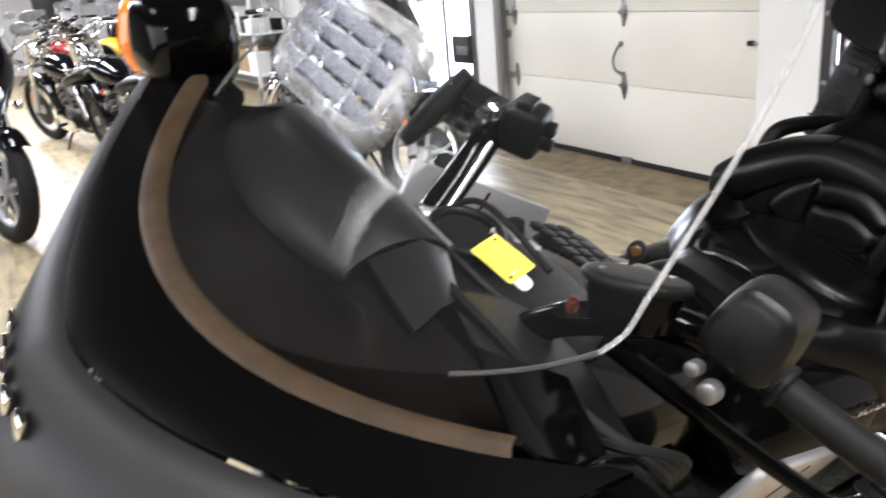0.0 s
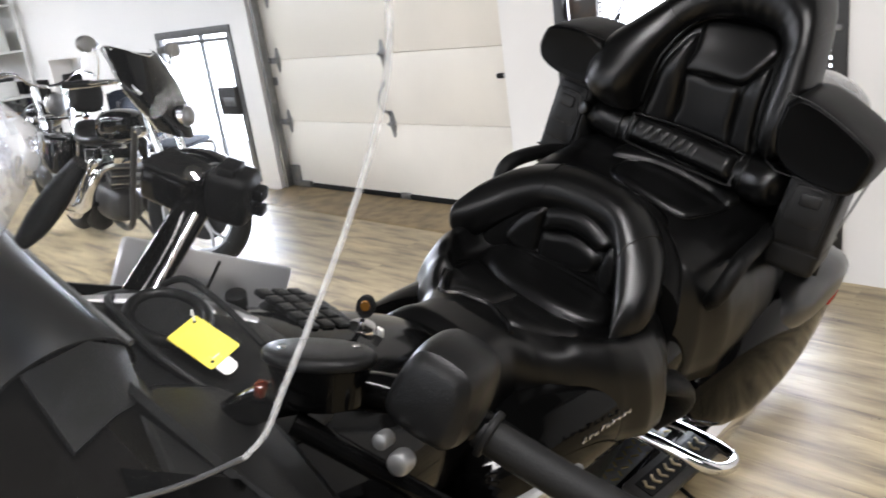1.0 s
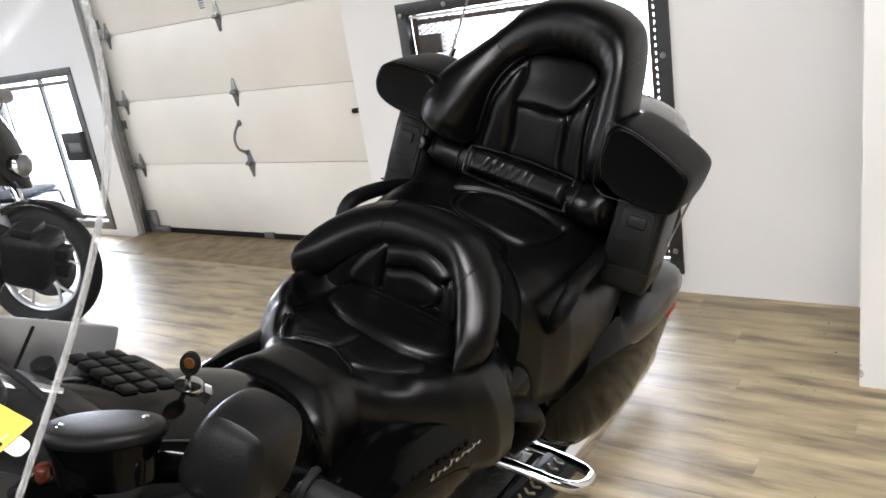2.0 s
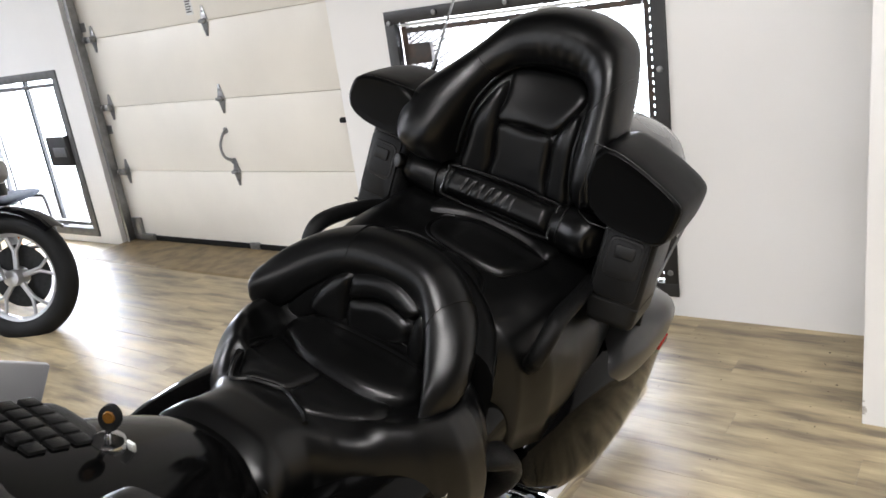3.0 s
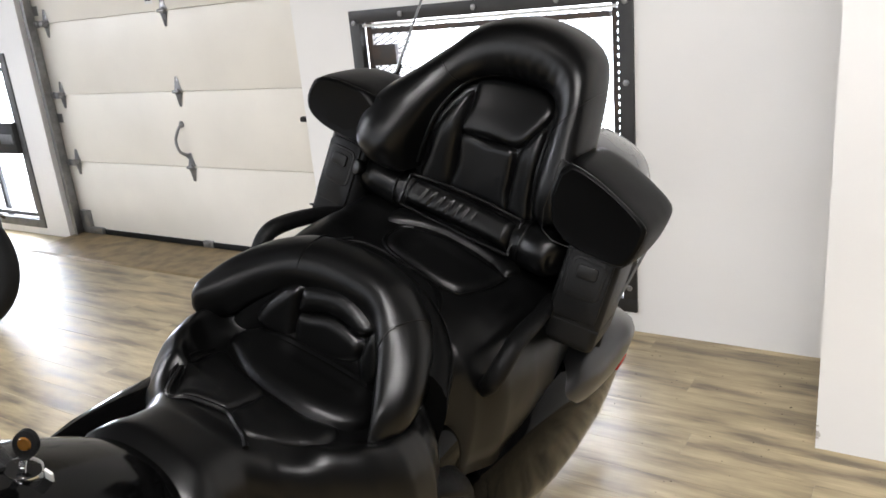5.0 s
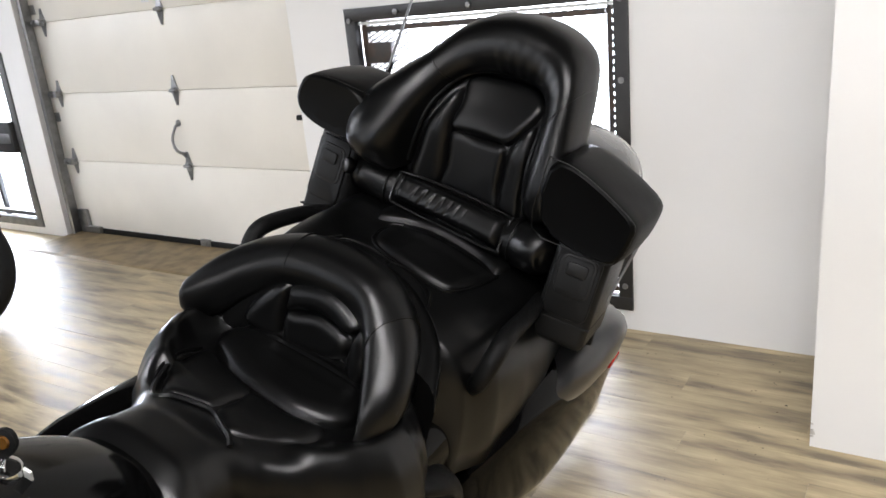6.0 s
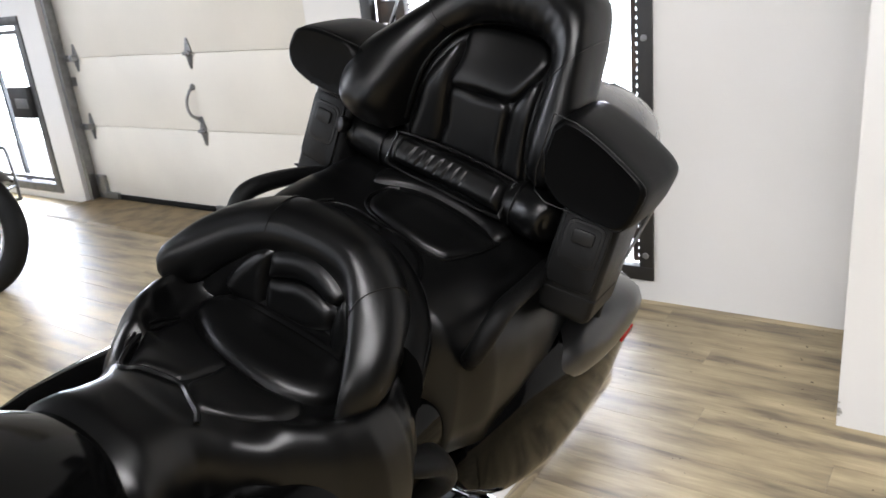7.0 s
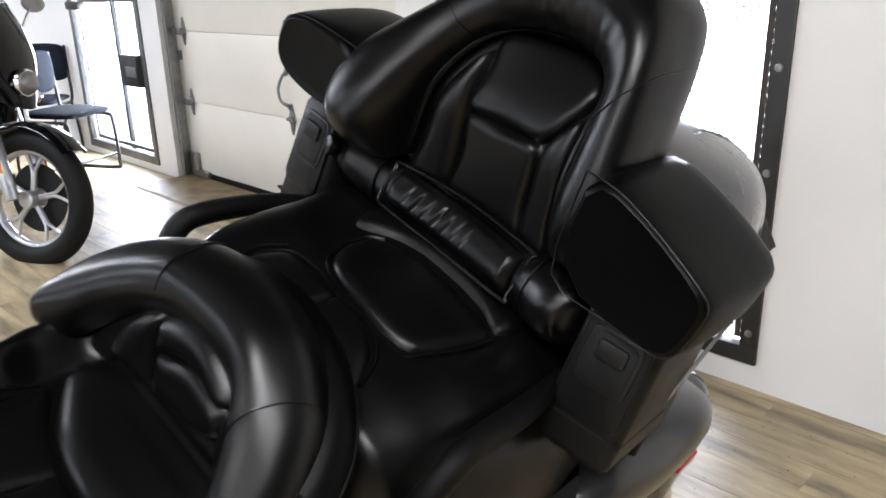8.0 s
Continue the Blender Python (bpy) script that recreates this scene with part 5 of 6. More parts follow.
part("grip_flange", rod((0.337, -1.109, 1.037), (0.345, -1.107, 1.035), 0.027, seg=20, bevel=0.003), M_RUBBER, left)
part("clutch_lever", tube([(0.25, -1.29, 1.10), (0.34, -1.235, 1.055), (0.45, -1.17, 1.012), (0.53, -1.13, 0.998)], [0.012, 0.010, 0.009, 0.009], 10), M_GLOSS, left)
part("cancel_knob", rod((0.346, -1.242, 1.098), (0.350, -1.260, 1.102), 0.011, seg=18, bevel=0.004), M_STEEL, sw2)
part("mode_knob", rod((0.326, -1.246, 1.111), (0.329, -1.262, 1.115), 0.008, seg=16, bevel=0.003), M_STEEL, sw2)
# a level drum with a flat oval lid
drum = frame_at((0.236, -1.251, 1.152), (0.078, 0.040, 0.015), (-0.30, 0.23, 0.93))
egg = lambda k, z: [tuple(drum @ Vector((0.054 * k * math.cos(a), 0.040 * k * math.sin(a), z))) for a in [j * math.pi / 16 for j in range(32)]]
res = part("clutch_reservoir", loft([egg(k, z) for k, z in ((0.60, -0.050), (0.76, -0.046), (0.84, -0.024), (0.92, -0.010), (0.92, -0.0085))]), M_GLOSS, left, "glossy black fluid reservoir", smooth=50)
part("lid", loft([egg(k, z) for k, z in ((0.95, -0.0085), (1.0, -0.006), (1.0, -0.001), (0.96, 0.002), (0.80, 0.0035), (0.30, 0.0040))]), M_POD, res, "satin charcoal lid", smooth=50)
for a in (0.6, 3.7):
    part("screw", moved(rod((0.036 * math.cos(a), 0.026 * math.sin(a), 0.002), (0.036 * math.cos(a), 0.026 * math.sin(a), 0.0055), 0.004, seg=10, bevel=0.001), drum), M_CHROME, res)
part("fluid_window", rod((0.196, -1.285, 1.092), (0.196, -1.285, 1.108), 0.007, seg=14, bevel=0.003), material("brown_fluid_window", (0.10, 0.02, 0.01), 0.2, coat=0.8), res)
for k in range(4):
    part("cable", tube([(0.12 + 0.03 * k, -1.30, 0.98), (0.20 + 0.03 * k, -1.33, 1.03), (0.30 + 0.01 * k, -1.33, 1.05), (0.36, -1.30 + 0.01 * k, 1.03), (0.34, -1.25, 0.96)], 0.006, 8), M_RUBBER, left)

# fairing: rings of constant height order, from the screen's lip outwards and down
N = 41


def lip(v0, b, p, w0, c, q, half=0.40):
    out = []
    for i in range(N):
        u = half * (2 * i / (N - 1) - 1)
        k = abs(u / 0.42)
        out.append(Vector((u, v0 + b * k ** p, w0 + c * k ** q)))
    return out


def shell(curves, thick=0.006):
    """A skin over open lines with a second skin behind it, closed round its rim."""
    g = [[Vector(p) for p in line] for line in curves]
    r, c = len(g), len(g[0])
    bm = bmesh.new()
    front, rear = [], []
    for i in range(r):
        fa, ra = [], []
        for j in range(c):
            du = g[i][min(j + 1, c - 1)] - g[i][max(j - 1, 0)]
            dv = g[min(i + 1, r - 1)][j] - g[max(i - 1, 0)][j]
            n = du.cross(dv).normalized()
            fa.append(bm.verts.new(g[i][j]))
            ra.append(bm.verts.new(g[i][j] - n * thick))
        front.append(fa)
        rear.append(ra)
    for i in range(r - 1):
        for j in range(c - 1):
            bm.faces.new((front[i][j], front[i][j + 1], front[i + 1][j + 1], front[i + 1][j]))
            bm.faces.new((rear[i][j], rear[i + 1][j], rear[i + 1][j + 1], rear[i][j + 1]))
    rim = [(0, j) for j in range(c - 1)] + [(i, c - 1) for i in range(r - 1)] + [(r - 1, j) for j in range(c - 1, 0, -1)] + [(i, 0) for i in range(r - 1, 0, -1)]
    for (a, b), (d, e) in zip(rim, rim[1:] + rim[:1]):
        bm.faces.new((front[a][b], rear[a][b], rear[d][e], front[d][e]))
    return bm


# The brown mirrored in the satin trim is put into its base colour.
M_TRIM = material("brown_reflection_trim", (0.038, 0.024, 0.013), 0.52, spots=0.5, size=30, rough_var=0.06, spec=0.18)
INNER = (-1.624, 0.206, 1.95, 1.121, 0.056, 2.55)
c0 = lip(*INNER, 0.350)
c1 = lip(-1.633, 0.204, 2.0, 1.120, 0.057, 2.45, 0.355)
c2 = lip(-1.637, 0.2024, 2.05, 1.114, 0.0575, 2.4, 0.360)
c3 = lip(-1.690, 0.205, 1.75, 1.092, 0.066, 2.1, 0.41)
c4 = lip(-1.722, 0.210, 1.62, 1.073, 0.075, 1.96, 0.41)
fair = part("fairing", shell([lip(-1.637, 0.2024, 2.05, 1.111, 0.0575, 2.4, 0.42), c3, c4]), M_COWL, bike, "glossy black fairing below the screen", smooth=60)
part("screen_trim", shell([lip(-1.616, 0.206, 1.95, 1.114, 0.056, 2.55, 0.345), c0, c1, c2], 0.004), M_TRIM, fair, "satin trim strip round the screen, its brown reflection put into the colour", smooth=60)
c5 = lip(-1.750, 0.212, 1.62, 1.060, 0.070, 1.96, 0.415)
c6 = lip(-1.806, 0.24, 1.7, 0.987, 0.03, 2.0, 0.43)
c7 = lip(-1.85, 0.30, 1.8, 0.87, 0.0, 2.0, 0.44)
c8 = lip(-1.79, 0.42, 2.0, 0.74, 0.0, 2.0, 0.41)
c9 = lip(-1.60, 0.42, 2.0, 0.66, 0.0, 2.0, 0.38)
part("nose", shell([lip(-1.725, 0.210, 1.62, 1.067, 0.075, 1.96, 0.41), c5, c6, c7, c8, c9]), M_HOOD, fair, "charcoal front cowl", smooth=60)
# raised nose badge, drawn as plain bars
for k in range(5):
    u = -0.095 + 0.036 * k
    part("badge_bar", moved(box(-0.012, 0.012, -0.004, 0.004, -0.011, 0.011, 0.003), frame_at((u, -1.788 + 0.21 * abs(u / 0.42) ** 1.6, 1.030), (1, 0.1 * (1 if u > 0 else -1), 0), (0, 0.35, 1))), M_CHROME, fair)
for s in (-1, 1):
    part("headlight", moved(box(-0.13, 0.13, -0.03, 0.03, -0.055, 0.055, 0.028, 4), pose(s * 0.19, -1.71, 0.86, -12, 0, s * 22)), M_CHROME, fair, "clear headlight")
    q = [(0.30, -1.45, 1.15), (0.34, -1.38, 1.12), (0.35, -1.30, 0.98), (0.33, -1.22, 0.92), (0.30, -1.12, 0.86)]
    side_top = [Vector((s * x, y, z)) for x, y, z in q]
    rows = [[p + Vector((s * dx, dy, dz)) for p in side_top] for dx, dy, dz in ((-0.05, 0, 0.0), (0.03, -0.01, -0.03), (0.05, -0.02, -0.16), (0.03, 0.0, -0.34))]
    part("side_fairing", shell(rows), M_GLOSS, fair, smooth=60)
    vent = part("vent_panel", moved(box(-0.008, 0.008, -0.17, 0.17, -0.085, 0.085, 0.007), pose(s * 0.335, -1.02, 0.80, -28, s * 14, 0)), M_SILVER, fair, "silver painted cowl panel")
    part("panel_seam", moved(box(-0.009, 0.009, -0.003, 0.003, -0.08, 0.08), pose(s * 0.335, -1.03, 0.80, -40, s * 14, 0)), M_RUBBER, vent)
    # mirror with its indicator
    mc = Vector((-0.415, -1.49, 1.180)) if s < 0 else Vector((0.435, -1.45, 1.075))
    mirror = part("mirror", moved(loft([oval(0, y, a, b, w, 24, 2.8) for y, a, b, w in ((-0.055, -0.03, 0.035, 0.035), (-0.046, -0.055, 0.062, 0.060), (-0.01, -0.070, 0.080, 0.076), (0.042, -0.070, 0.080, 0.078), (0.05, -0.065, 0.075, 0.072))]), Matrix.Translation(mc) @ pose(0, 0, 0, 0, s * -8, s * -10)), M_GLOSS, bike, "glossy black mirror housing", sub=1)
    part("mirror_glass", moved(plate(rounded(0.13, 0.12, 0.04), frame_at((0, 0.051, 0.004), (1, 0, 0), (0, 1, 0)), 0.003), Matrix.Translation(mc) @ pose(0, 0, 0, 0, s * -8, s * -10)), M_CHROME, mirror)
    lens = [(s * 0.070, -0.024, 0.045), (s * 0.077, -0.018, 0.018), (s * 0.078, -0.018, -0.018), (s * 0.070, -0.024, -0.048), (s * 0.052, -0.034, -0.068)]
    part("indicator", moved(tube(lens, [0.008, 0.026, 0.032, 0.028, 0.008], 14), Matrix.Translation(mc) @ pose(0, 0, 0, 0, s * -8, s * -10)), M_AMBER, mirror, "orange turn signal lens")
    part("stay", tube([(s * 0.33, -1.46, mc.z - 0.06), (s * 0.38, -1.47, mc.z - 0.04), (s * 0.42, -1.49, mc.z - 0.01)], [0.03, 0.028, 0.03], 12), M_GLOSS, mirror)

# the dash hood under the screen
def hood_line(y, w, dy=0.0, dw=0.0):
    """One line across the hood, its ends drawn back by dy and down by dw."""
    out = []
    for k in range(23):
        u = -0.325 + 0.370 * k / 22
        e = (u + 0.14) / 0.185
        out.append(Vector((u, y + dy * e * e, w - dw * e * e)))
    return out


hood = part("dash_hood", shell([hood_line(*q) for q in ((-1.343, 1.050, 0.012), (-1.345, 1.098, 0.012, 0.010), (-1.375, 1.128, 0.008, 0.020), (-1.41, 1.141, 0.004, 0.030), (-1.45, 1.136, 0.008, 0.036), (-1.485, 1.112, 0.025, 0.022), (-1.505, 1.078, 0.045, 0.004))], 0.006), M_HOOD, bike, "charcoal instrument hood", smooth=75, sub=1)
part("hood_edge", tube([(-0.31, -1.333, 1.086), (-0.23, -1.340, 1.094), (-0.14, -1.344, 1.099), (-0.05, -1.341, 1.097), (0.045, -1.333, 1.088)], 0.0038, 8, 4), M_STEEL, hood, "bright rear edge")
part("dash_floor", shell([[Vector((0.35 * t, -1.40, 1.066)) for t in [k / 12 - 1 for k in range(25)]], [Vector((0.352 * t, -1.50 + 0.06 * t * t, 1.074)) for t in [k / 12 - 1 for k in range(25)]], [Vector((0.354 * t, -1.58 + 0.14 * t * t, 1.085 + 0.02 * abs(t) ** 3)) for t in [k / 12 - 1 for k in range(25)]], [Vector((0.350 * t, -1.618 + 0.146 * abs(t) ** 1.95, 1.111 + 0.036 * abs(t) ** 2.587)) for t in [k / 12 - 1 for k in range(25)]]], 0.004), material("matte_black_dash", (0.004, 0.0033, 0.0028), 0.55, spots=0.3, bump=0.4, grain=600, spec=0.045), hood, "black dash floor under the screen", smooth=60)
part("step_facet", shell([[Vector(p) for p in ((0.045, -1.333, 1.052), (0.045, -1.340, 1.088), (0.046, -1.375, 1.112), (0.048, -1.440, 1.106))], [Vector(p) for p in ((0.085, -1.332, 1.042), (0.098, -1.352, 1.060), (0.118, -1.388, 1.076), (0.148, -1.44, 1.086))]], 0.006), M_HOOD, hood, "lighter plastic facet", smooth=60)
part("inner_panel", shell([[Vector(p) for p in line] for line in (
    ((0.055, -1.350, 1.056), (0.14, -1.375, 1.064), (0.23, -1.40, 1.066), (0.30, -1.41, 1.050), (0.335, -1.39, 1.000)),
    ((0.060, -1.290, 1.026), (0.14, -1.300, 1.034), (0.22, -1.31, 1.034), (0.28, -1.31, 1.010), (0.320, -1.29, 0.955)),
    ((0.07, -1.235, 1.000), (0.14, -1.235, 1.004), (0.20, -1.235, 1.002), (0.26, -1.235, 0.970), (0.300, -1.20, 0.915)))], 0.006), M_HOOD, hood, "charcoal inner cowl panel", smooth=80, sub=1)
part("gauge_face", shell([[Vector((0.26 * t, -1.36 + 0.04 * t * t, w - 0.05 * t * t)) for t in [k / 8 - 1 for k in range(17)]] for w in (1.08, 0.98)], 0.01), M_PLASTIC, hood)
for x in (-0.12, -0.02):
    part("gauge", rod((x, -1.352, 1.03), (x, -1.338, 1.03), 0.045, seg=24, bevel=0.004), M_CHROME, hood)
for s in (-1, 1):
    part("side_panel", shell([[Vector((s * x, y, z)) for x, y, z in ((0.33, -1.39, 1.00), (0.33, -1.28, 0.95), (0.31, -1.16, 0.90))], [Vector((s * x, y, z)) for x, y, z in ((0.33, -1.37, 0.90), (0.32, -1.27, 0.84), (0.30, -1.16, 0.80))]]), M_PLASTIC, hood, smooth=30)

# windscreen with its centre vent
NS = 28
rows = []
for j in range(15):
    t = j / 14
    line = []
    for i in range(NS + 1):
        s = 2 * i / NS - 1
        low = Vector((0.350 * s, -1.626 + 0.222 * s * s, 1.122 + 0.080 * abs(s) ** 3))
        high = Vector((0.350 * s, -1.300, 1.565 - 0.04 * s ** 4))
        p = low.lerp(high, t)
        p.y = low.y + (high.y - low.y) * (t ** (0.62 + 0.38 * s * s))
        p.y += 0.022 * math.sin(math.pi * t ** 1.3) * abs(s) ** 6
        p.x *= 1 - 0.06 * (max(0, t - 0.72) / 0.28) ** 2 - 0.03 * (max(0, 0.05 - t) / 0.05) ** 2 * abs(s) ** 12
        line.append(p)
    rows.append(line)
screen = part("windscreen", shell(rows, 0.004), M_CLEAR, bike, "clear curved windscreen", smooth=60)
M_EDGE = glass_material("polished_screen_edge", (0.9, 0.9, 0.9), 0.2, 0.6, 0.42)
for i in (0, NS):
    part("screen_edge", tube([r[i] for r in rows], 0.0021, 8, 3), M_EDGE, screen, "polished bright edge")
part("screen_edge", tube([rows[-1][i] for i in range(0, NS + 1, 4)], 0.0030, 8, 3), M_EDGE, screen)
for i0 in ((0, 1), (NS, -1)):
    part("screen_edge", tube([rows[0][i0[0] + i0[1] * k] for k in range(0, 4)], 0.0022, 8, 3), M_GREY, screen)
vm = frame_at((0.0, -1.440, 1.302), (1, 0.0, 0.0), (0, -0.80, 0.60))
vent = part("vent_frame", moved(loft([[(x * a, y * b, z) for x, y in rounded(0.215, 0.115, 0.03, 5)] for a, b, z in ((1.0, 1.0, -0.004), (1.02, 1.04, 0.004), (0.98, 0.95, 0.016), (0.86, 0.74, 0.020), (0.84, 0.70, 0.006))], caps=False), vm), M_SMOKE, bike, "smoked clear windscreen vent", smooth=60)
for k in range(4):
    part("slat", moved(box(-0.088, 0.088, -0.010, 0.010, -0.0018, 0.0018, 0.0015), vm @ pose(0, -0.030 + 0.020 * k, 0.010, 35, 0, 0)), M_SMOKE, vent, "clear louvre slat")
for x in (-0.05, 0.045):
    part("slat_link", moved(rod((x, -0.036, 0.014), (x, 0.036, 0.014), 0.003, seg=8), vm), M_SMOKE, vent)
part("vent_lever", tube([(0.090, -1.432, 1.262), (0.098, -1.42, 1.280), (0.108, -1.405, 1.305), (0.118, -1.39, 1.330)], [0.008, 0.013, 0.013, 0.008], 12, 6, 0.7, (0, -0.8, 0.6)), M_PLASTIC, vent, "dark vent lever")
# aerial behind the backrest
aer = part("aerial", rod((-0.40, 0.32, 1.09), (-0.36, 0.42, 1.60), 0.004, 0.002, seg=8), M_STEEL, bike, "thin whip aerial")
part("base", rod((-0.405, 0.31, 1.05), (-0.395, 0.335, 1.14), 0.010, 0.006, seg=12), M_RUBBER, aer)
aer2 = part("aerial", rod((0.352, 0.13, 0.82), (0.372, 0.20, 0.985), 0.003, seg=8), M_STEEL, bike)


# ---- the other motorcycles; x to the machine's left, y to its rear, z up, rear axle over the origin ----
M_DARKPAINT = material("deep_black_tank_paint", (0.003, 0.003, 0.0035), 0.08, spots=0.2, rough_var=0.02, spec=0.3)


def cruiser(m, label, group="", faired=False, bags=True, sissy=True, steer=0.0, paint=None, bar_high=True, lamp_r=0.085):
    """A big twin: wheels, fork, tank, engine, pipes, seat; faired gives it a handlebar fairing."""
    paint = paint or M_DARKPAINT
    b = thing("cruiser_motorcycle", m, label, "motorcycle", group)
    wheel(b, 0, 0, 0.325, 0.325, 0.16, "rear_wheel", 7, rim_mat=M_SILVER)
    part("rear_fender", loft([[(0.095 * math.cos(q), (0.345 + 0.03 * math.sin(q)) * math.cos(a), 0.325 + (0.345 + 0.03 * math.sin(q)) * math.sin(a)) for q in [k * math.pi / 8 for k in range(9)]] + [(0.088 * math.cos(q), (0.337 + 0.028 * math.sin(q)) * math.cos(a), 0.325 + (0.337 + 0.028 * math.sin(q)) * math.sin(a)) for q in [k * math.pi / 8 for k in range(8, -1, -1)]] for a in [radians(d) for d in range(10, 151, 14)]]), paint, b)
    part("tank", loft([oval(0, y, z0, z1, w, 20, 2.4) for y, z0, z1, w in ((-0.52, 0.70, 0.76, 0.05), (-0.60, 0.66, 0.82, 0.10), (-0.75, 0.67, 0.88, 0.145), (-0.92, 0.70, 0.905, 0.15), (-1.04, 0.75, 0.89, 0.11), (-1.10, 0.78, 0.86, 0.05))]), paint, b, "glossy fuel tank", sub=1)
    seat_ob = part("seat", loft([oval(0, y, z0, z1, w, 20, 2.6) for y, z0, z1, w in ((-0.56, 0.66, 0.72, 0.07), (-0.45, 0.62, 0.71, 0.15), (-0.30, 0.62, 0.72, 0.18), (-0.18, 0.64, 0.79, 0.16), (-0.05, 0.68, 0.79, 0.13), (0.12, 0.70, 0.77, 0.09))]), M_LEATHER, b, "black stepped seat", sub=1)
    part("frame", tube([(0, -1.18, 0.80), (0, -1.05, 0.45), (0, -0.95, 0.18), (0, -0.45, 0.17), (0, -0.25, 0.40)], 0.02, 10), M_BLACKSTEEL, b)
    eng = part("engine", loft([oval(0, y, z0, z1, w, 20, 3.5) for y, z0, z1, w in ((-0.94, 0.22, 0.38, 0.07), (-0.86, 0.19, 0.42, 0.11), (-0.60, 0.18, 0.43, 0.13), (-0.40, 0.20, 0.40, 0.10))]), M_BLACKSTEEL, b, "black and chrome twin engine", sub=1)
    for k, (y, tilt) in enumerate(((-0.83, 22), (-0.60, -22))):
        for j in range(6):
            part("fin", moved(box(-0.095, 0.095, -0.075, 0.075, -0.007, 0.007, 0.004), pose(0, y, 0.44, tilt) @ pose(0, 0, 0.028 * j)), M_STEEL if j % 2 else M_BLACKSTEEL, eng)
        part("rocker_cover", moved(box(-0.085, 0.085, -0.07, 0.07, -0.025, 0.025, 0.018), pose(0, y, 0.44, tilt) @ pose(0, 0, 0.185)), M_CHROME, eng)
    part("air_cleaner", rod((-0.10, -0.71, 0.56), (-0.20, -0.71, 0.56), 0.085, seg=24, bevel=0.015), M_CHROME, eng)
    part("primary_cover", moved(box(-0.03, 0.03, -0.22, 0.22, -0.08, 0.08, 0.03), pose(0.17, -0.62, 0.28)), M_CHROME, eng)
    for k in (0, 1):
        part("exhaust_pipe", tube([(-0.08, -0.92 + 0.30 * k, 0.56), (-0.17, -0.97 + 0.30 * k, 0.53), (-0.22, -0.95 + 0.32 * k, 0.42), (-0.23, -0.80 + 0.32 * k, 0.30 - 0.03 * k), (-0.22, -0.40, 0.25 - 0.05 * k), (-0.22, 0.28, 0.30 - 0.09 * k)], [0.026, 0.030, 0.032, 0.034, 0.044, 0.046], 14), M_CHROME, b, "chrome exhaust pipe", smooth=SOFT)
    for s in (-1, 1):
        part("shock", rod((s * 0.13, -0.02, 0.36), (s * 0.13, -0.14, 0.66), 0.028, seg=14), M_CHROME, b)
        part("footpeg", rod((s * 0.12, -0.62, 0.28), (s * 0.26, -0.64, 0.28), 0.016, seg=10), M_RUBBER, b)
        if bags:
            part("saddlebag", moved(box(-0.075, 0.075, -0.27, 0.27, -0.13, 0.12, 0.045, 4), pose(s * 0.25, 0.05, 0.57, 3, 0, 0)), paint, b, "hard saddlebag", smooth=60)
    part("tail_lamp", moved(box(-0.05, 0.05, -0.03, 0.03, -0.03, 0.03, 0.015), pose(0, 0.36, 0.60)), material("red_lens", (0.45, 0.02, 0.015), 0.2, coat=0.5), b)
    if sissy:
        part("sissy_bar", tube([(-0.11, 0.10, 0.66), (-0.10, 0.20, 0.90), (-0.05, 0.23, 1.02), (0.05, 0.23, 1.02), (0.10, 0.20, 0.90), (0.11, 0.10, 0.66)], 0.010, 10), M_CHROME, b)
        part("back_pad", moved(loft([oval(0, y, -0.11, 0.12, w, 20, 3.2) for y, w in ((-0.03, 0.09), (-0.02, 0.12), (0.015, 0.12), (0.025, 0.09))]), pose(0, 0.17, 0.93, -8)), M_LEATHER, b, "small black backrest pad", sub=1)
    # everything that steers
    piv = Matrix.Translation((0, -1.20, 0)) @ pose(0, 0, 0, 0, 0, steer) @ Matrix.Translation((0, 1.20, 0))

    def st(name, bm, mat, parent, lab="", **k):
        return part(name, moved(bm, piv), mat, parent, lab, **k)

    fx, fz, fr = -1.60, 0.335, 0.335
    tyre = wheel(b, 0, fx, fz, fr, 0.105, "front_wheel", 5, rim_mat=M_SILVER)
    for ob in (tyre, *tyre.children_recursive):
        if ob.data.users == 1:
            ob.data.transform(piv)
    st("front_fender", loft([[(0.075 * math.cos(q), fx + (fr + 0.012 + 0.028 * math.sin(q)) * math.cos(a), fz + (fr + 0.012 + 0.028 * math.sin(q)) * math.sin(a)) for q in [k * math.pi / 8 for k in range(9)]] + [(0.069 * math.cos(q), fx + (fr + 0.006 + 0.026 * math.sin(q)) * math.cos(a), fz + (fr + 0.006 + 0.026 * math.sin(q)) * math.sin(a)) for q in [k * math.pi / 8 for k in range(8, -1, -1)]] for a in [radians(d) for d in range(28, 133, 13)]]), paint, b, "narrow front fender")
    for s in (-1, 1):
        leg = st("fork_leg", rod((s * 0.105, fx + 0.02, fz), (s * 0.105, fx + 0.14, 0.62), 0.031, seg=16, bevel=0.004), M_SILVER, b, "silver fork leg")
        st("fork_tube", rod((s * 0.105, fx + 0.14, 0.60), (s * 0.105, fx + 0.30, 1.02), 0.024, seg=16), M_CHROME, leg)
        st("reflector", moved(box(-0.004, 0.004, -0.012, 0.012, -0.045, 0.045, 0.003), pose(s * 0.137, fx + 0.075, 0.50, -20)), M_AMBER, leg, "amber fork reflector")
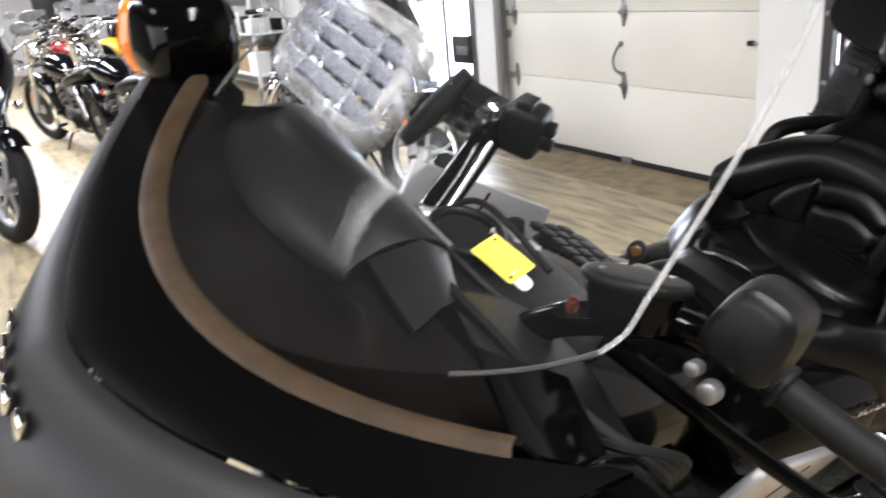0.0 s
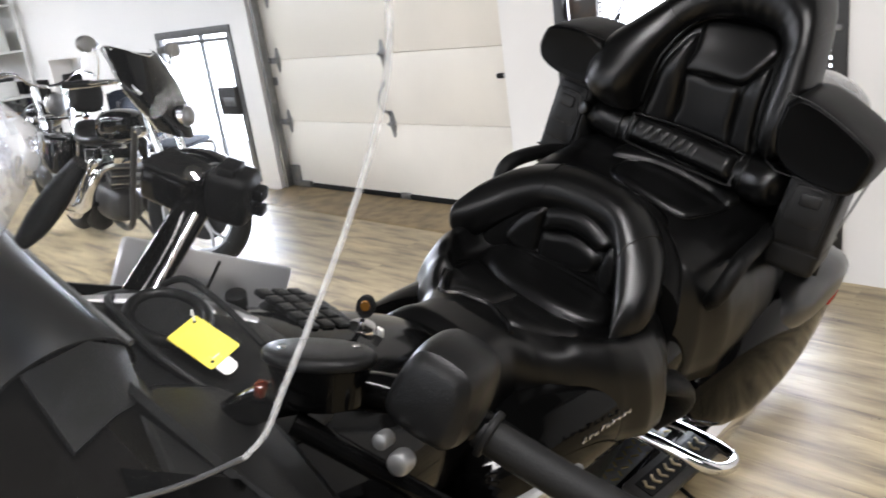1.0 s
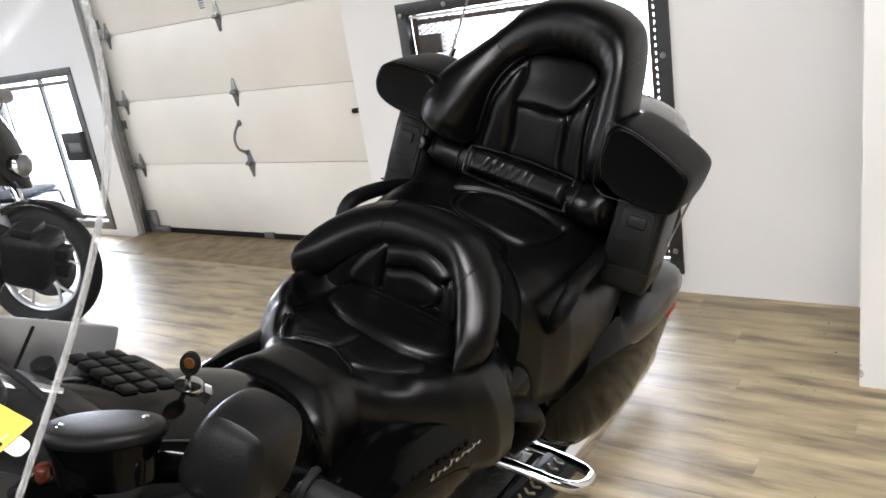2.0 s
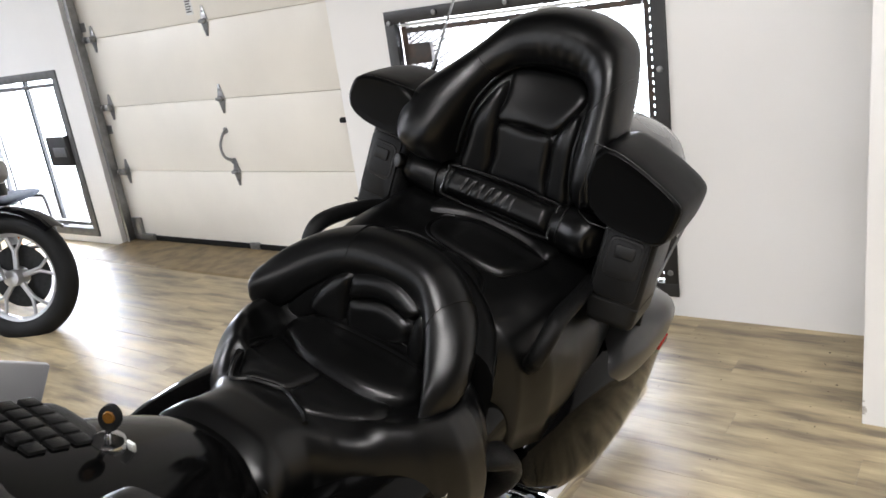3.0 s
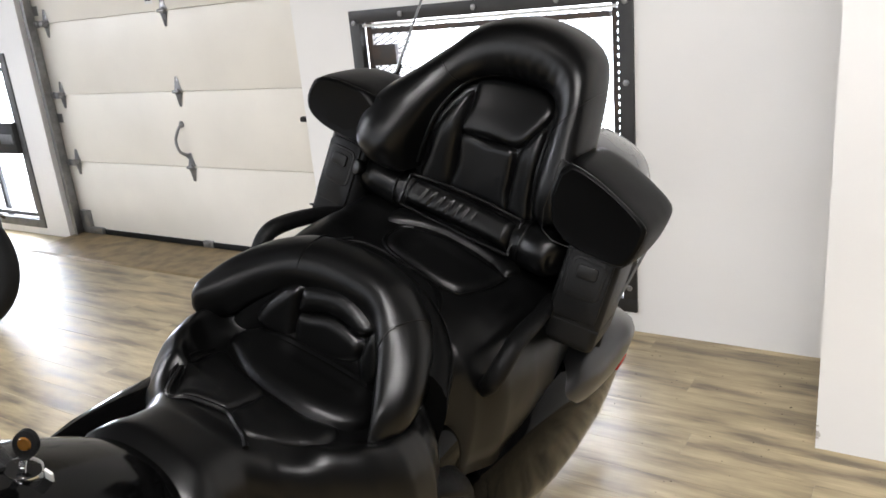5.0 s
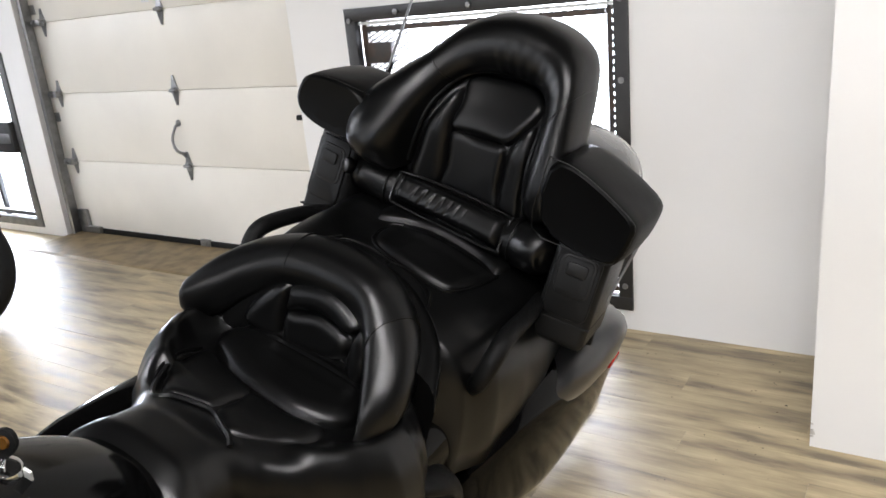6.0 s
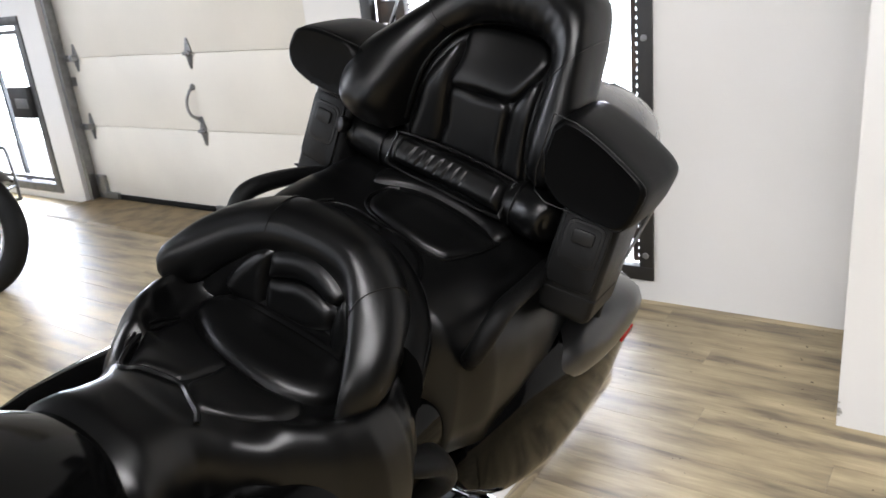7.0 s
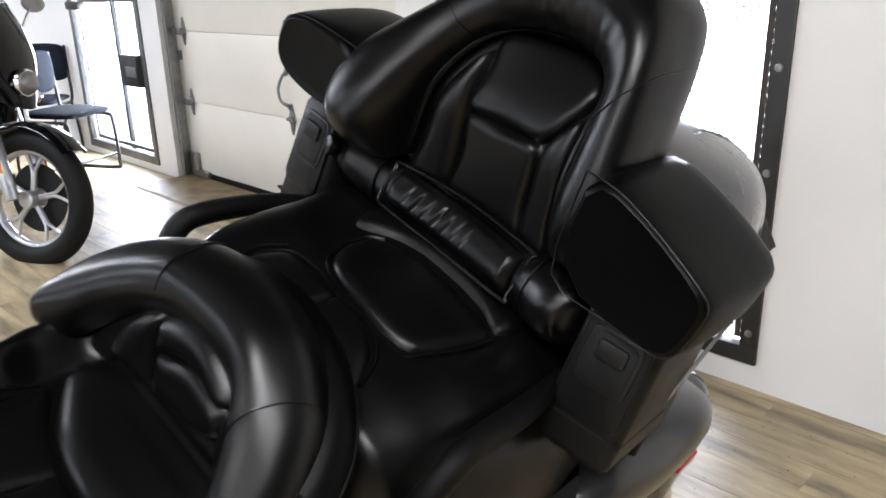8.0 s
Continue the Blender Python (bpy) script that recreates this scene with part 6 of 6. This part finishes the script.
        sig = st("turn_signal", loft([[(s * (0.17 + 0.05 * x), fx + 0.20 + r * math.cos(2 * math.pi * k / 14), 0.80 + r * math.sin(2 * math.pi * k / 14)) for k in range(14)] for x, r in ((0.0, 0.012), (0.3, 0.028), (0.8, 0.032), (1.1, 0.02))]), M_CHROME, b, "chrome turn signal")
        st("stalk", rod((s * 0.10, fx + 0.22, 0.80), (s * 0.18, fx + 0.20, 0.80), 0.008, seg=10), M_CHROME, sig)
        top = 1.06 if faired else 1.12 if bar_high else 1.0
        bar = st("handlebar", tube([(0, fx + 0.33, 1.02), (s * 0.10, fx + 0.32, 1.04), (s * 0.22, fx + 0.33, top), (s * 0.36, fx + 0.50, top - 0.02)], 0.013, 12), M_CHROME, b, "chrome handlebar")
        st("grip", rod((s * 0.30, fx + 0.43, top - 0.01), (s * 0.39, fx + 0.54, top - 0.025), 0.018, seg=14), M_RUBBER, bar)
        st("lever", tube([(s * 0.25, fx + 0.34, top - 0.01), (s * 0.34, fx + 0.42, top - 0.03), (s * 0.40, fx + 0.48, top - 0.04)], 0.006, 8), M_CHROME, bar)
        st("mirror_stalk", tube([(s * 0.28, fx + 0.40, top), (s * 0.30, fx + 0.37, top + 0.12), (s * 0.34, fx + 0.38, top + 0.17)], 0.005, 8), M_CHROME, bar)
        st("mirror", moved(loft([[(0.075 * r * math.cos(2 * math.pi * k / 18), y, 0.045 * r * math.sin(2 * math.pi * k / 18)) for k in range(18)] for r, y in ((0.5, -0.02), (0.9, -0.012), (1.0, 0.0), (0.96, 0.006))]), pose(s * 0.36, fx + 0.39, top + 0.19)), M_STEEL, bar, "oval mirror")
    st("triple_clamp", box(-0.14, 0.14, fx + 0.23, fx + 0.31, 0.78, 0.82, 0.012), M_CHROME, b)
    if faired:
        secs = []
        for t in [k / 10 for k in range(11)]:
            # from the chin up to the top edge
            z = 0.76 + 0.44 * t
            half = 0.11 + 0.145 * math.sin(min(1, t * 1.25) * math.pi / 2) - 0.13 * max(0, t - 0.55)
            nose = fx + 0.03 + 0.25 * t ** 1.2
            secs.append([(half * math.sin(a), nose + 0.13 * (1 - math.cos(a)) ** 0.9, z + 0.04 * (1 - math.cos(a))) for a in [radians(d) for d in range(-96, 97, 12)]])
        fair2 = st("handlebar_fairing", shell([[Vector(p) for p in r] for r in secs], 0.008), paint, b, "glossy black handlebar fairing", smooth=60)
        st("fairing_trim", tube([secs[k][0] for k in range(0, 11, 2)] + [secs[10][8]] + [secs[k][-1] for k in range(10, -1, -2)], 0.007, 8, 4), M_CHROME, fair2)
        st("wind_deflector", shell([[Vector((0.19 * math.sin(a), fx + 0.285 + 0.11 * (1 - math.cos(a)) + 0.03 * t, 1.19 + 0.03 * t + 0.03 * (1 - math.cos(a)))) for a in [radians(d) for d in range(-70, 71, 10)]] for t in (0, 0.5, 1)], 0.004), M_GLOSS, fair2, "dark wind deflector", smooth=60)
        st("accent", moved(box(-0.004, 0.004, -0.10, 0.10, -0.008, 0.008, 0.003), pose(-0.215, fx + 0.27, 1.06, 38, 0, 14)), M_SILVER, fair2)
        lz, ly, lamp_r = 0.88, fx + 0.055, 0.062
    else:
        lz, ly = 0.90, fx + 0.16
    lampb = st("headlamp", loft([[(lamp_r * r * math.cos(2 * math.pi * k / 20), ly + y, lz + lamp_r * r * math.sin(2 * math.pi * k / 20)) for k in range(20)] for r, y in ((0.25, 0.14), (0.7, 0.10), (1.0, 0.03), (1.05, 0.0), (0.98, -0.01))]), M_CHROME, b, "round chrome headlamp", smooth=60)
    st("lens", loft([[(lamp_r * r * math.cos(2 * math.pi * k / 20), ly + y, lz + lamp_r * r * math.sin(2 * math.pi * k / 20)) for k in range(20)] for r, y in ((0.96, -0.008), (0.8, -0.022), (0.4, -0.032), (0.05, -0.035))]), M_STEEL, lampb, "ribbed glass lens", smooth=60)
    part("side_stand", tube([(0.10, -0.75, 0.20), (0.17, -0.78, 0.10), (0.235, -0.80, -0.03)], [0.014, 0.012, 0.010], 10), M_BLACKSTEEL, b)
    return b


def parked(x, y, heading, lean=7):
    """The pose of a machine whose rear wheel stands at x, y and which points along heading (degrees from +x)."""
    return pose(x, y, 0.012 + 0.04 * math.sin(radians(lean)), 0, lean, heading + 90)


GRP = "motorcycles parked in the showroom"
cruiser(parked(-5.54, 2.165, -11, 11), "black bagger motorcycle with handlebar fairing and chrome exhaust", GRP, faired=True, steer=38)
cruiser(parked(-7.35, 2.45, -14), "black cruiser motorcycle with round chrome headlamp", GRP, steer=10, bags=False, sissy=False)
red = material("dark_red_paint", (0.16, 0.010, 0.011), 0.12, spots=0.2, spec=0.5)
yellow = material("yellow_paint", (0.55, 0.34, 0.02), 0.14, spots=0.1, spec=0.5)
blue = material("blue_paint", (0.012, 0.035, 0.22), 0.14, spots=0.1, spec=0.5)
cruiser(parked(-6.3, 1.15, 190), "black cruiser motorcycle with solo seat and tall bars", GRP, steer=-6, bags=False)
cruiser(parked(-7.6, 0.88, 190), "black cruiser motorcycle with low bars", GRP, steer=14, bags=False, sissy=False, bar_high=False)
cruiser(parked(-8.6, 1.45, 196), "black cruiser motorcycle with chrome pipes and backrest", GRP, steer=-10, bags=False)
cruiser(parked(-10.0, 1.85, 200), "yellow cruiser motorcycle with chrome engine", GRP, steer=10, bags=False, paint=yellow, sissy=False)
cruiser(parked(-10.9, 1.30, 196), "dark red cruiser motorcycle", GRP, steer=-12, bags=False, paint=red, sissy=False)
cruiser(parked(-12.1, 1.75, 198), "black touring cruiser motorcycle with hard bags", GRP, steer=8, bags=True)
cruiser(parked(-13.2, 1.40, 196), "red touring cruiser motorcycle", GRP, steer=-5, bags=True, paint=red)
cruiser(parked(-14.2, 1.75, 200), "blue cruiser motorcycle with chrome engine", GRP, steer=-5, bags=False, paint=blue, sissy=False)
cruiser(parked(-6.75, -0.34, 6), "black touring motorcycle with fairing and twin front discs", GRP, faired=True, steer=14)


# ---- chairs and the far end of the showroom ----
def visitor_chair(m):
    """A stacking chair: padded seat and back on a bent tube cantilever frame."""
    c = thing("visitor_chair", m, "blue-grey upholstered chair on a black bent-tube frame", "chair", "chairs by the window")
    part("seat", loft([oval(0, y, z0, z1, w, 24, 3.4) for y, z0, z1, w in ((-0.24, 0.425, 0.455, 0.20), (-0.22, 0.42, 0.47, 0.225), (-0.05, 0.42, 0.48, 0.235), (0.18, 0.42, 0.47, 0.225), (0.22, 0.43, 0.455, 0.19))]), M_BLUE, c, "padded seat", sub=1)
    part("backrest", loft([oval(0, y, 0.56, 0.86, w, 24, 4.5) for y, w in ((0.20, 0.20), (0.21, 0.225), (0.245, 0.225), (0.255, 0.20))]), M_BLUE, c, "padded backrest", sub=1)
    for s in (-1, 1):
        part("side_tube", tube([(s * 0.21, 0.235, 0.84), (s * 0.215, 0.22, 0.60), (s * 0.22, 0.19, 0.42), (s * 0.22, 0.0, 0.405), (s * 0.22, -0.18, 0.405), (s * 0.22, -0.235, 0.36), (s * 0.22, -0.24, 0.06), (s * 0.22, -0.20, 0.014), (s * 0.22, 0.20, 0.012)], 0.012, 10), M_BLACKSTEEL, c)
        part("rear_leg", tube([(s * 0.22, 0.16, 0.41), (s * 0.22, 0.235, 0.2), (s * 0.22, 0.255, 0.012)], 0.011, 10), M_BLACKSTEEL, c)
    part("cross_bar", rod((-0.22, 0.20, 0.012), (0.22, 0.20, 0.012), 0.011, seg=10), M_BLACKSTEEL, c)
    part("cross_bar", rod((-0.22, -0.235, 0.12), (0.22, -0.235, 0.12), 0.010, seg=10), M_BLACKSTEEL, c)
    return c


ch = visitor_chair(pose(-5.80, 2.98, 0, 0, 0, 118))
copy_thing(ch, pose(-6.66, 3.08, 0, 0, 0, 52))

# the end wall: dark door, hatch, poster panel
d = tagged(part("door_2", box(ROOM_W - 0.02, ROOM_W + 0.05, 1.2, 1.95, 0.0, 2.0, 0.01), M_BLACKSTEEL), "dark closed door in the end wall", "door", kind="structure")
part("handle", rod((ROOM_W + 0.05, 1.85, 1.0), (ROOM_W + 0.09, 1.85, 1.0), 0.03, seg=12), M_STEEL, d)
tagged(part("hatch", box(ROOM_W + 0.005, ROOM_W + 0.05, 2.25, 3.35, 1.35, 2.15, 0.01), material("dark_brown_panel", (0.06, 0.03, 0.022), 0.6, spots=0.4, size=3)), "dark brown display board on the end wall", "display board")


def shelf_unit(m, label, w, h, depth, rows, seed):
    """White shelving with boxes on its boards."""
    r = random.Random(seed)
    u = thing("shelf_unit", m, label, "shelf", "showroom shelves")
    for x in (0, w):
        for y in (0, depth):
            part("post", box(x - 0.02, x + 0.02, y - 0.02, y + 0.02, 0, h, 0.003), M_WHITE, u)
    tops = []
    for k in range(rows):
        z = h * (k + 0.6) / rows
        part("board", box(-0.02, w + 0.02, -0.02, depth + 0.02, z - 0.02, z, 0.003), M_WHITE, u)
        tops.append(z)
    return u, tops


PAPER = [material("carton_" + n, c, 0.7, spots=0.1, size=6) for n, c in (("white", (0.72, 0.72, 0.70)), ("grey", (0.45, 0.45, 0.46)), ("brown", (0.35, 0.23, 0.12)), ("black", (0.02, 0.02, 0.02)), ("red", (0.45, 0.03, 0.03)))]
r = random.Random(3)
u, tops = shelf_unit(pose(-16.5, 2.93, 0), "long white wall shelves packed with small white boxes", 6.9, 2.0, 0.42, 4, 5)
for z in tops:
    x = -16.48
    while x < -9.9:
        w = r.uniform(0.12, 0.34)
        hgt = r.uniform(0.16, 0.34)
        cb = tagged(part("carton", box(x, x + w - 0.02, 2.98, 2.98 + r.uniform(0.22, 0.34), z + 0.001, z + hgt, 0.004), r.choice(PAPER[:1] * 4 + PAPER[:4])), "small cardboard parts box on a shelf", "box", "boxes on the shelves")
        x += w
u, tops = shelf_unit(pose(ROOM_W + 0.5, -1.6, 0), "white shelf with boxes against the end wall", 0.5, 1.7, 1.4, 3, 2)
for z in tops:
    y = -1.5
    while y < -0.4:
        w = r.uniform(0.2, 0.4)
        tagged(part("carton", box(ROOM_W + 0.6, ROOM_W + 0.95, y, y + w - 0.03, z + 0.001, z + r.uniform(0.15, 0.32), 0.004), r.choice(PAPER)), "cardboard box on a shelf", "box", "boxes on the shelves")
        y += w
tagged(part("cabinet", box(ROOM_W + 0.06, ROOM_W + 0.6, 2.1, 2.7, 0.0, 1.05, 0.02), M_WHITE), "white storage cabinet by the dark door", "cabinet")
# niche contents
cup = thing("coffee_maker", pose(-8.85, 3.53, 0.69), "black coffee maker in a wall niche", "coffee maker")
part("base", box(-0.09, 0.09, -0.1, 0.1, 0, 0.03, 0.006), M_PLASTIC, cup)
part("column", box(-0.09, 0.09, 0.03, 0.1, 0.03, 0.26, 0.008), M_PLASTIC, cup)
part("head", box(-0.09, 0.09, -0.1, 0.1, 0.22, 0.30, 0.015), M_PLASTIC, cup)
part("jug", rod((0, -0.03, 0.03), (0, -0.03, 0.17), 0.06, 0.05, seg=20, bevel=0.006), M_WHITE, cup)
for k in range(2):
    tagged(part("paper_cup_stack", rod((-8.62 + 0.12 * k, 3.53, 0.691), (-8.62 + 0.12 * k, 3.53, 0.84), 0.035, 0.045, seg=16), M_WHITE), "stack of white paper cups in a wall niche", "cups")
tagged(part("monitor", box(-11.0, -9.32, 3.37, 3.421, 0.22, 0.95, 0.012), M_GLOSS), "dark glossy wall mounted screen", "screen")
# lift stand parts on the floor under the big machine: steel tread strip of a ramp
tread = thing("tread_plate", pose(-0.98, 1.92, 0.0, 0, 0, 6), "worn steel tread plate lying on the floor", "plate")
part("plate", box(-0.13, 0.13, -0.75, 0.45, 0.0005, 0.008, 0.002), M_STEEL, tread)
bm = bmesh.new()
for i in range(38):
    for j in range(8):
        a = 45 if (i + j) % 2 else -45
        merge(bm, moved(box(-0.011, 0.011, -0.003, 0.003, 0.0, 0.003), pose(-0.112 + 0.032 * j, -0.73 + 0.031 * i, 0.0078, 0, 0, a)))
part("raised_pattern", bm, material("worn_brass_tread", (0.42, 0.34, 0.16), 0.35, metal=0.8, spots=0.3, size=20), tread, smooth=0)
tagged(tread, label="worn steel tread plate lying on the floor")
# cable on the floor
tagged(part("cable", tube([(-0.85, 1.76, 0.006), (-0.68, 1.68, 0.006), (-0.45, 1.62, 0.006), (-0.12, 1.44, 0.006), (0.3, 1.0, 0.006)], 0.0055, 8), M_RUBBER), "thin black cable lying on the floor", "cable")

# grit and flakes on the floor, thicker along the wall
rg = random.Random(21)
bm = bmesh.new()
for k in range(170):
    if k < 80:
        x, y = rg.uniform(-0.9, -0.1), 3.24 - abs(rg.gauss(0, 0.33))
    elif k < 130:
        x, y = rg.gauss(-0.35, 0.33), rg.gauss(2.45, 0.33)
    else:
        x, y = rg.uniform(-4.8, 0.9), rg.uniform(0.6, 3.0)
    if x > RETURN_X - 0.03 and y > RETURN_Y - 0.04 or y > WALL_Y - 0.03:
        continue
    q = rg.uniform(0.0010, 0.0034) * (1.6 if k % 17 == 0 else 1.0)
    a = rg.uniform(0, 3.1)
    pts = [(x + q * r * math.cos(a + t), y + q * r * 0.7 * math.sin(a + t)) for t, r in ((0, 1), (1.2, 0.7), (2.4, 1.1), (3.6, 0.6), (4.9, 0.9))]
    lo = [bm.verts.new((u, v, 0.0003)) for u, v in pts]
    hi = [bm.verts.new((x + (u - x) * 0.7, y + (v - y) * 0.7, 0.0003 + q * 0.35)) for u, v in pts]
    bm.faces.new(hi)
    for i in range(5):
        bm.faces.new((lo[i], lo[(i + 1) % 5], hi[(i + 1) % 5], hi[i]))
tagged(part("floor_grit", bm, material("dark_grit", (0.035, 0.03, 0.025), 0.8, vary=0.0), smooth=0), "dark grit and flakes scattered on the floor", "grit", kind="stuff")
# chips in the paint at the projecting wall's corner
bm = bmesh.new()
for k in range(9):
    z, w = 0.01 + abs(rg.gauss(0, 0.05)), rg.uniform(0.004, 0.014)
    y = RETURN_Y + rg.uniform(0.0, 0.05)
    box(RETURN_X - 0.0012, RETURN_X + 0.0005, y, y + w, z, z + w * rg.uniform(0.3, 0.8), bm=bm) if k % 2 else box(RETURN_X, RETURN_X + w, RETURN_Y - 0.0012, RETURN_Y + 0.0005, z, z + w * 0.7, bm=bm)
part("paint_chip", bm, material("bare_plaster", (0.55, 0.52, 0.48), 0.9, spots=0.3, size=60), bpy.data.objects["wall_return"], smooth=0)


# ---- floor planks ----
PW, PL = 0.128, 1.22
plank_bm = box(0.0002, PL - 0.0002, 0.0002, PW - 0.0002, -0.006, 0.0, 0.0005, 1)
plank_me = bpy.data.meshes.new("plank")
plank_bm.to_mesh(plank_me)
plank_bm.free()
plank_me.materials.append(M_PLANK)
rng = random.Random(7)
rest_v, rest_f = [], []
row = 0
y = ROOM_S
while y < BACK_Y - PW:
    x = ROOM_W - rng.random() * PL
    while x < ROOM_E:
        near = -6.2 < x and x + PL < 1.6 and 0.3 < y < WALL_Y - PW
        if near:
            ob = new("plank", plank_me)
            ob.location = (x, y, 0)
            ob.parent = floor
        else:
            a, b = max(x, ROOM_W) + 0.0008, min(x + PL, ROOM_E) - 0.0008
            c, d = y + 0.0008, y + PW - 0.0008
            if b - a > 0.02:
                k = len(rest_v)
                rest_v += [(a, c, -0.006), (b, c, -0.006), (b, d, -0.006), (a, d, -0.006), (a, c, 0), (b, c, 0), (b, d, 0), (a, d, 0)]
                rest_f += [(k + 4, k + 5, k + 6, k + 7), (k, k + 1, k + 5, k + 4), (k + 1, k + 2, k + 6, k + 5), (k + 2, k + 3, k + 7, k + 6), (k + 3, k, k + 4, k + 7)]
        x += PL
    y += PW
me = bpy.data.meshes.new("far_planks")
me.from_pydata(rest_v, [], rest_f)
me.materials.append(M_PLANK)
far = new("far_planks", me)
far.parent = floor
tagged(far, kind="stuff")
